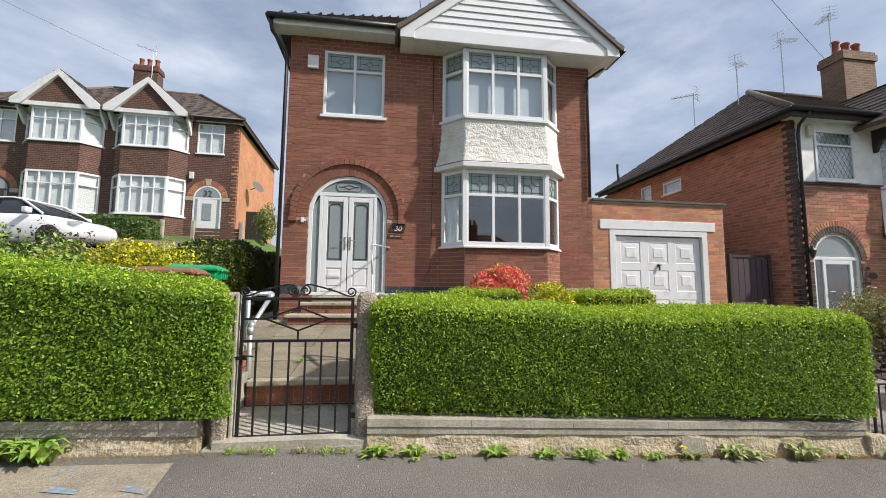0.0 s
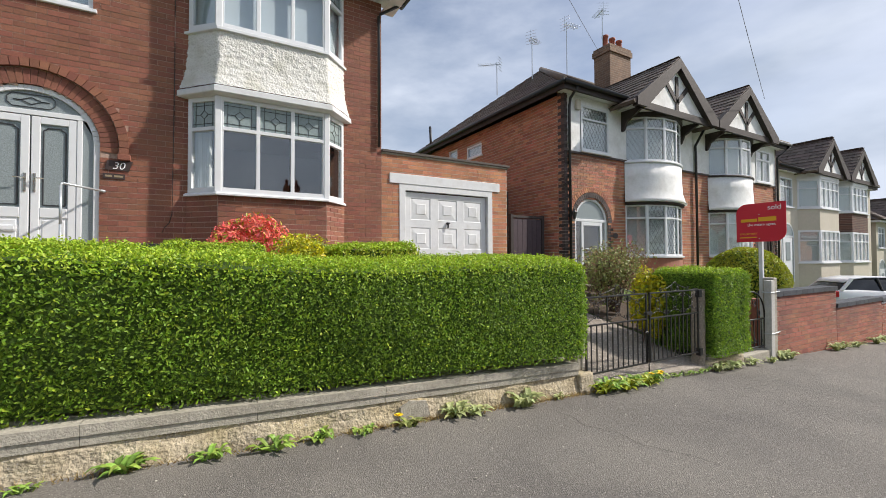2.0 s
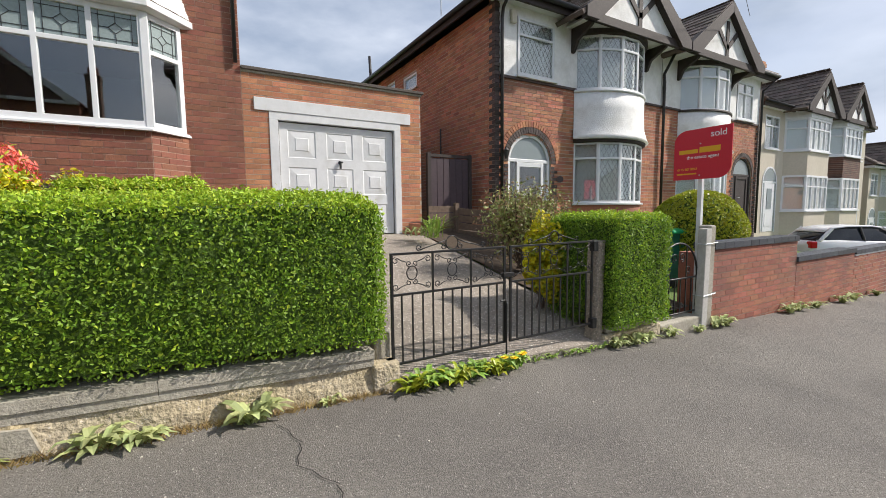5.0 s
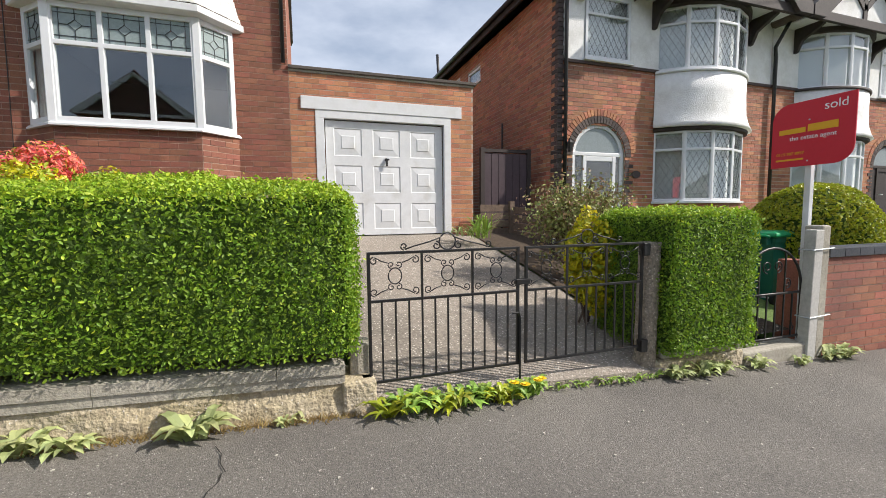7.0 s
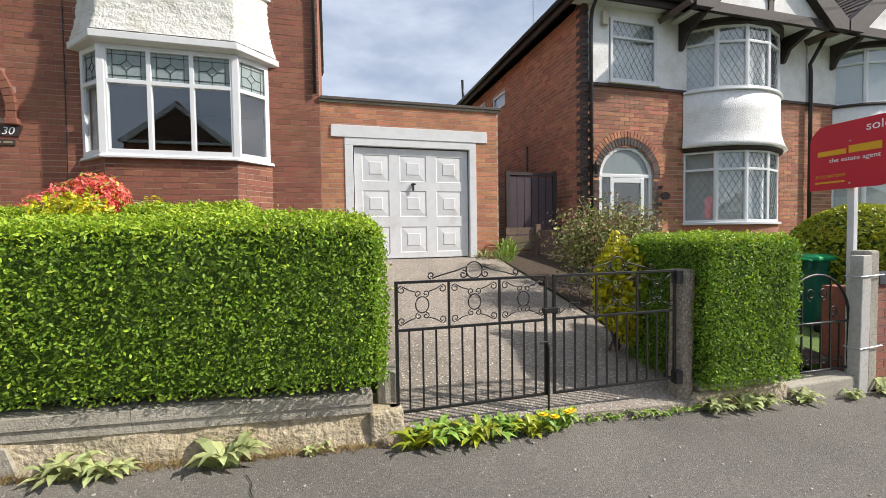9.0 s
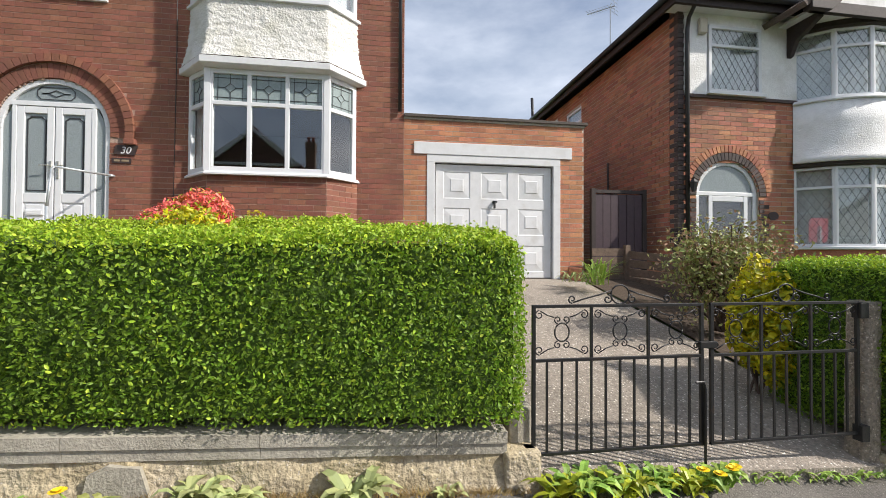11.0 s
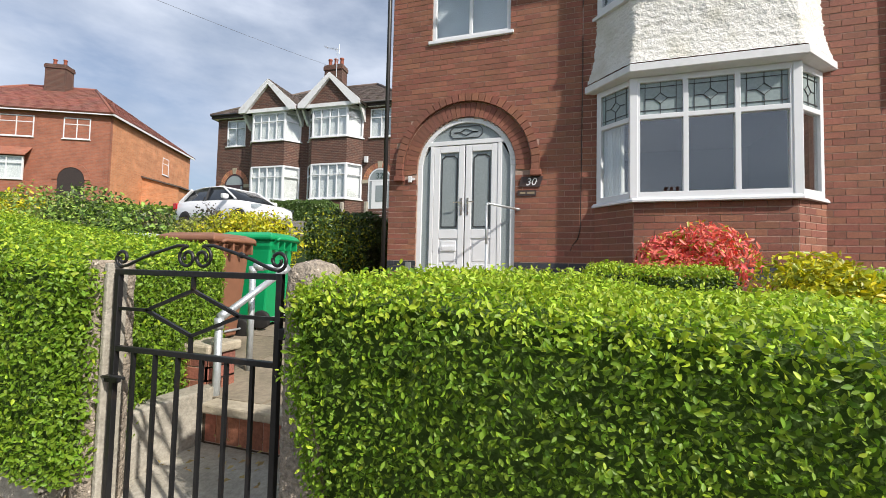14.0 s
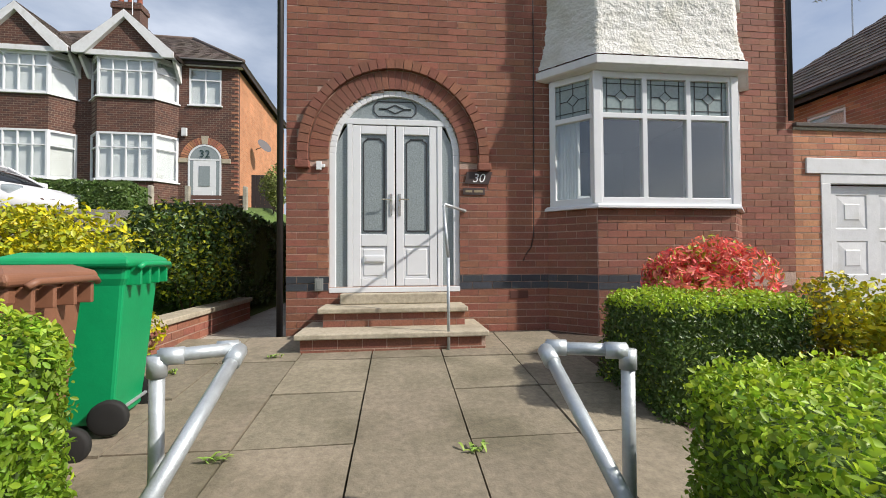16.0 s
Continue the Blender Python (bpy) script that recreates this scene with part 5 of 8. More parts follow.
front_wall = thing("garden_wall", (2.3, 3.55, -0.4), "low rough concrete garden wall with smooth block coping", "wall", kind="structure")
for x0, x1 in ((-7.0, -1.42), (-0.14, 4.62)):
    n = 60 if x0 > -1 else 70
    s = Shape()
    rows = (0.0, 0.3, 0.6, 0.85, 1.0)
    for i in range(n + 1):
        x = x0 + (x1 - x0) * i / n
        zb, zt = street(x) - 0.08, (coping_z(x) if x0 > -1 else 0.15 - 0.03 * (x + 1.4)) - 0.115
        for k, f in enumerate(rows):
            y = 3.43 - 0.045 * (1 - f) + 0.03 * noise.noise(Vector((x * 3.1, f * 3, 2))) + 0.016 * noise.noise(Vector((x * 11, f * 9, 5)))
            s.v.append((x, y, zb + (zt - zb) * f))
        s.v.append((x, 3.68, zt))
        s.v.append((x, 3.68, zb))
    q = len(rows) + 2
    s.f = [(i * q + k, (i + 1) * q + k, (i + 1) * q + k + 1, i * q + k + 1) for i in range(n) for k in range(q - 1)]
    s.f += [tuple(range(q - 1, -1, -1)), tuple(n * q + k for k in range(q))]
    part("rough_base", s, ROUGH, front_wall, "rough stained concrete footing")
    x = x0
    rng = random.Random(8)
    while x < x1 - 0.05:
        w = min(rng.choice((0.86, 0.9, 0.93)), x1 - x)
        top = coping_z if x0 > -1 else (lambda xx: 0.15 - 0.03 * (xx + 1.4))
        for k in range(2):
            off = 0.0 if k else 0.012
            part("coping_block", Shape().add([(px, py, top(px) - (0.06, 0.0)[k] - (0.062 if kk == 0 else 0) + (0.003 if k == 0 and kk else 0)) for px in (x + 0.0015, x + w - 0.0015) for py in (3.4 + off, 3.69) for kk in (0, 1)],
                 [(0, 1, 3, 2), (4, 6, 7, 5), (0, 4, 5, 1), (2, 3, 7, 6), (0, 2, 6, 4), (1, 5, 7, 3)]), CONCRETE, front_wall)
        x += w
end_pier = Shape().box(4.6, 4.8, 3.37, 3.72, -0.55, -0.2)
part("end_pier", end_pier, ROUGH, front_wall, bevel=0.02)
part("end_post", Shape().box(4.66, 4.79, 3.5, 3.66, -0.25, 0.0), CONCRETE, front_wall, bevel=0.015)
part("path_edging", Shape().box(-1.46, -1.31, 3.62, 4.34, -0.15, 0.37), CONCRETE, front_wall, "concrete edging under the hedge", bevel=0.012)
part("mortar_patch", Shape().prism([(2.62, 3.385, -0.28), (2.9, 3.385, -0.3), (2.86, 3.385, -0.16), (2.72, 3.385, -0.14), (2.64, 3.385, -0.18)], (0, 0.05, 0)), CONCRETE, front_wall, "pale cement repair")

box_hedge(-0.2, 4.72, 3.31, 4.55, 0.12, 1.115, -0.03, "dense clipped green privet hedge above the low wall", 1, density=6200, size=0.0138, top_slope=-0.026, skew=(0.3, 0.0), rnd=0.16, rise=0.03, tuck=0.24, growth=0.75, sag=(2.2, 1.3, 0.075))
# Fewer young leaves here: the shade on this hedge is put into its leaf mix.
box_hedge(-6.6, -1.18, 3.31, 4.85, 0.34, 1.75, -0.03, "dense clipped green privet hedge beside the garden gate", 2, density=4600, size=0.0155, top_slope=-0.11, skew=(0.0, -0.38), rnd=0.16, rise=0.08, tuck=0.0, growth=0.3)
box_hedge(7.06, 8.0, 3.3, 4.3, -0.34, 0.85, 0.0, "small clipped green privet hedge between two gates", 3, density=6000, size=0.0145, growth=0.45)


def gate_post(name, x, y, w, d, z0, z1, mat, label, rounded=0.0, lean=0.0):
    """A square concrete post with soft corners, its face rough with pebbles; rounded: height of a domed top."""
    s, rows_, seg = Shape(), 70, 48
    for k in range(rows_ + 1):
        q = k / rows_
        z = z0 + (z1 - z0) * q
        f = 1.0
        if rounded and z > z1 - rounded:
            f = max(0.06, math.sqrt(max(0.0, 1 - ((z - z1 + rounded) / rounded) ** 2)) ** 0.8)
        elif k == rows_:
            f = 0.96
        for i in range(seg):
            a = 2 * math.pi * i / seg
            cx_, sy = math.copysign(abs(math.cos(a)) ** 0.5, math.cos(a)), math.copysign(abs(math.sin(a)) ** 0.5, math.sin(a))
            at = Vector((cx_ * w / 2 + x, sy * d / 2, z))
            peb = 0.007 * max(0.0, noise.noise(at * 62.0)) + 0.006 * noise.noise(at * 9.0) + 0.004 * noise.noise(at * 130.0)
            s.v.append((x + (cx_ * (w / 2 + peb)) * f + lean * (z - z0), y + (sy * (d / 2 + peb)) * f, z + peb * 0.5))
    s.f = [(k * seg + i, k * seg + (i + 1) % seg, (k + 1) * seg + (i + 1) % seg, (k + 1) * seg + i) for k in range(rows_) for i in range(seg)]
    s.f += [tuple(range(seg - 1, -1, -1)), tuple(range(rows_ * seg, rows_ * seg + seg))]
    return single(name, s, mat, label, "gate post", at=(x, y, z0), smooth=True, group="gate posts")


gate_post("gate_post", -0.17, 3.6, 0.17, 0.22, -0.25, 1.185, AGGREGATE, "rounded pebbly concrete gate post beside the hedge", 0.09)
gate_post("gate_post", -1.3, 3.58, 0.13, 0.2, -0.25, 1.165, AGGREGATE, "square pebbly concrete gate post in the hedge", 0.0)
single("gate_jamb", Shape().box(-1.225, -1.2, 3.5, 3.6, -0.08, 1.15), CONCRETE, "pale concrete jamb strip beside the gate post", "jamb", bevel=0.006)
single("gate_sill", Shape().box(-1.4, -0.02, 3.43, 3.62, -0.25, -0.085), CONCRETE, "worn concrete sill under the garden gate", "sill", bevel=0.015, kind="structure")


def scroll(cx_, cz_, r, turns, a0, sgn, n=40):
    """A wrought-iron volute: it winds in from its outer end."""
    return [(cx_ + r * (1 - 0.68 * i / n) * math.cos(a0 + sgn * turns * 2 * math.pi * i / n), 0, cz_ + r * (1 - 0.68 * i / n) * math.sin(a0 + sgn * turns * 2 * math.pi * i / n)) for i in range(n + 1)]


# garden gate
gate = thing("garden_gate", (-0.72, 3.53, 0.02), "black wrought iron garden gate with diamond and scrolls", "gate")
X0, X1, ZB, ZM, ZT = -1.18, -0.275, -0.04, 0.755, 1.124
gm = place(0, 3.53, 0)
part("gate_frame", Shape().box(X0, X0 + 0.026, -0.013, 0.013, ZB, ZT, gm).box(X1 - 0.026, X1, -0.013, 0.013, ZB, ZT, gm).box(X0, X1, -0.012, 0.012, ZT - 0.026, ZT, gm)
     .box(X0 + 0.026, X1 - 0.026, -0.012, 0.012, ZM - 0.012, ZM + 0.012, gm).box(X0 + 0.026, X1 - 0.026, -0.012, 0.012, ZB, ZB + 0.024, gm), IRON, gate, bevel=0.003)
for i in range(1, 7):
    x = X0 + (X1 - X0) * i / 7
    part("bar", Shape().box(x - 0.0075, x + 0.0075, -0.0075, 0.0075, ZB + 0.024, ZM - 0.012, gm), IRON, gate)
xm, zc = (X0 + X1) / 2, (ZM + ZT) / 2
dl, dr, dt, db = (xm - 0.26, zc), (xm + 0.25, zc), (xm, ZT - 0.085), (xm, ZM + 0.085)
for a, b in ((dl, dt), (dt, dr), (dr, db), (db, dl), ((X0 + 0.026, zc), dl), (dr, (X1 - 0.026, zc)), (dt, (xm, ZT - 0.026)), (db, (xm, ZM + 0.012))):
    part("diamond_bar", Shape().bar((a[0], -0.007, a[1]), (b[0], -0.007, b[1]), 0.015, 0.014, gm), IRON, gate)
for sx in (-1, 1):
    s = Shape()
    s.tube(scroll(xm + sx * 0.042, ZT + 0.06, 0.05, 1.35, math.pi / 2, -sx), 0.0075, 8, gm)
    s.tube([(xm + sx * 0.052, 0, ZT + 0.112), (xm + sx * 0.1, 0, ZT + 0.112), (xm + sx * 0.2, 0, ZT + 0.085), (xm + sx * 0.3, 0, ZT + 0.055), (xm + sx * 0.39, 0, ZT + 0.018), (xm + sx * 0.43, 0, ZT + 0.012)], 0.0075, 8, gm)
    s.tube(scroll(xm + sx * 0.425, ZT + 0.052, 0.042, 1.3, -math.pi / 2, sx), 0.0075, 8, gm)
    s.lathe([(0.003, -0.018), (0.015, 0), (0.003, 0.018)], (0, 0, 0), 8, gm @ pose(xm + sx * 0.245, 0, ZT + 0.073, 0, 80))
    part("scroll", s, IRON, gate, smooth=True)
part("latch", Shape().box(X0 - 0.07, X0 + 0.06, -0.02, 0.0, 0.6, 0.63, gm).tube([(X0 - 0.04, -0.02, 0.62), (X0 + 0.06, -0.05, 0.64), (X0 + 0.12, -0.03, 0.63)], 0.007, 6, gm), IRON, gate)
for zz in (0.1, 0.86):
    part("hinge", Shape().box(X1, X1 + 0.07, -0.02, 0.02, zz, zz + 0.045, gm), IRON, gate, bevel=0.004)

# driveway gates
drive_gate = thing("driveway_gate", (5.8, 3.45, -0.15), "pair of black wrought iron driveway gates with scrollwork", "gate")
for k, (x0, x1, off) in enumerate(((4.765, 5.8, 0.0), (5.845, 6.87, 0.0))):
    mg = place(0, 3.45, 0)
    zb, zm, zt = -0.26, 0.275, 0.59
    part("gate_frame", Shape().box(x0, x0 + 0.02, -0.01, 0.01, zb, zt, mg).box(x1 - 0.02, x1, -0.01, 0.01, zb, zt, mg).box(x0, x1, -0.009, 0.009, zt - 0.018, zt, mg)
         .box(x0, x1, -0.009, 0.009, zm - 0.009, zm + 0.009, mg).box(x0, x1, -0.009, 0.009, zb, zb + 0.018, mg), IRON, drive_gate, bevel=0.002)
    for i in range(1, 12):
        x = x0 + (x1 - x0) * i / 12
        part("bar", Shape().box(x - 0.0055, x + 0.0055, -0.0055, 0.0055, zb + 0.018, zm, mg), IRON, drive_gate)
    third = (x1 - x0) / 3
    for i in (1, 2):
        part("bar", Shape().box(x0 + third * i - 0.007, x0 + third * i + 0.007, -0.007, 0.007, zm, zt, mg), IRON, drive_gate)
    zc2 = (zm + zt) / 2
    for i in range(3):
        c = x0 + third * (i + 0.5)
        s = Shape()
        s.tube([(c + 0.042 * math.cos(t), 0, zc2 + 0.052 * math.sin(t)) for t in np.linspace(0, 2 * math.pi, 21)], 0.0045, 6, mg)
        for sx in (-1, 1):
            for sz in (-1, 1):
                s.tube(scroll(c + sx * 0.024, zc2 + sz * 0.072, 0.022, 1.1, -sz * math.pi / 2, sx * sz, 14), 0.004, 6, mg)
                s.tube([(c + sx * 0.045, 0, zc2 + sz * 0.085), (c + sx * 0.085, 0, zc2 + sz * 0.098), (c + sx * 0.125, 0, zc2 + sz * 0.122)], 0.004, 6, mg)
                s.tube(scroll(c + sx * 0.13, zc2 + sz * 0.1, 0.026, 1.1, sz * math.pi / 2, -sx * sz, 14), 0.004, 6, mg)
        part("scroll", s, IRON, drive_gate, smooth=True)
    c = (x0 + x1) / 2
    s = Shape().tube([(c + 0.055 * math.cos(t), 0, zt + 0.055 + 0.055 * math.sin(t)) for t in np.linspace(0, 2 * math.pi, 19)], 0.005, 6, mg)
    for sx in (-1, 1):
        s.tube(scroll(c + sx * 0.075, zt + 0.028, 0.028, 1.2, math.pi / 2, sx, 14), 0.005, 6, mg)
        s.tube([(c + sx * 0.05, 0, zt + 0.08), (c + sx * 0.12, 0, zt + 0.055), (c + sx * 0.22, 0, zt + 0.03), (c + sx * 0.28, 0, zt + 0.01)], 0.005, 6, mg)
        s.tube(scroll(c + sx * 0.285, zt + 0.03, 0.024, 1.1, -math.pi / 2, sx, 14), 0.005, 6, mg)
    part("scroll", s, IRON, drive_gate, smooth=True)
part("latch", Shape().box(5.77, 5.88, 3.43, 3.47, 0.32, 0.36), IRON, drive_gate, bevel=0.004)
part("drop_bolt", Shape().tube([(5.74, 3.43, 0.12), (5.79, 3.43, 0.12), (5.8, 3.43, 0.08), (5.8, 3.43, -0.4)], 0.008, 6).box(5.77, 5.83, 3.41, 3.45, -0.44, -0.41), IRON, drive_gate)
for x, zz in ((4.745, -0.3), (6.88, -0.3), (6.88, 0.48)):
    part("hinge", Shape().box(x - 0.025, x + 0.035, 3.42, 3.48, zz, zz + 0.1), IRON, drive_gate, bevel=0.004)
gate_post("gate_post", 6.97, 3.52, 0.13, 0.15, -0.65, 0.58, AGGREGATE, "leaning weathered concrete gate post", 0.0, 0.03)
small_wall = thing("hedge_wall", (7.5, 3.5, -0.6), "short rough concrete wall under the small hedge", "wall", kind="structure")
part("rough_base", Shape().box(7.02, 7.98, 3.42, 3.7, -0.7, -0.4), ROUGH, small_wall, bevel=0.03)
part("coping_block", Shape().box(7.1, 7.9, 3.45, 3.66, -0.4, -0.32), CONCRETE, small_wall, bevel=0.015)
part("end_post", Shape().box(7.91, 8.0, 3.44, 3.62, -0.6, 0.3), CONCRETE, small_wall, bevel=0.012)
single("gate_sill", Shape().box(8.0, 8.85, 3.44, 3.68, -0.62, -0.45), CONCRETE, "worn concrete sill under the arched gate", "sill", bevel=0.02, kind="structure")

# arched gate of the next garden
arch_gate = thing("arched_gate", (8.42, 3.52, -0.42), "narrow black iron gate with arched top", "gate")
am = place(0, 3.52, 0)
ax0, ax1, az, ar = 8.03, 8.82, 0.08, 0.395
arc = [(8.425 + ar * math.cos(t), 0, az + ar * math.sin(t)) for t in np.linspace(math.pi, 0, 17)]
part("gate_frame", Shape().tube([(ax0, 0, -0.42)] + arc + [(ax1, 0, -0.42)], 0.012, 8, am).box(ax0, ax1, -0.009, 0.009, -0.4, -0.38, am).box(ax0, ax1, -0.009, 0.009, 0.03, 0.05, am), IRON, arch_gate, smooth=True)
for i in range(1, 7):
    x = ax0 + (ax1 - ax0) * i / 7
    top = az + math.sqrt(ar ** 2 - (x - 8.425) ** 2)
    part("bar", Shape().box(x - 0.006, x + 0.006, -0.006, 0.006, -0.38, top if i in (2, 5) else 0.04, am), IRON, arch_gate)
s = Shape()
for sx in (-1, 1):
    s.tube(scroll(8.425 + sx * 0.07, 0.3, 0.06, 1.3, -math.pi / 2, sx), 0.006, 6, am).tube(scroll(8.425 + sx * 0.2, 0.14, 0.055, 1.3, -math.pi / 2, sx), 0.006, 6, am)
    for i in (1, 3):
        s.tube(scroll(8.425 + sx * 0.1 * i, -0.3, 0.035, 1.2, math.pi / 2, sx), 0.005, 6, am)
part("scroll", s, IRON, arch_gate, smooth=True)
PALE_POST = material("pale_concrete_post", (0.5, 0.49, 0.46), 0.85, grain=0.15, scale=30, bump=0.25, stain=(0.33, 0.31, 0.27), stain_scale=3)
gp = thing("fence_post", (8.95, 3.5, -0.55), "tall pale concrete fence post with wire ties", "post")
part("post", Shape().prism([(8.86, 3.42, -0.62), (8.98, 3.42, -0.62), (8.98, 3.52, -0.62), (8.86, 3.52, -0.62)], (0.03, 0, 1.26)), PALE_POST, gp, bevel=0.008)
part("post", Shape().prism([(9.0, 3.44, -0.62), (9.13, 3.44, -0.62), (9.13, 3.6, -0.62), (9.0, 3.6, -0.62)], (0.02, 0, 1.3)), CONCRETE, gp, bevel=0.02)
for zz in (-0.2, 0.45):
    part("wire_tie", Shape().tube([(8.85, 3.41, zz), (9.16, 3.42, zz + 0.01), (9.17, 3.62, zz), (8.86, 3.54, zz), (8.85, 3.41, zz)], 0.006, 5), STEEL, gp)

# sale board
sign = thing("sale_board", (9.16, 3.66, -0.4), "red estate agent sale board on a white post", "sign")
part("post", Shape().box(9.12, 9.18, 3.635, 3.69, -0.55, 1.7), PAINT, sign, bevel=0.006)


def board_outline(y0, y1, z0, z1, r):
    """Seen from the board's front, with y running to the left: two opposite corners are round."""
    pts = [(y0, z1), (y1 - r, z1)] + [(y1 - r + r * math.sin(t), z1 - r + r * math.cos(t)) for t in np.linspace(0.15, math.pi / 2, 8)] + [(y1, z0), (y0 + r, z0)]
    return pts + [(y0 + r - r * math.sin(t), z0 + r - r * math.cos(t)) for t in np.linspace(0.15, math.pi / 2, 8)]


part("board", Shape().prism([(9.1, y, z) for y, z in board_outline(3.29, 4.0, 1.27, 1.91, 0.16)], (0.012, 0, 0)), RED_SIGN, sign)
face = lambda y, z: Matrix(((0, 0, -1, 9.098), (-1, 0, 0, y), (0, 1, 0, z), (0, 0, 0, 1)))
lettering("lettering", "sold", 0.115, face(3.445, 1.79), WHITE_INK, sign, label="white word sold")
lettering("lettering", "the estate agent", 0.062, face(3.63, 1.535), WHITE_INK, sign, label="white words the estate agent")
lettering("lettering", "0115 987 8957", 0.042, face(3.82, 1.39), YELLOW_INK, sign, label="small yellow telephone number")
for ya, yb, za, zb in ((3.93, 3.69, 1.605, 1.655), (3.67, 3.42, 1.605, 1.675), (3.95, 3.7, 1.335, 1.352)):
    part("name_bar", Shape().box(9.096, 9.1, yb, ya, za, zb), YELLOW_INK, sign)
part("bolt", Shape().lathe([(0.008, 0), (0.008, 0.006)], (0, 0, 0), 8, pose(9.1, 3.66, 1.72, 0, -90)).lathe([(0.008, 0), (0.008, 0.006)], (0, 0, 0), 8, pose(9.1, 3.66, 1.32, 0, -90)), STEEL, sign)

# brick wall of the next gardens, stepping down the hill
brick_wall = thing("brick_garden_wall", (14, 3.6, -0.8), "stepped red brick garden wall with dark coping bricks", "wall", kind="structure")
for x0, x1, zt in ((9.2, 11.72, 0.36), (11.72, 14.3, 0.02), (14.3, 17.0, -0.02), (17.0, 20.0, -0.36)):
    zb = street(x1) - 0.1
    rows_ = int(round((zt - zb) / 0.08))
    masonry(brick_wall, place(x0, 3.5, 0), x1 - x0, zt - rows_ * 0.08, zt, [], PALE_MORTAR, WALL_BRICK, course=0.08, near=lambda x, z, a=x0: a < 14, one_mat=WALL_BRICK_ONE)
    cpb = Shape()
    x = x0
    while x < x1 - 0.02:
        w = min(0.235, x1 - x)
        cpb.box(x + 0.004, x + w - 0.004, 3.47, 3.75, zt + 0.004, zt + 0.085)
        x += 0.235
    part("coping_brick", cpb, BLUE_BRICK, brick_wall, "dark blue coping bricks", kind="stuff")
    if x0 > 12:
        part("white_strip", Shape().box(x0, x1, 3.485, 3.5, zt - 0.03, zt), PAINT, brick_wall)
part("return_wall", Shape().box(9.22, 9.42, 3.73, 3.95, -0.6, 0.3), WALL_BRICK, brick_wall)
part("end_pier", Shape().box(19.9, 20.3, 3.45, 3.8, -1.4, -0.2), WALL_BRICK, brick_wall, bevel=0.02)


# ---- the other houses ----
def hip_roof(house_, m, x0, x1, y0, y1, z, rise, mat, inset):
    """A hipped roof over a plan, in local metres."""
    ym = (y0 + y1) / 2
    c = [m @ Vector(p) for p in ((x0, y0, z), (x1, y0, z), (x1, y1, z), (x0, y1, z), (x0 + inset, ym, z + rise), (x1 - inset, ym, z + rise))]
    tiles(house_, "roof", [c[0], c[1], c[5], c[4]], mat)
    tiles(house_, "roof", [c[1], c[2], c[5]], mat)
    tiles(house_, "roof", [c[3], c[0], c[4]], mat)
    part("roof", Shape().prism([c[2], c[3], c[4], c[5]], (0, 0, 0.02)), mat, house_)
    ridge = Shape()
    for a, b in ((c[4], c[5]), (c[0], c[4]), (c[1], c[5])):
        ridge.tube([a + Vector((0, 0, 0.03)), b + Vector((0, 0, 0.03))], 0.09, 8)
    part("ridge_tile", ridge, mat, house_, smooth=True)


def gable_front(house_, m, cx_, half, y, z, rise, roof_mat, fill, timber=None, barge_mat=None, depth=3.0, over=0.0):
    """A small front gable with barge boards: centre, half width, front y, base z."""
    part("gable_wall", Shape().prism([(cx_ - half + 0.12, y + 0.05, z), (cx_ + half - 0.12, y + 0.05, z), (cx_, y + 0.05, z + rise - 0.08)], (0, 0.08, 0), m), fill, house_)
    b = Shape()
    for sx in (-1, 1):
        pts = [(cx_ + sx * half, y - 0.1, z - 0.14), (cx_ + sx * half, y - 0.1, z + 0.08), (cx_, y - 0.1, z + rise + 0.09), (cx_, y - 0.1, z + rise - 0.2), (cx_ + sx * (half - 0.4), y - 0.1, z - 0.14)]
        b.prism(pts[::sx], (0, 0.16, 0), m)
    part("bargeboard", b, barge_mat or PAINT, house_, bevel=0.006)
    part("gable_beam", Shape().box(cx_ - half + 0.1, cx_ + half - 0.1, y - 0.01, y + 0.07, z - 0.14, z + 0.05, m), barge_mat or PAINT, house_, bevel=0.006)
    if timber:
        for (xa, za), (xb, zb) in (((0, 0.05), (0, rise * 0.72)), ((0, rise * 0.2), (-half * 0.32, rise * 0.62)), ((0, rise * 0.2), (half * 0.32, rise * 0.62))):
            part("timber", Shape().bar((cx_ + xa, y + 0.02, z + za), (cx_ + xb, y + 0.02, z + zb), 0.13, 0.05, m), timber, house_)
    for sx in (-1, 1):
        e = [m @ Vector(p) for p in ((cx_ + sx * (half + 0.1), y - 0.07, z - 0.06), (cx_ + sx * (half + 0.1), y + depth * 0.55, z - 0.06), (cx_, y + depth, z + rise + 0.1), (cx_, y - 0.07, z + rise + 0.1))]
        tiles(house_, "gable_roof", [e[1], e[0], e[3], e[2]] if sx < 0 else e, roof_mat)


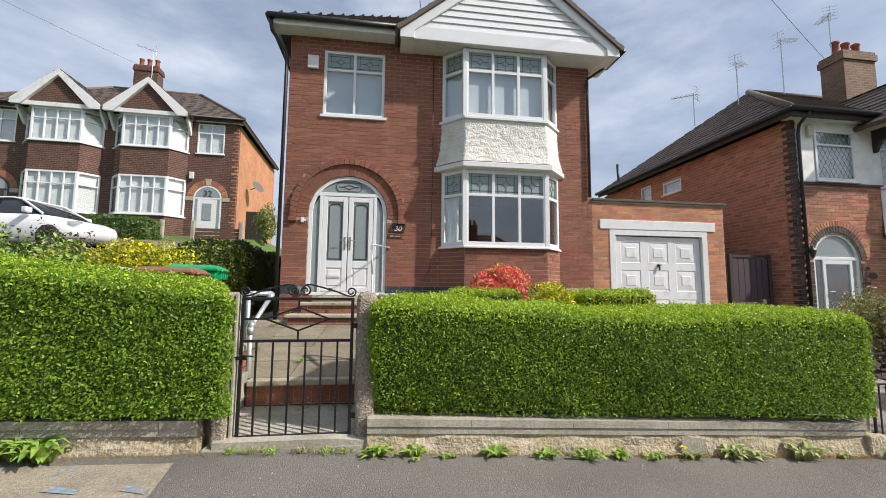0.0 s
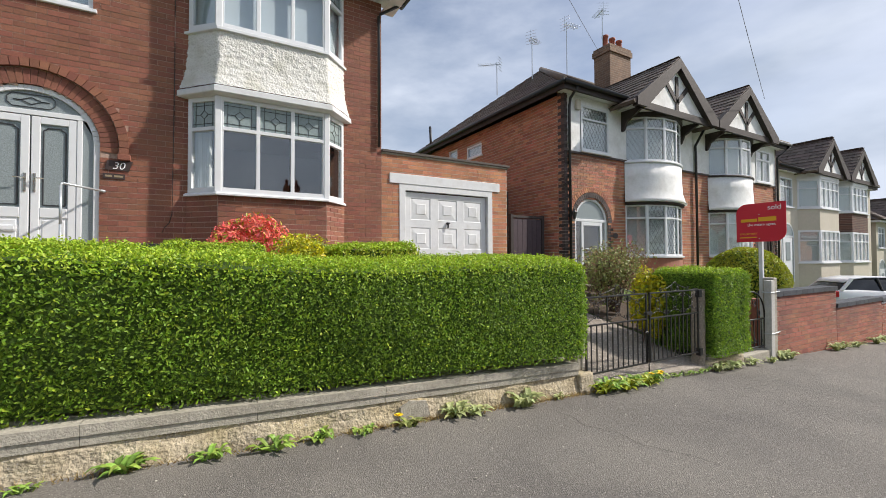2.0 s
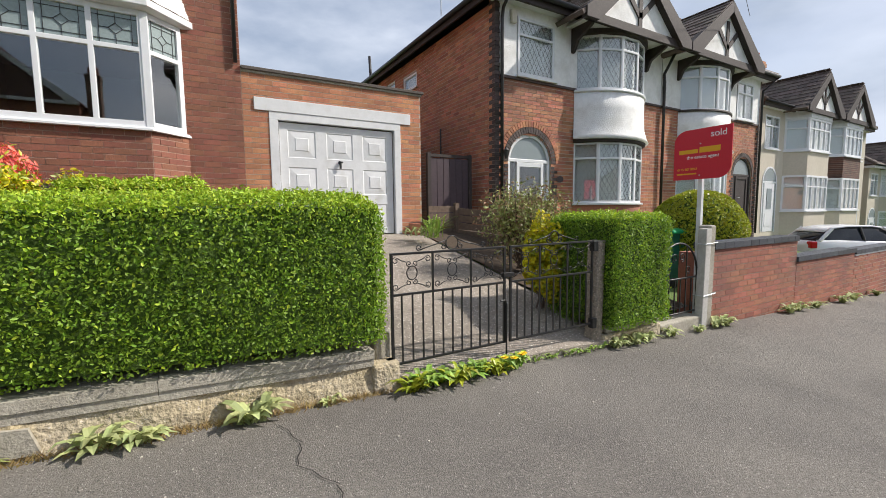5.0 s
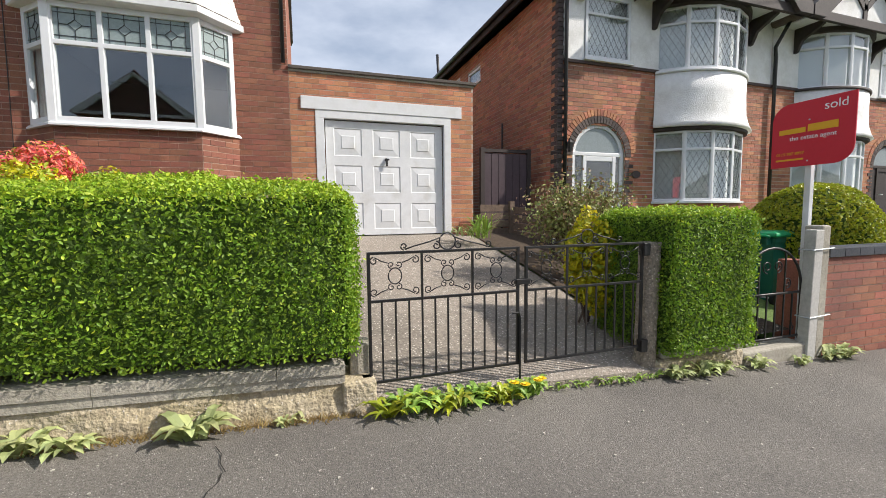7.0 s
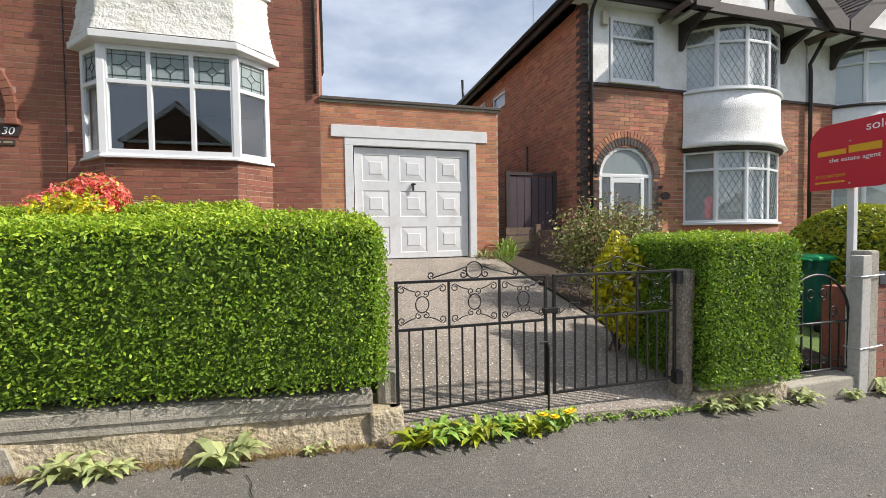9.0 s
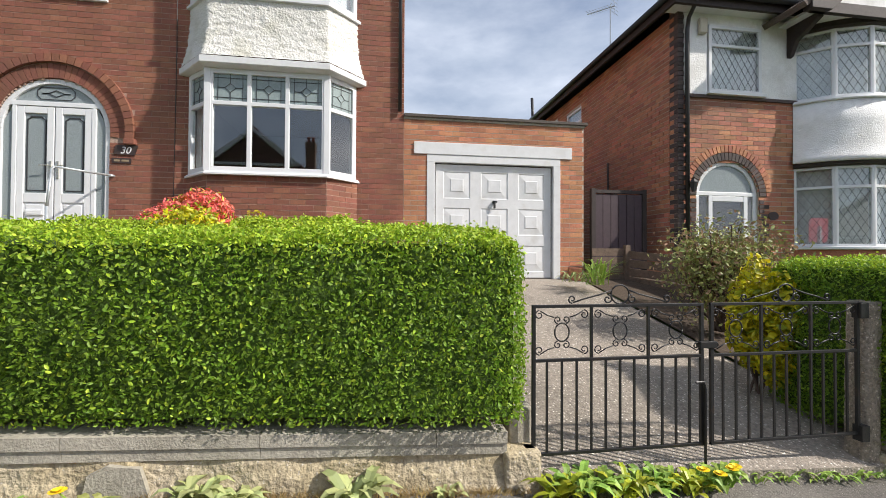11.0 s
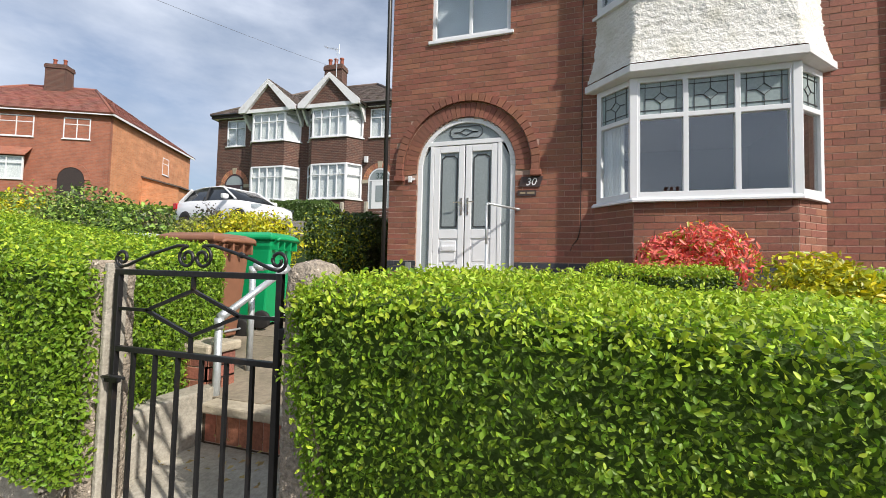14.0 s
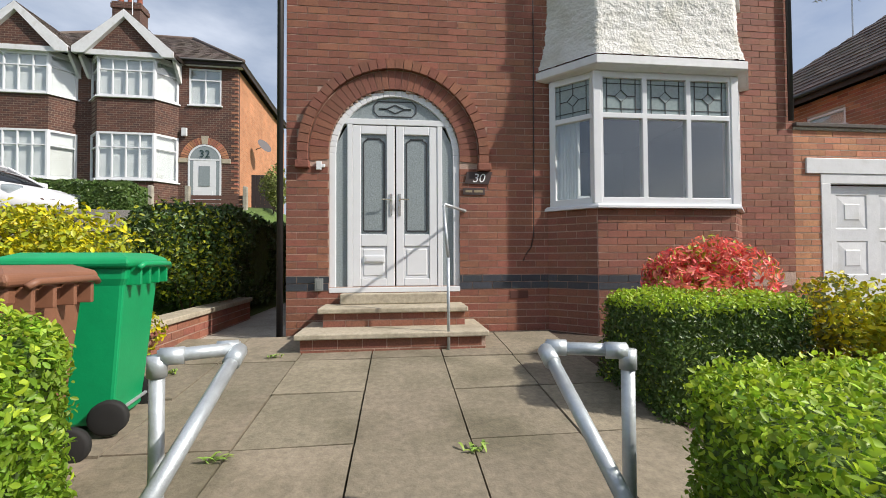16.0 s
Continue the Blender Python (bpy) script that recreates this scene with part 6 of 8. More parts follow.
def chimney(house_, m, x, y, z0, z1, w, d, mat, pots, pot_mat=None):
    st = part("chimney", Shape().box(x - w / 2, x + w / 2, y - d / 2, y + d / 2, z0, z1 - 0.3, m).box(x - w / 2 - 0.05, x + w / 2 + 0.05, y - d / 2 - 0.05, y + d / 2 + 0.05, z1 - 0.3, z1 - 0.1, m)
              .box(x - w / 2 - 0.02, x + w / 2 + 0.02, y - d / 2 - 0.02, y + d / 2 + 0.02, z1 - 0.1, z1, m), mat, house_)
    for i in range(pots):
        px = x - w / 2 + w * (i + 0.5) / pots
        part("chimney_pot", Shape().lathe([(0.13, 0), (0.11, 0.1), (0.1, 0.4), (0.125, 0.42), (0.125, 0.48), (0.09, 0.48)], (px, y, z1), 12, m), pot_mat or CLAY, st, smooth=True)


def aerial(at, h, label, turn=0.0):
    t = thing("aerial", at, label, "aerial")
    m = place(*at, turn)
    part("mast", Shape().tube([(0, 0, 0), (0, 0, h)], 0.018, 6, m), STEEL, t)
    boom = part("boom", Shape().tube([(-0.15, 0, h - 0.1), (0.75, 0, h + 0.05)], 0.012, 5, m), STEEL, t)
    for i in range(8):
        x = 0.02 + i * 0.095
        z = h - 0.07 + 0.16 * (x / 0.9)
        part("rod", Shape().tube([(x, -0.16, z), (x, 0.16, z)], 0.007, 4, m), STEEL, boom)
    reflector = part("reflector", Shape().tube([(-0.12, 0, h - 0.35), (-0.12, 0, h + 0.2)], 0.008, 4, m), STEEL, t)
    for k in range(5):
        part("rod", Shape().tube([(-0.12, -0.2, h - 0.3 + k * 0.11), (-0.12, 0.2, h - 0.3 + k * 0.11)], 0.006, 4, m), STEEL, reflector)
    return t


def canted(m, u0, u1, out, cant):
    """The three faces of a canted bay between two places on the wall."""
    return [((u0, 0), (u0 + cant, -out)), ((u0 + cant, -out), (u1 - cant, -out)), ((u1 - cant, -out), (u1, 0))]


def semi(name, m, half, depth, zs, wall, side_wall, roof_mat, label, bay=(0.25, 3.6, 0.62, 0.6), door=4.68, arch_door=True, gable_fill=None, timber=None, barge_mat=None, render_up=None, spandrel=None,
         rise=2.9, fascia=None, numbers=None, pots=3, far=False, door_mat=None, halves=(-1, 1), quoin=None, left_spandrel=None, brackets=False, curtain=None):
    """A pair of semi-detached houses; local x from the party wall, y inward. zs: ground, lower sill and head, upper sill and head, eave."""
    g, s0, s1, s2, s3, ev = zs
    at = m @ Vector((0, 0, g))
    hs = thing("house", at, label, "house")
    W = Shape()
    w_open = {}
    for sx in halves:
        a, b = sorted((sx * bay[0], sx * bay[1]))
        dx, dw = sx * door, 0.62
        w_open[sx] = [(a + 0.1, b - 0.1, s0, s1), (a + 0.1, b - 0.1, s2, s3), (dx - 0.6, dx + 0.6, s2 + 0.02, s3)]
    x_lo, x_hi = (-half if -1 in halves else 0), (half if 1 in halves else 0)
    front = Shape()
    levels = sorted({g - 0.6, s0, s1, s2, s2 + 0.02, s3, ev})
    for z0, z1 in zip(levels, levels[1:]):
        gaps = [(o[0], o[1]) for sx in halves for o in w_open[sx] if z0 >= o[2] - 0.001 and z1 <= o[3] + 0.001]
        for a, b in cut((x_lo, x_hi), gaps):
            front.box(a, b, 0, 0.25, z0, z1, m)
    part("front_wall", front, wall, hs)
    part("side_wall", Shape().box(x_hi - 0.25, x_hi, 0.25, depth, g - 0.6, ev, m), side_wall, hs)
    part("side_wall", Shape().box(x_lo, x_lo + 0.25, 0.25, depth, g - 0.6, ev, m), side_wall, hs)
    part("back_wall", Shape().box(x_lo, x_hi, depth, depth + 0.2, g - 0.6, ev, m), side_wall, hs)
    # Upright dark sheet added behind the glass for the dim rooms.
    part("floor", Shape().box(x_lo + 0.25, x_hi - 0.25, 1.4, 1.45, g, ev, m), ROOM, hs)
    for sx in halves:
        u0, u1 = sorted((sx * bay[0], sx * bay[1]))
        out, cant = bay[2], bay[3]
        sp = (left_spandrel if sx < 0 and left_spandrel else spandrel) or wall
        for z0, z1 in ((s0, s1), (s2, s3)):
            for k, ((xa, ya), (xb, yb)) in enumerate(canted(m, u0, u1, out, cant)):
                w = math.hypot(xb - xa, yb - ya)
                mm = m @ place(xa, ya, z0, math.degrees(math.atan2(yb - ya, xb - xa)))
                frame_window(hs, mm, w, z1 - z0, 4 if k == 1 else 1, (z1 - z0) * 0.68, sill=True, bar=0.05, edge=0.08, blind=curtain or NET, label="white bay window")
        for z0, z1, mat in ((g - 0.6, s0 - 0.05, wall), (s1, s2 - 0.05, sp)):
            pts = [(u0, 0, z0), (u0 + cant, -out + 0.02, z0), (u1 - cant, -out + 0.02, z0), (u1, 0, z0)]
            part("bay_wall", Shape().prism(pts, (0, 0, z1 - z0), m), mat, hs)
        pts = [(u0 - 0.05, 0, s3), (u0 + cant, -out - 0.03, s3), (u1 - cant, -out - 0.03, s3), (u1 + 0.05, 0, s3)]
        part("bay_head", Shape().prism(pts, (0, 0, ev - s3 + 0.02), m), PAINT, hs)
        gable_front(hs, m, (u0 + u1) / 2, (u1 - u0) / 2 + 0.16, -out - 0.12, ev + 0.05, 1.5, roof_mat, gable_fill or wall, timber, barge_mat)
        if brackets:
            for ub in (u0 - 0.05, u1 + 0.05):
                part("bracket", Shape().prism([(ub - 0.05, 0, ev - 0.75), (ub - 0.05, -0.1, ev - 0.7), (ub - 0.05, -out * 0.9, ev - 0.12), (ub - 0.05, -out * 0.9, ev), (ub - 0.05, 0, ev)], (0.1, 0, 0), m), PAINT, hs)
        dx = sx * door
        frame_window(hs, m @ place(dx - 0.6, -0.01, s2 + 0.02), 1.2, s3 - s2 - 0.02, 2, (s3 - s2) * 0.68, blind=curtain or NET, label="white two-light window")
        # arched door
        r, spring = 0.62, g + 2.0
        arcp = [(dx + r * math.cos(t), -0.02, spring + r * math.sin(t)) for t in np.linspace(0, math.pi, 17)]
        inn = [(dx + (r - 0.07) * math.cos(t), -0.02, spring + (r - 0.07) * math.sin(t)) for t in np.linspace(0, math.pi, 17)]
        f = Shape()
        for k in range(16):
            f.prism([arcp[k], arcp[k + 1], inn[k + 1], inn[k]], (0, 0.06, 0), m)
        f.box(dx - r, dx - r + 0.07, -0.02, 0.04, g, spring, m).box(dx + r - 0.07, dx + r, -0.02, 0.04, g, spring, m).box(dx - r, dx + r, -0.02, 0.04, spring - 0.03, spring + 0.04, m)
        dm = (door_mat or {}).get(sx, UPVC)
        dr = part("front_door", f, dm, hs, "arched front door", bevel=0.006)
        part("fanlight", Shape().prism([(p[0], -0.008, p[2]) for p in inn], (0, 0.01, 0), m), TEXTURED, dr)
        lf = Shape().box(dx - 0.42, dx + 0.42, -0.012, 0.01, g + 0.03, spring - 0.03, m)
        lf.box(dx - 0.3, dx + 0.3, -0.022, -0.012, g + 0.25, g + 0.75, m)
        part("door_leaf", lf, dm, dr)
        part("pane", Shape().box(dx - 0.2, dx + 0.2, -0.03, -0.013, g + 0.95, g + 1.75, m), TEXTURED, dr)
        for s_ in (-1, 1):
            part("pane", Shape().box(dx + s_ * 0.485 - 0.06, dx + s_ * 0.485 + 0.06, -0.008, 0.002, g + 0.05, spring - 0.04, m), TEXTURED, dr)
        ringb = Shape()
        for i in range(26):
            a, b = math.pi * i / 26 + 0.012, math.pi * (i + 1) / 26 - 0.012
            ringb.prism([(dx + q * math.cos(t), -0.012, spring + q * math.sin(t)) for q, t in ((r + 0.02, a), (r + 0.28, a), (r + 0.28, b), (r + 0.02, b))], (0, 0.02, 0), m)
        if not render_up:
            part("arch_brick", ringb, OLD_BRICK, hs, kind="stuff")
            st = Shape().prism([(dx - 0.1, -0.03, spring + r + 0.02), (dx + 0.1, -0.03, spring + r + 0.02), (dx + 0.14, -0.03, spring + r + 0.34), (dx - 0.14, -0.03, spring + r + 0.34)], (0, 0.04, 0), m)
            part("keystone", st, STONE, hs)
            for s_ in (-1, 1):
                part("springer", Shape().box(dx + s_ * 0.8 - 0.17, dx + s_ * 0.8 + 0.17, -0.03, 0.01, spring - 0.12, spring + 0.06, m), STONE, hs)
        if numbers and sx in numbers:
            lettering("number", numbers[sx], 0.42, m @ pose(dx, -0.03, spring + 0.1, 90), material("green_glass_number", (0.02, 0.05, 0.045), 0.4), hs)
        if quoin and sx > 0:
            q = Shape()
            for i in range(int((ev - g) / 0.17)):
                q.box(half - (0.24 if i % 2 else 0.12), half + 0.012, -0.012, 0.1, g + i * 0.17, g + i * 0.17 + 0.075, m)
            part("quoin", q, quoin, hs, kind="stuff")
    part("fascia", Shape().box(x_lo - 0.25, x_hi + 0.25, -0.26, -0.2, ev - 0.02, ev + 0.14, m).box(x_hi + 0.2, x_hi + 0.25, -0.2, depth, ev - 0.02, ev + 0.14, m).box(x_lo - 0.25, x_lo - 0.2, -0.2, depth, ev - 0.02, ev + 0.14, m), fascia or barge_mat or PAINT, hs)
    part("soffit", Shape().box(x_lo - 0.2, x_hi + 0.2, -0.2, 0.1, ev, ev + 0.03, m), PAINT, hs)
    part("gutter", Shape().tube([(x_lo - 0.25, -0.32, ev + 0.14), (x_hi + 0.25, -0.32, ev + 0.14)], 0.05, 6, m), BLACK, hs, smooth=True)
    hip_roof(hs, m, x_lo - 0.28, x_hi + 0.28, -0.3, depth + 0.3, ev + 0.15, rise, roof_mat, 3.6)
    chimney(hs, m, 0, depth * 0.36, ev, ev + rise + 0.95, 1.15, 0.62, wall if not render_up else OLD_BRICK, pots)
    return hs


# pair on the rise, number 32 and its neighbour
M32 = place(-7.2, 20.85, 0, 2.5) @ place(-5.55, 0, 0)
semi("house", M32, 5.55, 8.0, (3.45, 4.5, 6.28, 7.62, 9.1, 9.2), FAR_BRICK, FAR_ORANGE, TILE, "pair of dark brick semi-detached houses with white bays and gables", numbers={1: "32"}, quoin=OLD_BRICK, brackets=True, door_mat={-1: PLUM}, bay=(0.22, 3.35, 0.62, 0.58), door=4.32, fascia=DARK_WOOD)
single("satellite_dish", Shape().lathe([(0.02, 0), (0.2, 0.02), (0.34, 0.09)], (0, 0, 0), 16, pose(-6.75, 22.6, 6.5, 60, 0, 60)).tube([(-7.1, 22.7, 6.4), (-6.8, 22.62, 6.5)], 0.02, 6), material("dish_grey", (0.12, 0.11, 0.11), 0.6), "dark satellite dish on the orange side wall", "satellite dish")
aerial((-12.2, 22.5, 11.0), 2.6, "tall television aerial behind the chimney", 200)
single("alarm_box", Shape().box(-9.25, -9.05, 20.62, 20.72, 6.35, 6.68), PAINT, "white alarm box beside the arched door", "alarm box", bevel=0.02)
# side gate and fence by number 32
gs = thing("side_gate", (-5.9, 21.5, 3.3), "dark timber side gate beside the orange wall", "gate")
for i in range(6):
    part("board", Shape().box(-6.85 + i * 0.18, -6.68 + i * 0.18, 21.4, 21.43, 3.3, 5.0), DARK_WOOD, gs)
fl = thing("low_fence", (-7.5, 20.0, 3.0), "low reddish timber fence with concrete posts", "fence")
for i in range(4):
    part("board", Shape().box(-8.3 + i * 0.02, -6.4, 19.3 + i * 0.004, 19.33 + i * 0.004, 3.2 + i * 0.16, 3.34 + i * 0.16), material("red_fence", (0.12, 0.06, 0.045), 0.8, grain=0.3), fl)
for x in (-9.6, -8.35, -6.35):
    part("post", Shape().box(x - 0.08, x + 0.08, 19.22, 19.38, 2.9, 4.15), CONCRETE, fl, bevel=0.03)

# orange-sided house with a red hipped roof, turned to the bend of the road
MO = place(-26.6, 20.2, 0.45, 25)
oh = thing("house", MO @ Vector((-4, 0, 5.0)), "orange brick house with red hipped roof on the bend", "house")
part("front_wall", Shape().box(-13, 0, 0, 0.25, 3.6, 9.7, MO), FAR_RED, oh)
part("side_wall", Shape().box(-0.25, 0.0, 0.25, 10.4, 3.6, 9.7, MO), FAR_ORANGE, oh)
part("back_wall", Shape().box(-13, -0.25, 10.2, 10.4, 3.6, 9.7, MO), FAR_ORANGE, oh)
qs = Shape()
for i in range(30):
    qs.box(-0.22 if i % 2 else -0.12, 0.015, -0.015, 0.12, 4.6 + i * 0.17, 4.68 + i * 0.17, MO)
part("quoin", qs, FAR_RED, oh, kind="stuff")
hip_roof(oh, MO, -13.3, 0.3, -0.35, 10.7, 9.75, 3.4, RED_TILE, 4.6)
part("fascia", Shape().box(-13.3, 0.3, -0.3, -0.25, 9.62, 9.78, MO).box(0.25, 0.3, -0.3, 10.6, 9.62, 9.78, MO), PAINT, oh)
chimney(oh, MO, -6.2, 4.4, 10.5, 14.4, 1.3, 0.8, FAR_BRICK, 2)
for x in (-2.6, -6.1):
    frame_window(oh, MO @ place(x, -0.02, 8.1), 1.5 if x > -4 else 1.9, 1.3, 2, 0.9, blind=NET)
frame_window(oh, MO @ place(0.01, 6.1, 7.4, 90), 0.9, 1.3, 1, 0.85, blind=NET)
frame_window(oh, MO @ place(-6.8, -0.62, 5.4), 2.6, 1.35, 3, 0.95, blind=NET)
part("bay_wall", Shape().box(-6.85, -4.15, -0.6, 0, 3.8, 5.35, MO), FAR_RED, oh)
part("bay_roof", Shape().prism([(-7.0, -0.75, 6.8), (-4.0, -0.75, 6.8), (-4.2, 0, 7.4), (-6.8, 0, 7.4)], (0, 0, 0.06), MO), FAR_RED, oh)
for i in range(18):
    a, b = math.pi * i / 18, math.pi * (i + 1) / 18
    part("arch_brick", Shape().prism([(-2.0 + q * math.cos(t), -0.05, 5.6 + q * math.sin(t)) for q, t in ((0.75, a), (1.05, a), (1.05, b), (0.75, b))], (0, 0.06, 0), MO), FAR_RED, oh)
# Flat dark sheet filling the arch: the porch's shade as a colour, not timber.
part("porch_shade", Shape().prism([(-2.0 + 0.75 * math.cos(t), -0.02, 5.6 + 0.75 * math.sin(t)) for t in np.linspace(0, math.pi, 13)] + [(-2.75, -0.02, 4.2), (-1.25, -0.02, 4.2)], (0, 0.02, 0), MO), DARK_WOOD, oh)
part("lean_to", Shape().prism([(0.0, 3.6, 4.0), (2.4, 3.6, 4.0), (2.4, 3.6, 6.0), (0.0, 3.6, 6.6)], (0, 4.6, 0), MO), FAR_ORANGE, oh)
part("lean_to_roof", Shape().prism([(-0.05, 3.45, 6.62), (2.6, 3.45, 5.98), (2.6, 3.45, 6.08), (-0.05, 3.45, 6.72)], (0, 4.9, 0), MO), TILE, oh)
# pale buildings on the skyline
for x, y, w, h, mt in ((-27.5, 36, 4.5, 8.8, CREAM), (-22.5, 34, 2.4, 8.6, FAR_BRICK)):
    sk = thing("house", (x, y, 3.5), "pale distant house on the skyline", "house", group="far houses")
    part("front_wall", Shape().box(x - w / 2, x + w / 2, y, y + 6, 3.0, h), mt, sk)
    part("roof", Shape().prism([(x - w / 2 - 0.2, y - 0.2, h), (x + w / 2 + 0.2, y - 0.2, h), (x + w / 2 - 0.6, y + 3, h + 0.8), (x - w / 2 + 0.6, y + 3, h + 0.8)], (0, 0.1, 0.05)), TILE, sk)
    part("window", Shape().box(x - 0.6, x + 0.5, y - 0.03, y, h - 1.6, h - 0.6), TEXTURED, sk)

# number 28 and its twin: brick below, white render above, bowed bays under timbered gables
PX = 14.85
M28 = place(PX, 8.0, 0)
n28 = thing("house", (PX, 8.0, 0.2), "pair of brick and white rendered semi-detached houses with bowed bays", "house")
HW, BU, BW, BD = 5.8, 2.15, 1.27, 0.62
BR = (BW ** 2 + BD ** 2) / (2 * BD)
for sx in (-1, 1):
    ox = -HW if sx < 0 else 0.0
    dc, wc = sx * 4.8, sx * 4.67
    ops = [("arch", dc - ox, 0.635, 0.3, 1.97), ("rect", sx * BU - BW + 0.05 - ox, sx * BU + BW - 0.05 - ox, 1.04, 2.52)]
    masonry(n28, M28 @ place(ox, 0, 0), HW, -0.24, 3.755, ops, PALE_MORTAR, OLD_BRICK, near=(lambda x, z: x < 2.3 and z > 2.4) if sx < 0 else None, one_mat=OLD_BRICK_ONE)
    ru = Shape()
    ops2 = [("rect", wc - 0.56, wc + 0.56, 3.82, 5.05), ("rect", sx * BU - BW + 0.05, sx * BU + BW - 0.05, 3.72, 5.0)]
    a, b = (-HW + 0.12, -0.02) if sx < 0 else (0.02, HW - 0.12)
    zl = sorted({3.755, 3.82, 4.98, 5.05, 5.3})
    for z0, z1 in zip(zl, zl[1:]):
        for xa, xb in cut((a, b), spans(ops2, z0, z1)):
            ru.box(xa, xb, -0.03, 0.2, z0, z1, M28)
    part("rendered_wall", ru, RENDER, n28, "white painted upper wall")
    qs, fill_ = Shape(), Shape()
    for i in range(66):
        z0 = -0.24 + i * 0.085
        wq = 0.22 if i % 2 else 0.1
        xa, xb = (-HW - 0.01, -HW + wq) if sx < 0 else (HW - wq, HW + 0.01)
        qs.box(xa, xb, -0.022, 0.08 if i % 2 else 0.19, z0 + 0.005, z0 + 0.08, M28)
        if i % 2:
            xa, xb = (-HW - 0.006, -HW + 0.05) if sx < 0 else (HW - 0.05, HW + 0.006)
            fill_.box(xa, xb, 0.085, 0.195, z0 + 0.005, z0 + 0.08, M28)
        if z0 > 3.7 and i % 2:
            xa, xb = (-HW, -HW + 0.28) if sx < 0 else (HW - 0.28, HW)
            qs.box(xa, xb, -0.014, 0.2, z0 + 0.005, z0 + 0.08, M28)
    part("quoin", qs, DARK_BRICK, n28, "dark brick quoins", kind="stuff")
    part("corner_brick", fill_, OLD_BRICK, n28, kind="stuff")
    part("string_course", Shape().box(a, b, -0.045, -0.01, 3.72, 3.775, M28), DARK_BRICK, n28)
    frame_window(n28, M28 @ place(wc - 0.54, -0.05, 3.83), 1.08, 1.21, 1 if sx < 0 else 2, 0.85, lead="diamond" if sx < 0 else "", blind=NET, label="white framed bedroom window")
    # bowed bay: five faces
    cxb, cyb = sx * BU, BR - BD
    lim = math.asin(BW / BR)
    angs = [lim * (2 * k / 5 - 1) for k in range(6)]
    bow = lambda r, aa: (cxb + r * math.sin(aa), cyb - r * math.cos(aa))
    for z0, z1 in ((1.06, 2.5), (3.74, 4.98)):
        for k in range(5):
            (xa, ya), (xb, yb) = bow(BR, angs[k]), bow(BR, angs[k + 1])
            frame_window(n28, M28 @ place(xa, ya, z0, math.degrees(math.atan2(yb - ya, xb - xa))), math.hypot(xb - xa, yb - ya), z1 - z0, 1, (z1 - z0) * 0.74, lead="diamond" if sx < 0 else "", sill=False, edge=0.045, blind=NET if z0 > 3 or k != 2 else BLIND, label="bowed bay window light")

    def bow_band(levels, mat, nm, smooth=False, lb=""):
        s, n = Shape(), 20
        for r, z in levels:
            for k in range(n + 1):
                x, y = bow(r, -lim + 2 * lim * k / n)
                s.v.append(tuple(M28 @ Vector((x, min(y, 0.02), z))))
        s.f = [(j * (n + 1) + k, j * (n + 1) + k + 1, (j + 1) * (n + 1) + k + 1, (j + 1) * (n + 1) + k) for j in range(len(levels) - 1) for k in range(n)]
        s.f += [tuple(range(n, -1, -1)), tuple((len(levels) - 1) * (n + 1) + k for k in range(n + 1))]
        return part(nm, s, mat, n28, lb, smooth=smooth)

    bow_band(((BR + 0.0, -0.4), (BR + 0.0, 1.0)), OLD_BRICK, "bay_wall")
    bow_band(((BR + 0.03, 1.0), (BR + 0.06, 1.01), (BR + 0.06, 1.05), (BR + 0.0, 1.06)), UPVC, "bay_sill")
    bow_band(((BR + 0.02, 2.5), (BR + 0.07, 2.515), (BR + 0.08, 2.565), (BR + 0.05, 2.58)), DARK_WOOD, "bay_head")
    bow_band(((BR + 0.15, 2.58), (BR + 0.1, 2.68), (BR + 0.04, 2.9), (BR + 0.02, 3.3), (BR + 0.02, 3.68)), RENDER, "rendered_panel", True, "curved white rendered panel")
    bow_band(((BR + 0.05, 3.68), (BR + 0.06, 3.7), (BR + 0.05, 3.74)), UPVC if sx < 0 else DARK_WOOD, "bay_sill")
    bow_band(((BR + 0.02, 4.98), (BR + 0.06, 5.0), (BR + 0.06, 5.12)), DARK_WOOD, "bay_head")
    bow_band(((BR - 0.3, 1.0), (BR - 0.3, 1.06)), PAINT, "window_board")
    gable_front(n28, M28, sx * 2.0, 1.98, -0.74, 5.15, 1.45, TILE, RENDER, DARK_WOOD, DARK_WOOD, depth=3.4)
    part("gable_soffit", Shape().box(sx * 2.0 - 1.75, sx * 2.0 + 1.75, -0.71, 0.1, 5.1, 5.15, M28), PAINT, n28)
    for ub in (sx * BU - BW - 0.12, sx * BU + BW + 0.12):
        part("bracket", Shape().prism([(ub - 0.05, -0.03, 4.55), (ub - 0.05, -0.1, 4.57), (ub - 0.05, -0.2, 4.8), (ub - 0.05, -0.62, 5.02), (ub - 0.05, -0.62, 5.12), (ub - 0.05, -0.03, 5.12)], (0.1, 0, 0), M28), DARK_WOOD, n28, "dark carved timber bracket", bevel=0.015)
    # arched door
    r, spring = 0.63, 1.97
    arcp = [(dc + r * math.cos(t), 0.03, spring + r * math.sin(t)) for t in np.linspace(0, math.pi, 19)]
    inn = [(dc + (r - 0.075) * math.cos(t), 0.03, spring + (r - 0.075) * math.sin(t)) for t in np.linspace(0, math.pi, 19)]
    f = Shape()
    for k in range(18):
        f.prism([arcp[k], arcp[k + 1], inn[k + 1], inn[k]], (0, 0.06, 0), M28)
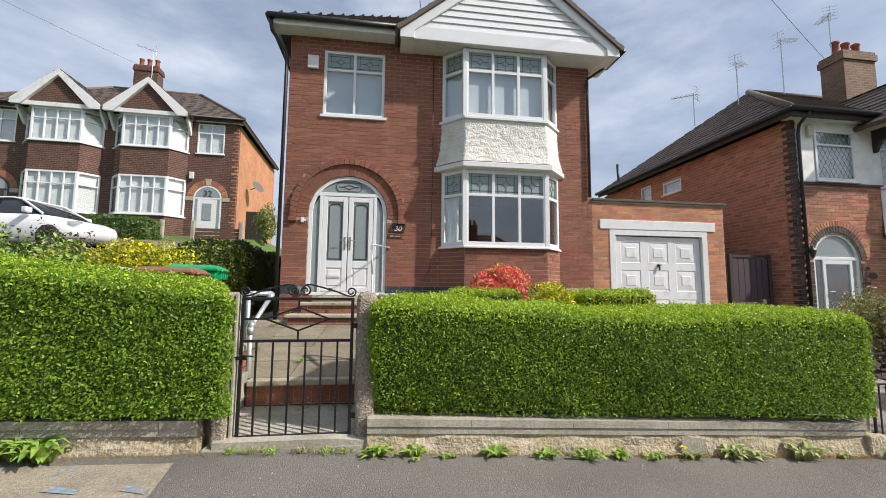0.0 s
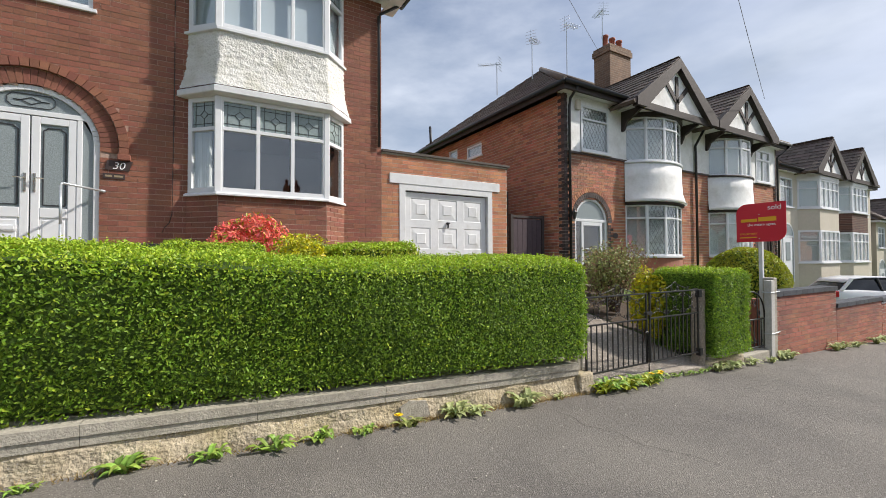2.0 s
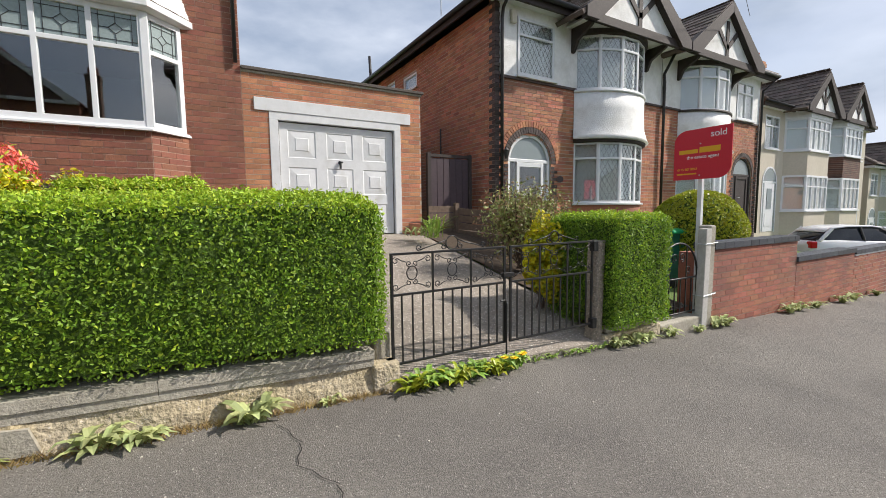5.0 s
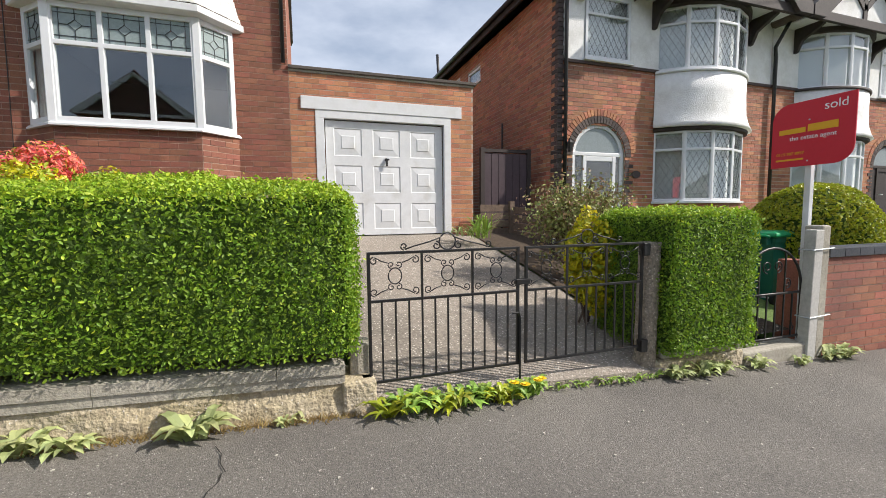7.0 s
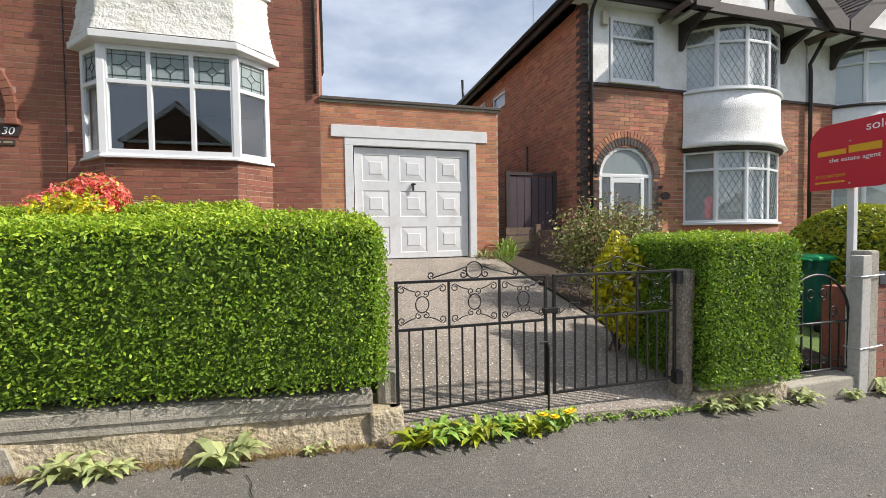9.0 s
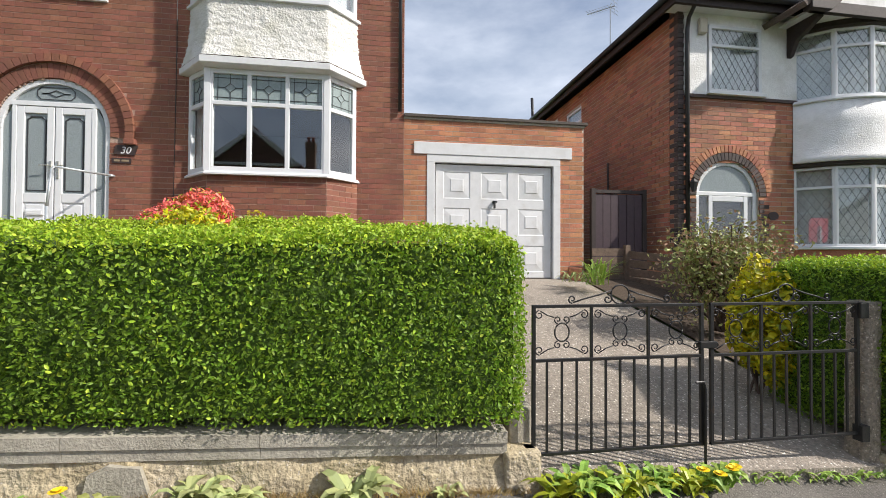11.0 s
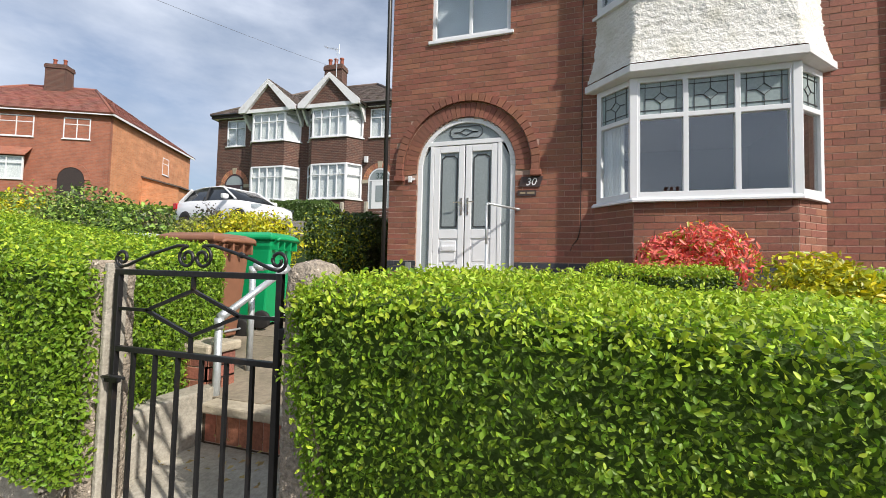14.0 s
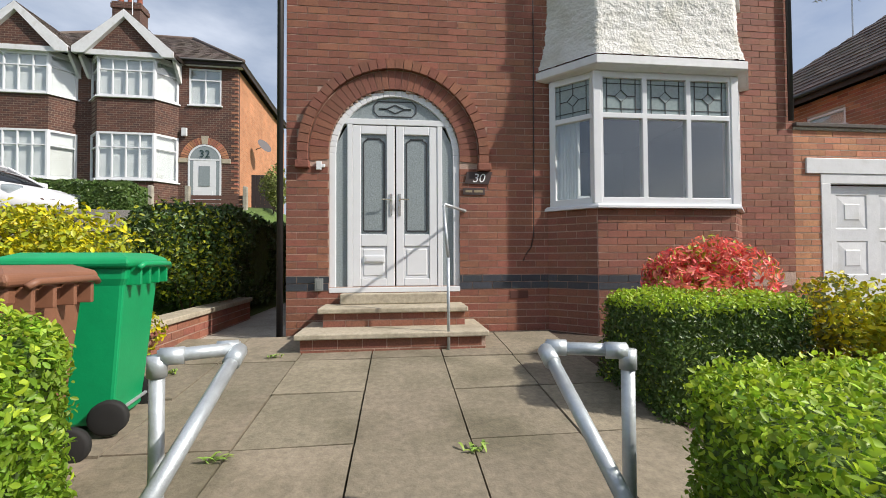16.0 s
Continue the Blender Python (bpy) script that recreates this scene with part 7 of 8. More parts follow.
    f.box(dc - r, dc - r + 0.075, 0.03, 0.09, 0.28, spring, M28).box(dc + r - 0.075, dc + r, 0.03, 0.09, 0.28, spring, M28).box(dc - r, dc + r, 0.028, 0.088, spring + 0.0, spring + 0.07, M28)
    f.box(dc - 0.36, dc - 0.28, 0.03, 0.09, 0.28, spring - 0.001, M28).box(dc + 0.36, dc + 0.44, 0.03, 0.09, 0.28, spring - 0.001, M28).box(dc - 0.28, dc + 0.36, 0.033, 0.087, spring - 0.1, spring - 0.001, M28)
    d28 = part("front_door", f, UPVC if sx < 0 else DARK_WOOD, n28, "white glazed arched porch door", bevel=0.006)
    part("pane", Shape().prism([(p[0], 0.055, p[2]) for p in inn], (0, 0.008, 0), M28), TEXTURED, d28)
    part("pane", Shape().box(dc - r + 0.07, dc + r - 0.07, 0.056, 0.064, 0.3, spring + 0.01, M28), GLASS if sx < 0 else DARK_WOOD, d28)
    part("handle", Shape().tube([(dc - 0.24, 0.02, 1.25), (dc - 0.24, -0.02, 1.25), (dc - 0.14, -0.02, 1.25)], 0.01, 6, M28), UPVC, d28)
    for rr0, rr1, n, mt in ((r + 0.015, r + 0.15, 30, DARK_BRICK), (r + 0.16, r + 0.28, 34, OLD_BRICK)):
        s = Shape()
        for i in range(n):
            a_, b_ = math.pi * i / n + 0.008, math.pi * (i + 1) / n - 0.008
            s.prism([(dc + q * math.cos(t), -0.02, spring + q * math.sin(t)) for q, t in ((rr0, a_), (rr1, a_), (rr1, b_), (rr0, b_))], (0, 0.03, 0), M28)
        part("arch_brick", s, mt, n28, kind="stuff")
    s = Shape()
    for i in range(19):
        for s_ in (-1, 1):
            wq = 0.2 if i % 2 else 0.1
            xa, xb = sorted((dc + s_ * (r + 0.015), dc + s_ * (r + 0.015 + wq)))
            s.box(xa, xb, -0.015, 0.01, 0.3 + i * 0.085 + 0.005, 0.375 + i * 0.085, M28)
    part("jamb_brick", s, DARK_BRICK, n28, kind="stuff")
# Dark sheets added behind this pair's windows for unlit rooms.
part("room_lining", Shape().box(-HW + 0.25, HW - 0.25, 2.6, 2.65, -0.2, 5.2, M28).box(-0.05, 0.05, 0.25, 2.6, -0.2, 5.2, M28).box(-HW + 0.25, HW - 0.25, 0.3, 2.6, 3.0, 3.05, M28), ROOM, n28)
masonry(n28, place(9.05, 16.0, 0, -90), 8.0 - 0.2, -0.2, 5.24, [("rect", 2.3, 2.9, 4.35, 5.0), ("rect", 3.5, 4.4, 4.45, 4.85)], PALE_MORTAR, OLD_BRICK, name="side_wall")
frame_window(n28, place(9.06, 13.7, 4.35, -90), 0.6, 0.65, 1, None, blind=NET)
frame_window(n28, place(9.06, 12.5, 4.45, -90), 0.9, 0.4, 1, None, blind=NET)
part("side_wall", Shape().box(20.43, 20.65, 8.2, 16, -0.8, 5.24), FAR_RED, n28)
part("back_wall", Shape().box(9.05, 20.65, 16, 16.2, -0.8, 5.24), FAR_RED, n28)
hip_roof(n28, M28, -HW - 0.32, HW + 0.32, -0.34, 8.4, 5.36, 2.75, TILE, 3.4)
part("fascia", Shape().box(-HW - 0.3, HW + 0.3, -0.33, -0.27, 5.2, 5.36, M28).box(-HW - 0.3, -HW - 0.25, -0.27, 8.2, 5.2, 5.36, M28), DARK_WOOD, n28)
part("soffit", Shape().box(-HW - 0.25, HW + 0.25, -0.27, 0.05, 5.24, 5.27, M28), PAINT, n28)
part("gutter", Shape().tube([(8.72, 7.6, 5.36), (20.97, 7.6, 5.36)], 0.055, 8).tube([(8.7, 7.62, 5.36), (8.7, 16.3, 5.36)], 0.055, 8), BLACK, n28, smooth=True)
part("downpipe", Shape().tube([(9.16, 7.62, 5.3), (9.2, 7.9, 5.1), (9.2, 7.94, 4.9), (9.2, 7.94, 0.1)], 0.036, 8), BLACK, n28, smooth=True)
part("downpipe", Shape().tube([(PX, 7.6, 5.1), (PX, 7.9, 4.6), (PX + 0.06, 7.92, 4.4), (PX + 0.06, 7.92, 0.1)], 0.04, 8), BLACK, n28, smooth=True)
part("downpipe", Shape().tube([(20.9, 7.6, 5.3), (20.6, 7.92, 4.9), (20.6, 7.92, 0)], 0.036, 8), BLACK, n28, smooth=True)
part("wall_pipe", Shape().tube([(8.99, 10.2, 3.0), (8.99, 10.2, 0.4)], 0.02, 6), BLACK, n28)
chimney(n28, M28, -0.1, 2.9, 6.5, 9.0, 1.2, 0.72, CHIMNEY_BRICK, 3)
chimney(n28, M28, HW - 0.9, 3.0, 6.5, 8.3, 0.9, 0.6, CHIMNEY_BRICK, 2)
single("flue_pipe", Shape().tube([(9.0, 15.0, 5.2), (8.95, 15.0, 6.3)], 0.05, 8), BLACK, "black flue pipe at the roof edge", "flue", smooth=True)
single("alarm_box", Shape().box(9.42, 9.56, 7.88, 7.96, 4.85, 5.12), CREAM, "cream alarm box on the white render", "alarm box", bevel=0.015)
wl_ = thing("wall_lantern", (9.25, 7.9, 2.1), "black wall lantern beside the arched door", "lantern")
part("lantern", Shape().lathe([(0.03, 0), (0.07, 0.16), (0.075, 0.17), (0.02, 0.23)], (9.25, 7.86, 2.0), 6).tube([(9.25, 7.99, 2.12), (9.25, 7.86, 2.26)], 0.012, 6), BLACK, wl_)
single("house_number", Shape().lathe([(0.11, 0), (0.11, 0.012)], (0, 0, 0), 16, pose(10.98, 7.99, 1.62, 90) @ Matrix.Diagonal((1, 0.7, 1, 1))), SLATE, "small oval dark number plate by the door", "number plate")
aerial((11.2, 11.5, 7.2), 1.7, "television aerial on the brown roof", 30)
aerial((12.4, 11.0, 7.6), 1.9, "television aerial on the brown roof", 10)
aerial((14.2, 10.9, 8.4), 2.1, "tall television aerial strapped to the chimney", 60)
aerial((10.4, 12.5, 7.0), 1.2, "small television aerial on the brown roof", 120)
pv = thing("side_passage_gate", (8.35, 8.45, 0.5), "dark plum boarded gate beside the garage", "gate")
for i in range(6):
    part("board", Shape().box(7.9 + i * 0.155, 8.045 + i * 0.155, 8.44, 8.47, 0.6, 2.0), PLUM, pv)
part("frame", Shape().box(7.82, 7.9, 8.42, 8.5, 0.4, 2.1).box(8.83, 8.91, 8.42, 8.5, 0.4, 2.1).box(7.9, 8.83, 8.42, 8.5, 2.02, 2.08), DARK_WOOD, pv)

# rendered pair further down, and more houses behind it
semi("house", place(28.2, 8.7, 0), 5.8, 8.0, (-0.1, 0.75, 2.2, 3.2, 4.5, 4.75), CREAM, FAR_BRICK, TILE, "pair of cream rendered semi-detached houses with timbered gables", gable_fill=RENDER, timber=DARK_WOOD, barge_mat=DARK_WOOD, render_up=CREAM, left_spandrel=CREAM, spandrel=FAR_BRICK, rise=2.5)
semi("house", place(42.5, 9.2, -0.9), 5.6, 8.0, (-0.9, 0.1, 1.5, 2.4, 3.7, 4.0), CREAM, CREAM, TILE, "pair of pale rendered semi-detached houses down the hill", gable_fill=CREAM, render_up=CREAM, rise=2.6)
semi("house", place(55.5, 9.6, -1.1), 5.6, 8.0, (-1.6, -0.7, 0.7, 1.6, 2.9, 3.2), FAR_RED, FAR_RED, TILE, "pair of red brick semi-detached houses down the hill", rise=2.6, render_up=CREAM)
# houses across the road, which the windows mirror
semi("house", place(7.5, -17.0, -1.9, 180), 5.9, 8.0, (-0.5, 0.6, 2.1, 3.2, 4.6, 4.9), FAR_RED, FAR_ORANGE, RED_TILE, "pair of brick semi-detached houses across the road", rise=3.0)
semi("house", place(21.5, -17.0, -2.2, 180), 5.9, 8.0, (-1.2, -0.1, 1.4, 2.5, 3.9, 4.2), FAR_BRICK, FAR_ORANGE, TILE, "pair of brick semi-detached houses across the road", rise=3.0)
semi("house", place(-17.5, -18.0, 0, 180), 5.9, 8.0, (0.0, 1.1, 2.6, 3.7, 5.1, 5.4), FAR_RED, FAR_ORANGE, TILE, "pair of brick semi-detached houses across the road", rise=3.0)
MG = place(-5.45, -18.3, 0, 180)
gh = thing("house", MG @ Vector((0, 0, 0)), "brick house with a wide white gable across the road", "house")
part("front_wall", Shape().box(-3.3, 3.3, 0, 0.25, -0.6, 7.7, MG), FAR_RED, gh)
part("side_wall", Shape().box(-3.3, -3.05, 0.25, 8.0, -0.6, 7.7, MG), FAR_RED, gh)
part("side_wall", Shape().box(3.05, 3.3, 0.25, 8.0, -0.6, 7.7, MG), FAR_RED, gh)
part("back_wall", Shape().box(-3.3, 3.3, 8.0, 8.2, -0.6, 7.7, MG), FAR_RED, gh)
gable_front(gh, MG, 0, 3.4, -0.3, 7.6, 2.6, RED_TILE, FAR_BRICK, None, PAINT, depth=8.6)
for zw in (1.0, 4.2):
    frame_window(gh, MG @ place(-1.6, -0.02, zw), 3.2, 1.6, 4, 1.1, blind=NET)
chimney(gh, MG, -3.9, 1.4, 4.0, 9.7, 0.7, 0.9, CHIMNEY_BRICK, 2)


# ---- front garden and plants ----
# The dark leaf colour carries the shade on the block's sides; its tips are golden.
box_hedge(0.88, 1.95, 5.75, 6.65, 0.36, 1.2, 0.0, "clipped green hedge block with golden tips in the garden", 21, mat=DARK_LEAF, density=4600, size=0.017, lump=0.05, growth=0.9)
box_hedge(2.62, 3.72, 5.25, 6.05, 0.36, 1.2, 0.0, "clipped golden-tipped hedge block near the garage", 22, density=3000, lump=0.05, mat=LIME_LEAF, growth=0.9)
shrub("pieris_shrub", (1.8, 6.6, 0.62), (0.58, 0.48, 0.53), "bushy shrub with bright red young leaves", 31, RED_LEAF, 9000, 0.026, lumps=16, mats=(RED_LEAF, RED_LEAF, RED_LEAF, RED_LEAF, RED_LEAF, LIME_LEAF), long=2.6, hollow=0.25)
shrub("shrub", (2.72, 6.4, 0.4), (0.5, 0.42, 0.5), "variegated green and yellow shrub beside the red one", 32, LIME_LEAF, 3000, 0.03, lumps=9, mats=(YELLOW_LEAF, OLIVE_LEAF))
shrub("shrub", (2.25, 5.55, 0.4), (0.56, 0.42, 0.5), "small golden leaved shrub in the flower bed", 33, YELLOW_LEAF, 4200, 0.028, lumps=7, mats=(YELLOW_LEAF, LIME_LEAF))
# shrubs along the side of the garden
shrub("shrub", (-3.2, 7.25, 0.45), (0.4, 0.38, 0.42), "low golden leaved shrub beside the path", 34, YELLOW_LEAF, 1800, 0.032, lumps=8, mats=(YELLOW_LEAF, LIME_LEAF))
shrub("shrub", (-4.1, 7.7, 0.75), (0.95, 0.7, 0.7), "large lime green shrub behind the wheelie bins", 35, LIME_LEAF, 5200, 0.036, lumps=14, mats=(LIME_LEAF, YELLOW_LEAF))
shrub("shrub", (-5.4, 8.1, 0.95), (0.8, 0.7, 0.6), "lime green shrub at the garden edge", 36, LIME_LEAF, 3600, 0.036, lumps=12, mats=(LIME_LEAF, OLIVE_LEAF))
shrub("shrub", (-3.5, 9.2, 0.75), (0.75, 0.9, 0.82), "mixed green boundary shrub beside the side path", 37, OLIVE_LEAF, 4600, 0.036, lumps=14, mats=(DARK_LEAF, LIME_LEAF, DARK_LEAF))
box_hedge(-4.6, -3.25, 9.6, 15.5, 0.7, 2.25, 0.0, "tall dark green boundary hedge beside the side path", 38, mat=DARK_LEAF, density=900, size=0.04, lump=0.12, rnd=0.2)
for i, (x, y, rx, rz, mats_) in enumerate(((-4.6, 6.2, 0.75, 0.72, (DARK_LEAF, WEED_LEAF)), (-5.7, 6.4, 0.85, 0.78, (WEED_LEAF, DARK_LEAF)), (-6.9, 6.6, 0.9, 0.8, (WEED_LEAF, OLIVE_LEAF)), (-8.3, 7.0, 0.95, 0.75, (YELLOW_LEAF, LIME_LEAF)),
                                               (-9.8, 7.4, 1.0, 0.72, (WEED_LEAF, DARK_LEAF)), (-11.5, 8.0, 1.1, 0.7, (LIME_LEAF, WEED_LEAF)))):
    shrub("shrub", (x, y, ground_z(x, y) - 0.02), (rx, 0.65, rz + 0.14), "leafy green shrub in the neighbouring border", 40 + i, WEED_LEAF, 3600, 0.04, lumps=12, mats=mats_)
ROSE_LEAF = material("rose_leaf", (0.07, 0.075, 0.05), 0.5, vary=0.4, translucent=0.2, stain=(0.16, 0.05, 0.06), stain_scale=8)
for i, (x, y) in enumerate(((-4.7, 7.9), (-6.0, 8.9), (-5.3, 9.4), (-7.0, 9.4))):
    shrub("rose_bush", (x, y, ground_z(x, y)), (0.55, 0.5, 0.68), "thin rose bush with dark reddish leaves", 60 + i, ROSE_LEAF, 620, 0.04, lumps=10, stems=9, hollow=0.8)
box_hedge(-22.0, -12.0, 13.2, 14.4, 2.0, 3.6, -0.05, "long clipped green hedge on the rise", 64, mat=HEDGE_LEAF, density=260, size=0.07, lump=0.1, rnd=0.2)
box_hedge(-34.0, -22.0, 12.5, 13.8, 2.4, 4.4, -0.04, "long clipped green hedge before the orange house", 65, mat=HEDGE_LEAF, density=200, size=0.08, lump=0.1, rnd=0.2)
box_hedge(-12.5, -9.2, 17.4, 18.6, 3.0, 4.0, 0.0, "low round clipped hedge before the bay", 66, mat=DARK_LEAF, density=300, size=0.06, lump=0.1, rnd=0.3)
shrub("climber", (-5.6, 20.2, 3.3), (0.7, 0.6, 1.1), "loose climbing shrub beside the side gate", 67, OLIVE_LEAF, 1600, 0.07, lumps=9)
for i, (x, w) in enumerate(((-7.3, 0.8), (-6.2, 0.75))):
    shrub("shrub", (x, 8.5, ground_z(x, 8.5)), (w, 0.6, (2.28 - ground_z(x, 8.5)) / 2), "dark mixed shrub with reddish leaves by the drive", 80 + i, OLIVE_LEAF, 3600, 0.038, lumps=14, stems=10, mats=(OLIVE_LEAF, DARK_LEAF, ROSE_LEAF), hollow=0.6)
# retaining wall of the side path
rw = thing("retaining_wall", (-3.3, 8.5, 0.5), "low brick retaining wall with stone coping by the side path", "wall", kind="structure")
masonry(rw, place(-3.05, 7.5, 0, 90), 2.6, 0.4, 0.825, [], MORTAR, WALL_BRICK, thick=0.2)
part("coping", Shape().box(-3.29, -3.01, 7.46, 10.1, 0.83, 0.89), STONE, rw, bevel=0.012)
pier = thing("brick_pier", (-1.52, 4.42, 0.2), "small brick pier with a stone cap by the handrail", "pier", kind="structure")
masonry(pier, place(-1.66, 4.3, 0), 0.25, 0.05, 0.56, [], MORTAR, WALL_BRICK, thick=0.24)
masonry(pier, place(-1.41, 4.3, 0, 90), 0.24, 0.05, 0.56, [], MORTAR, WALL_BRICK, thick=0.05)
part("cap", Shape().box(-1.69, -1.38, 4.27, 4.57, 0.56, 0.625), STONE, pier, bevel=0.015)

# beside the driveway
shrub("shrub", (7.75, 5.45, 0.05), (0.95, 0.7, 0.74), "loose twiggy olive green shrub beside the driveway", 71, OLIVE_LEAF, 4800, 0.03, lumps=24, stems=34, mats=(OLIVE_LEAF, OLIVE_LEAF, BUD_LEAF), hollow=0.9)
shrub("shrub", (8.45, 6.1, 0.2), (0.7, 0.6, 0.6), "loose twiggy olive green shrub before the arched porch", 72, OLIVE_LEAF, 1800, 0.032, lumps=12, stems=12, hollow=0.75)
shrub("golden_shrub", (7.02, 4.3, -0.24), (0.24, 0.3, 0.56), "narrow golden variegated shrub behind the gate", 73, YELLOW_LEAF, 5200, 0.034, lumps=14, mats=(YELLOW_LEAF, YELLOW_LEAF, LIME_LEAF))
box_hedge(10.4, 14.0, 6.2, 6.9, -0.1, 0.62, -0.02, "low clipped hedge in the next front garden", 75, mat=HEDGE_LEAF, density=600, size=0.04, lump=0.06)
dome = thing("topiary_shrub", (11.5, 5.0, -0.2), "round clipped golden green topiary shrub", "shrub")
r = np.random.default_rng(76)
d = r.normal(size=(15000, 3))
d /= np.linalg.norm(d, axis=1, keepdims=True)
d = d[d[:, 2] > -0.4]
lum = np.array([noise.noise(Vector(q) * 3) for q in d])
v, f = leaves(np.array([11.5, 5.0, 0.42]) + d * np.array([0.82, 0.8, 0.8]) * (1 + 0.04 * lum[:, None]), d, 0.034, 77)
leaf_part("foliage", v, f, LIME_LEAF, dome)
# The dome's core is dark too, for shade between its leaves.
part("inside", Shape().lathe([(0.3, -0.2), (0.6, 0.05), (0.75, 0.42), (0.6, 0.88), (0.3, 1.1), (0.05, 1.16)], (11.5, 5.0, 0.0), 16), HEDGE_CORE, dome)
sheet("lawn", steps_between(9.5, 20.4, 1.0), steps_between(3.75, 7.9, 0.5), lambda x, y: ground_z(x, y) + 0.16, GRASS, "short green lawn of the next front gardens", 0.1)
fence = thing("low_fence", (8.3, 8.0, 0.4), "low dark timber board fence beside the garage", "fence")
for i in range(4):
    part("board", Shape().box(7.66, 8.3, 8.12, 8.14, 0.42 + i * 0.15, 0.55 + i * 0.15), FENCE, fence)
    part("board", Shape().prism([(8.3, 8.1, 0.38 + i * 0.15), (8.95, 6.3, 0.22 + i * 0.15), (8.95, 6.3, 0.35 + i * 0.15), (8.3, 8.1, 0.51 + i * 0.15)], (0.02, 0.01, 0)), FENCE, fence)
part("post", Shape().box(8.25, 8.34, 8.06, 8.15, 0.2, 1.06), FENCE, fence)


def blades(at, n, length, width, rise, seed, mat, label, name="weed", category="weed", group="weeds", spread=0.03, flower=0, arch=0.5):
    """A rosette of long bent leaves that spring from one place on the ground."""
    rg = random.Random(seed)
    s = Shape()
    for i in range(n):
        a = rg.uniform(0, 2 * math.pi)
        d = Vector((math.cos(a), math.sin(a), 0))
        side = Vector((-d.y, d.x, 0))
        p0 = Vector(at) + Vector((rg.gauss(0, spread), rg.gauss(0, spread * 0.5), 0))
        L, wd, up = length * rg.uniform(0.6, 1.15), width * rg.uniform(0.7, 1.2), rise * rg.uniform(0.5, 1.3)
        pts = []
        for k in range(5):
            q = k / 4
            c = p0 + d * L * q + Vector((0, 0, up * (1 - (1 - q) ** 2) - arch * up * q ** 2))
            w = wd * (0.35, 0.85, 1.0, 0.75, 0.08)[k]
            pts += [c - side * w / 2 + Vector((0, 0, 0.12 * w)), c, c + side * w / 2 + Vector((0, 0, 0.12 * w))]
        s.add(pts, [(k * 3 + j, k * 3 + j + 1, k * 3 + j + 4, k * 3 + j + 3) for k in range(4) for j in range(2)])
    t = thing(name, at, label, category, group)
    part("leaf", s, mat, t, kind="stuff")
    for i in range(flower):
        c = Vector(at) + Vector((rg.gauss(0, 0.07), rg.gauss(0, 0.03) - 0.02, rg.uniform(0.08, 0.14)))
        part("stalk", Shape().tube([Vector(at), c], 0.004, 5), WEED_LEAF, t)
        fl = Shape()
        for k in range(14):
            a = 2 * math.pi * k / 14
            for rr, up in ((0.034, 0.006), (0.02, 0.014)):
                e = Vector((math.cos(a + up * 20), math.sin(a + up * 20), 0))
                sd = Vector((-e.y, e.x, 0)) * 0.005
                fl.add([c - sd, c + sd, c + e * rr + sd * 1.2 + Vector((0, 0, up)), c + e * rr - sd * 1.2 + Vector((0, 0, up))], [(0, 1, 2, 3)])
        part("flower", fl, PETAL, t, "yellow dandelion head")
    return t


base_y = 3.35
for i, (x, L, n, mt, fl) in enumerate(((-0.05, 0.13, 16, WEED_LEAF, 0), (0.25, 0.11, 14, WEED_LEAF, 0), (0.52, 0.07, 8, WEED_LEAF, 0), (0.92, 0.12, 16, WEED_LEAF, 0), (1.35, 0.1, 13, WEED_LEAF, 0), (1.72, 0.11, 14, WEED_LEAF, 0), (2.02, 0.1, 12, WEED_LEAF, 0),
                                       (2.32, 0.08, 10, WEED_LEAF, 0), (2.68, 0.1, 12, OLIVE_LEAF, 1), (3.12, 0.14, 20, PALE_LEAF, 0), (3.3, 0.12, 16, PALE_LEAF, 0), (3.82, 0.17, 18, PALE_LEAF, 0), (4.3, 0.07, 9, PALE_LEAF, 0),
                                       (7.15, 0.13, 16, PALE_LEAF, 0), (7.42, 0.14, 18, PALE_LEAF, 0), (7.66, 0.12, 16, PALE_LEAF, 0), (8.1, 0.13, 14, PALE_LEAF, 0), (8.6, 0.1, 12, PALE_LEAF, 0), (9.1, 0.15, 18, PALE_LEAF, 0), (9.35, 0.16, 20, PALE_LEAF, 0),
                                       (11.2, 0.16, 18, PALE_LEAF, 0), (11.6, 0.16, 18, PALE_LEAF, 0), (12.2, 0.14, 18, PALE_LEAF, 0), (13.3, 0.16, 18, PALE_LEAF, 0), (14.0, 0.16, 18, PALE_LEAF, 0), (15.2, 0.14, 16, OLIVE_LEAF, 0))):
    y = base_y - 0.02 * (i % 3) + (0.03 if x > 7 else 0)
    blades((x, y, pavement_z(x, y) - 0.005), n + 6, L * 1.15, L * 0.34, L * 0.95, 100 + i, mt, "small pale weed growing at the wall foot" if mt is PALE_LEAF else "small green weed growing at the wall foot", flower=fl)
for i, (x, y) in enumerate(((-2.55, 3.36), (-2.75, 3.3), (-2.4, 3.3), (-2.95, 3.36))):
    blades((x, y, pavement_z(x, y)), 26, 0.22, 0.055, 0.2, 140 + i, WEED_LEAF, "large clump of broad leaved weed at the wall foot")
for i, x in enumerate((4.86, 4.98, 5.1, 5.24, 5.36, 5.48, 5.6, 5.74, 5.86)):
    y = 3.3 + 0.03 * (i % 3)
    blades((x, y, pavement_z(x, y)), 22, 0.17 if i < 5 else 0.13, 0.04, 0.14, 160 + i, WEED_LEAF if i % 3 else LIME_LEAF, "leafy green weeds along the driveway edge", flower=(2 if i in (7, 8) else 0))
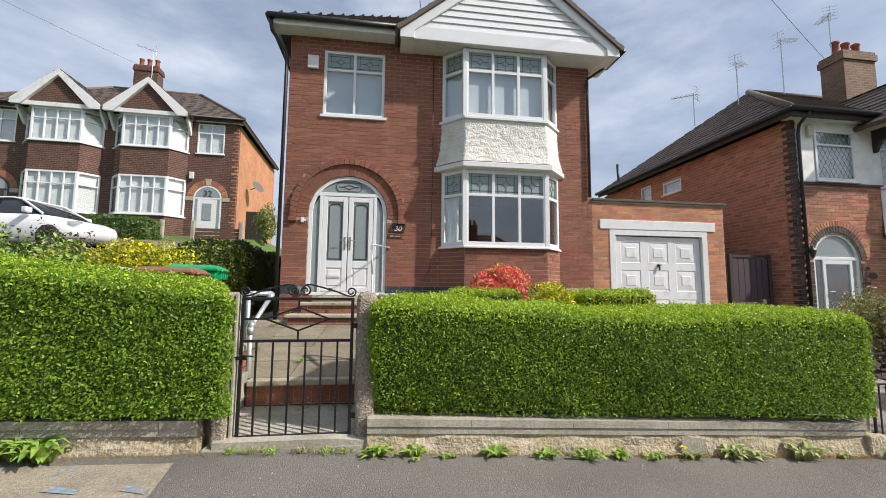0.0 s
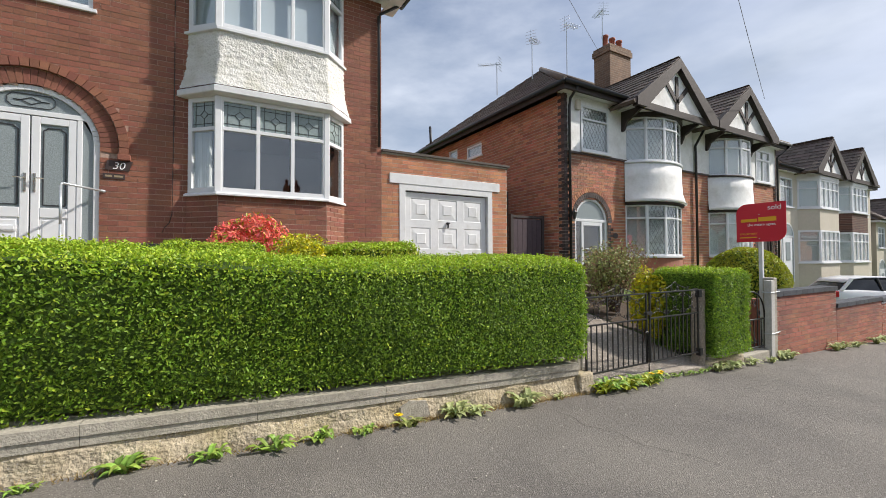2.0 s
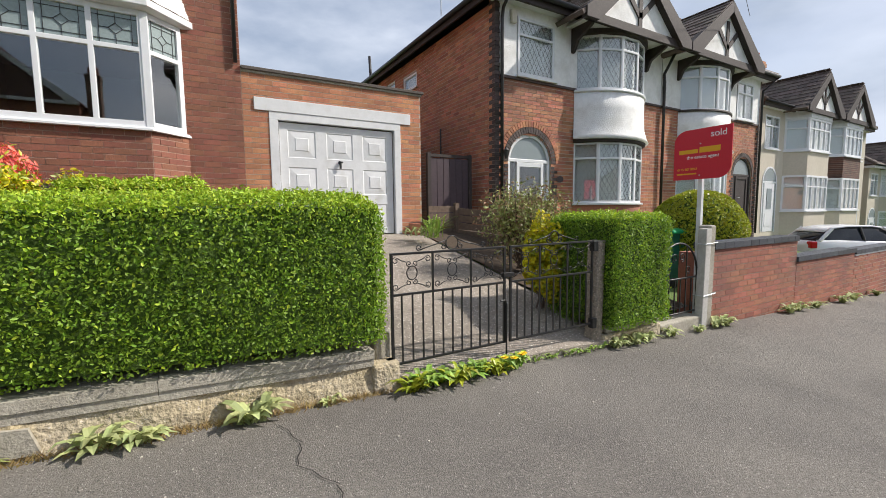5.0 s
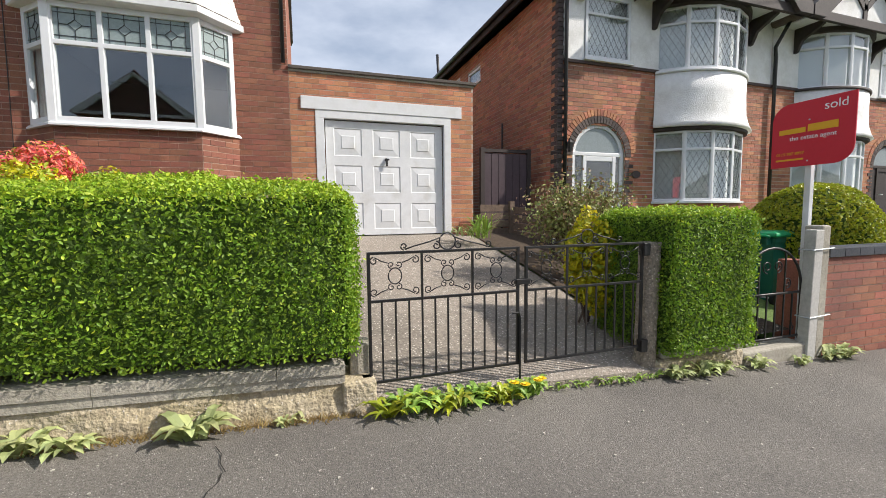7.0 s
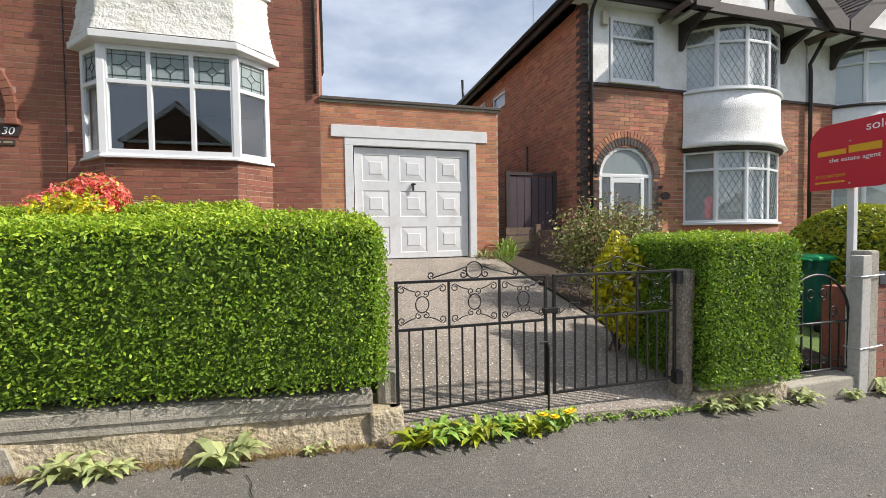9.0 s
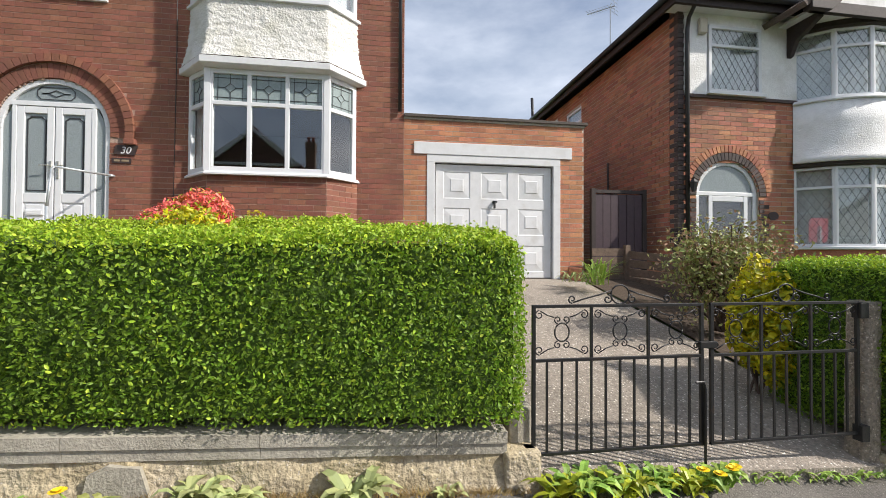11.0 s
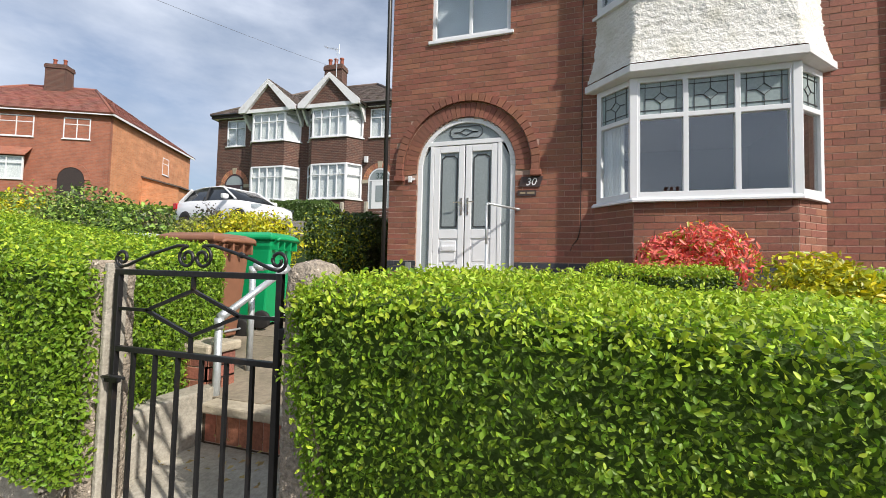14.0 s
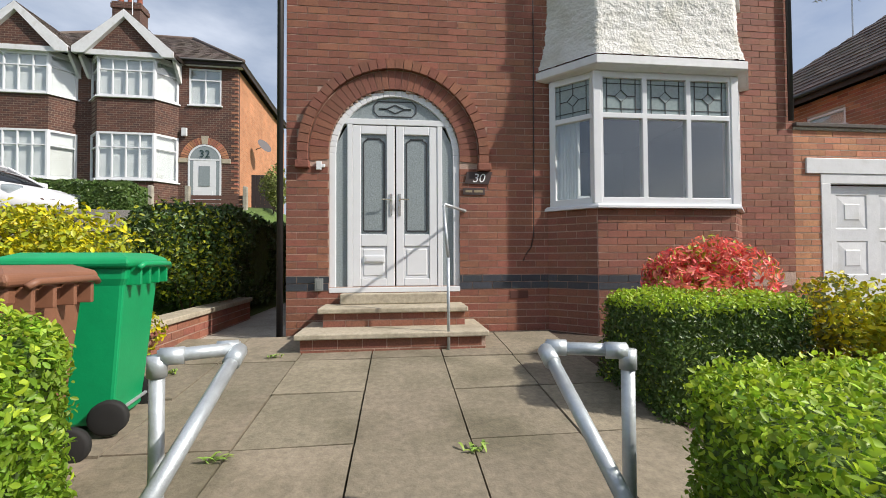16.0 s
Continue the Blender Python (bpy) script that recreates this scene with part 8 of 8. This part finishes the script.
for i, x in enumerate((6.1, 6.3, 6.5, 6.66, 6.8, 6.95)):
    blades((x, 3.4, pavement_z(x, 3.4)), 14, 0.1, 0.02, 0.07, 180 + i, WEED_LEAF, "low green weed along the driveway edge")
for i, (x, y) in enumerate(((-1.15, 3.38), (-1.0, 3.37), (-0.85, 3.37), (-0.62, 3.38), (-0.45, 3.38), (-0.3, 3.38))):
    blades((x, y, pavement_z(x, y)), 24, 0.09, 0.008, 0.07, 200 + i, OLIVE_LEAF if i % 2 else WEED_LEAF, "tuft of grass below the gate sill", name="grass_tuft", category="grass", group="grass tufts")
blades((7.3, 7.3, 0.42), 46, 0.42, 0.025, 0.4, 230, WEED_LEAF, "clump of upright spiky green leaves beside the drive", name="iris_clump", category="plant", group="", spread=0.09, arch=0.2)
blades((7.05, 7.55, 0.45), 24, 0.24, 0.04, 0.2, 231, PALE_LEAF, "pale leaved plant beside the garage door", name="plant", category="plant", group="", spread=0.08)
for i, (x, y) in enumerate(((-1.9, 7.35), (-0.96, 4.9), (-0.3, 5.56), (0.8, 4.9), (-2.6, 7.0), (-1.66, 5.6))):
    blades((x, y, terrace_z(x, y)), 12, 0.07, 0.018, 0.05, 240 + i, WEED_LEAF, "small weed in a paving joint")
# dry grass and moss strip along the foot of the wall
dg, rg = Shape(), random.Random(9)
for i in range(2600):
    x = rg.uniform(-6.5, 4.8) if i % 3 else rg.uniform(2.2, 4.7)
    if -1.3 < x < -0.1 and i % 3:
        continue
    y = 3.385 - abs(rg.gauss(0, 0.03))
    z, h, a = pavement_z(x, y), rg.uniform(0.015, 0.06), rg.uniform(0, 6.28)
    dx, dy = math.cos(a), math.sin(a) * 0.6 - 0.2
    dg.add([(x - 0.003, y, z), (x + 0.003, y, z), (x + dx * h * 0.8 + 0.001, y + dy * h * 0.8, z + h)], [(0, 1, 2)])
single("dry_grass", dg, DRY_GRASS, "thin strip of dry grass and moss at the wall foot", "grass", at=(0, 3.4, -0.3), kind="stuff")
# dead leaves on the landing
dl_, rg = Shape(), random.Random(10)
for i in range(60):
    x, y = rg.uniform(-1.2, -0.15), rg.uniform(3.75, 4.17)
    z, a, s_ = 0.04 + 0.08 * step(3.4, 4.2, y), rg.uniform(0, 6.28), rg.uniform(0.012, 0.025)
    dl_.add([(x + s_ * math.cos(a + q) * w_, y + s_ * math.sin(a + q) * w_, z + 0.03 + 0.004 * k) for k, (q, w_) in enumerate(((0, 1), (1.57, 0.5), (3.14, 1), (4.71, 0.5)))], [(0, 1, 2, 3)])
single("dead_leaves", dl_, DRY_GRASS, "scattered dry brown leaves on the landing", "leaves", at=(-0.7, 4.0, 0.1), kind="stuff")


# ---- wheelie bins ----
def wheelie_bin(at, turn, body_mat, lid_mat, label, group="wheelie bins"):
    """A tapered bin; local +x is its back, with the wheels and the lid's hinge."""
    b = thing("wheelie_bin", at, label, "bin", group)
    m = place(*at, turn)
    s = Shape()
    lv = ((0.2, 0.2, 0.04), (0.22, 0.215, 0.25), (0.27, 0.25, 0.86), (0.285, 0.265, 0.9), (0.29, 0.27, 0.97))
    for hx, hy, z in lv:
        s.v += [tuple(m @ Vector((sx * hx, sy * hy, z))) for sx, sy in ((-1, -1), (1, -1), (1, 1), (-1, 1))]
    s.f = [(k * 4 + i, k * 4 + (i + 1) % 4, (k + 1) * 4 + (i + 1) % 4, (k + 1) * 4 + i) for k in range(len(lv) - 1) for i in range(4)] + [(3, 2, 1, 0), (16, 17, 18, 19)]
    part("body", s, body_mat, b, bevel=0.018)
    lid = Shape()
    for hx0, hx1, hy, z in ((-0.33, 0.31, 0.295, 0.965), (-0.34, 0.32, 0.305, 0.99), (-0.33, 0.31, 0.3, 1.02), (-0.24, 0.24, 0.22, 1.055)):
        lid.v += [tuple(m @ Vector(p)) for p in ((hx0, -hy, z), (hx1, -hy, z), (hx1, hy, z), (hx0, hy, z))]
    lid.f = [(k * 4 + i, k * 4 + (i + 1) % 4, (k + 1) * 4 + (i + 1) % 4, (k + 1) * 4 + i) for k in range(3) for i in range(4)] + [(3, 2, 1, 0), (12, 13, 14, 15)]
    part("lid", lid, lid_mat, b, bevel=0.012)
    for y in (-0.2, -0.07, 0.07, 0.2):
        part("rib", Shape().box(0.26, 0.345, y - 0.012, y + 0.012, 0.86, 0.965, m), body_mat, b, bevel=0.004)
    part("handle", Shape().tube([(0.345, -0.24, 0.965), (0.355, -0.2, 0.985), (0.355, 0.2, 0.985), (0.345, 0.24, 0.965)], 0.017, 8, m), lid_mat, b, smooth=True)
    part("axle", Shape().tube([(0.21, -0.25, 0.1), (0.21, 0.25, 0.1)], 0.012, 6, m), STEEL, b)
    for sy in (-1, 1):
        part("wheel", Shape().lathe([(0.03, -0.025), (0.085, -0.025), (0.1, -0.018), (0.1, 0.018), (0.085, 0.025), (0.03, 0.025)], (0, 0, 0), 18, m @ pose(0.21, sy * 0.262, 0.1, 90)), RUBBER, b, smooth=True)
    return b


wheelie_bin((-2.62, 6.15, terrace_z(0, 6.1) + 0.002), 8, GREEN_BIN, GREEN_BIN, "bright green wheelie bin beside the path")
wheelie_bin((-2.6, 5.42, terrace_z(0, 5.3) + 0.002), 4, BROWN_BIN, BROWN_BIN, "brown wheelie bin beside the path")
wheelie_bin((-3.24, 5.3, terrace_z(0, 5.1) + 0.002), 0, BROWN_BIN, GREY_BIN, "brown wheelie bin with pale grey lid")
wheelie_bin((10.75, 5.1, ground_z(10.75, 5.1) + 0.1), 180, material("teal_plastic", (0.01, 0.12, 0.08), 0.45), GREEN_BIN, "dark green wheelie bin behind the arched gate", group="")


# ---- cars ----
def car(at, turn, paint, label, tail=False):
    """A hatchback; local +x is its front."""
    c = thing("car", at, label, "car")
    m = place(*at, turn)

    def loft(stations):
        s = Shape()
        for x, pts in stations:
            full = [(y, z) for y, z in pts] + [(-y, z) for y, z in reversed(pts)]
            s.v += [tuple(m @ Vector((x, y, z))) for y, z in full]
            n = len(full)
        k = len(stations)
        s.f = [(i * n + j, i * n + (j + 1) % n, (i + 1) * n + (j + 1) % n, (i + 1) * n + j) for i in range(k - 1) for j in range(n)]
        s.f += [tuple(range(n - 1, -1, -1)), tuple(range((k - 1) * n, k * n))]
        return s

    body = []
    for x, zb, zt, w in ((-2.1, 0.42, 0.78, 0.62), (-2.05, 0.3, 0.92, 0.76), (-1.8, 0.24, 0.98, 0.84), (-1.2, 0.22, 1.0, 0.88), (0, 0.2, 0.97, 0.89), (0.9, 0.2, 0.95, 0.88), (1.5, 0.22, 0.86, 0.85), (1.95, 0.26, 0.72, 0.74), (2.1, 0.36, 0.6, 0.58)):
        body.append((x, [(w * 0.92, zb), (w, zb + 0.12), (w, (zb + zt) / 2), (w * 0.97, zt - 0.06), (w * 0.86, zt)]))
    part("body", loft(body), paint, c, smooth=True)
    glass = [(x, [(w, 0.95), (w * 0.98, 0.97), (wt, zt - 0.04), (wt * 0.9, zt)]) for x, w, wt, zt in ((-1.85, 0.74, 0.7, 1.02), (-1.35, 0.78, 0.64, 1.36), (-0.9, 0.8, 0.62, 1.43), (0.0, 0.8, 0.62, 1.44), (0.35, 0.8, 0.63, 1.38), (1.05, 0.8, 0.74, 0.99))]
    part("window_glass", loft(glass), CAR_GLASS, c, smooth=True)
    roof = [(x, [(w, z - 0.03), (w * 0.9, z + 0.012)]) for x, w, z in ((-1.55, 0.65, 1.28), (-1.3, 0.655, 1.39), (-0.8, 0.65, 1.455), (0.0, 0.65, 1.46), (0.32, 0.65, 1.41))]
    part("roof", loft(roof), paint, c, smooth=True)
    for sy in (-1, 1):
        part("pillar", Shape().tube([(-0.35, sy * 0.805, 0.95), (-0.4, sy * 0.645, 1.42)], 0.035, 6, m), BLACK, c)
        part("pillar", Shape().tube([(-1.75, sy * 0.77, 0.95), (-1.3, sy * 0.66, 1.38)], 0.06, 6, m), paint, c)
        part("pillar", Shape().tube([(1.05, sy * 0.79, 0.96), (0.3, sy * 0.655, 1.4)], 0.035, 6, m), paint, c)
        part("mirror", Shape().box(0.72, 0.86, sy * 0.98 - 0.1, sy * 0.98 + 0.1, 0.95, 1.1, m), paint, c, bevel=0.03)
        part("headlight", Shape().box(1.72, 1.98, sy * 0.66 - 0.12, sy * 0.66 + 0.12, 0.62, 0.76, m), LIGHT_GLASS, c, bevel=0.03)
        part("tail_light", Shape().box(-2.06, -1.85, sy * 0.72 - 0.12, sy * 0.72 + 0.1, 0.72, 0.95, m), TAIL, c, bevel=0.03)
        for x in (-1.3, 1.3):
            w = part("wheel", Shape().lathe([(0.2, -0.1), (0.3, -0.1), (0.32, -0.06), (0.32, 0.06), (0.3, 0.1), (0.2, 0.1)], (0, 0, 0), 20, m @ pose(x, sy * 0.8, 0.32, 90)), RUBBER, c, smooth=True)
            part("rim", Shape().lathe([(0.03, -0.07), (0.21, -0.08), (0.21, 0.08), (0.03, 0.07)], (0, 0, 0), 14, m @ pose(x, sy * 0.82, 0.32, 90)), CHROME, w)
    part("rear_bumper", Shape().box(-2.14, -1.98, -0.7, 0.7, 0.36, 0.56, m), paint, c, bevel=0.04)
    part("number_plate", Shape().box(-2.12, -2.1, -0.26, 0.26, 0.66, 0.77, m), YELLOW_INK, c)
    return c


car((-10.4, 13.7, ground_z(-10.4, 13.7) + 0.2), -8, CAR_WHITE, "white hatchback car parked on the raised drive")
sheet("raised_drive", steps_between(-13.0, -7.4, 0.6), steps_between(9.0, 17.0, 0.8), lambda x, y: ground_z(x, y) + 0.2, TARMAC, "sloping tarmac drive beside number 32", 0.1)
sheet("parking_bay", steps_between(20.6, 29.5, 1.0), steps_between(3.5, 8.4, 0.7), lambda x, y: pavement_z(x, 3.45) + 0.03, TARMAC, "tarmac parking area before the cream houses", 0.1)
car((23.4, 6.0, pavement_z(23.4, 3.45) + 0.04), -35, CAR_WHITE, "white hatchback car parked before the cream houses")
car((26.6, 5.6, pavement_z(26.6, 3.45) + 0.04), -70, CAR_SILVER, "dark silver car parked before the cream houses")
box_hedge(30.5, 44.0, 3.6, 4.8, -1.7, -0.35, -0.05, "long dark hedge along the pavement down the hill", 90, mat=DARK_LEAF, density=160, size=0.08, lump=0.08, rnd=0.15)

# overhead wires
WIRE = material("grey_wire", (0.12, 0.12, 0.13), 0.6)
for a, b, sag in (((-16.2, 2.0, 9.6), (-12.6, 22.5, 12.6), 0.3), ((-2.6, -9.0, 9.5), (0.6, 8.0, 6.75), 0.25), ((-2.6, 2.2, 9.2), (14.2, 10.9, 8.7), 0.3), ((0.5, 2.0, 11.2), (17.5, 7.0, 6.3), 0.2), ((36.0, -20, 9.5), (52, 14, 5.0), 0.4)):
    pts = [Vector(a).lerp(Vector(b), k / 14) - Vector((0, 0, sag * 4 * (k / 14) * (1 - k / 14))) for k in range(15)]
    single("telephone_wire", Shape().tube(pts, 0.007, 5), WIRE, "thin grey overhead telephone wire to a house", "wire", at=a)


# ---- inside the bay ----
def curtain(m, w, h, mat, label):
    s, n = Shape(), 24
    for k in range(n + 1):
        x = w * k / n
        y = 0.03 * math.sin(k * 1.9) + 0.012 * math.sin(k * 4.3)
        s.v += [tuple(m @ Vector((x, y, 0))), tuple(m @ Vector((x, y * 0.7, h)))]
    s.f = [(2 * k, 2 * k + 2, 2 * k + 3, 2 * k + 1) for k in range(n)]
    return single("curtain", s, mat, label, "curtain", smooth=True, group="curtains")


curtain(place(1.16, 8.33, 2.09, -38), 0.3, 1.5, NET, "gathered white curtain at the side of the bay")
for x, w, h, y in ((1.36, 0.15, 0.13, 8.12), (1.75, 0.1, 0.08, 8.02), (2.2, 0.3, 0.07, 8.05), (2.95, 0.28, 0.06, 8.05)):
    single("picture_frame", Shape().box(x, x + w, y, y + 0.02, 2.082, 2.082 + h).box(x + 0.015, x + w - 0.015, y - 0.004, y, 2.097, 2.067 + h), PAINT, "small pale frame on the window sill", "picture frame", bevel=0.004)
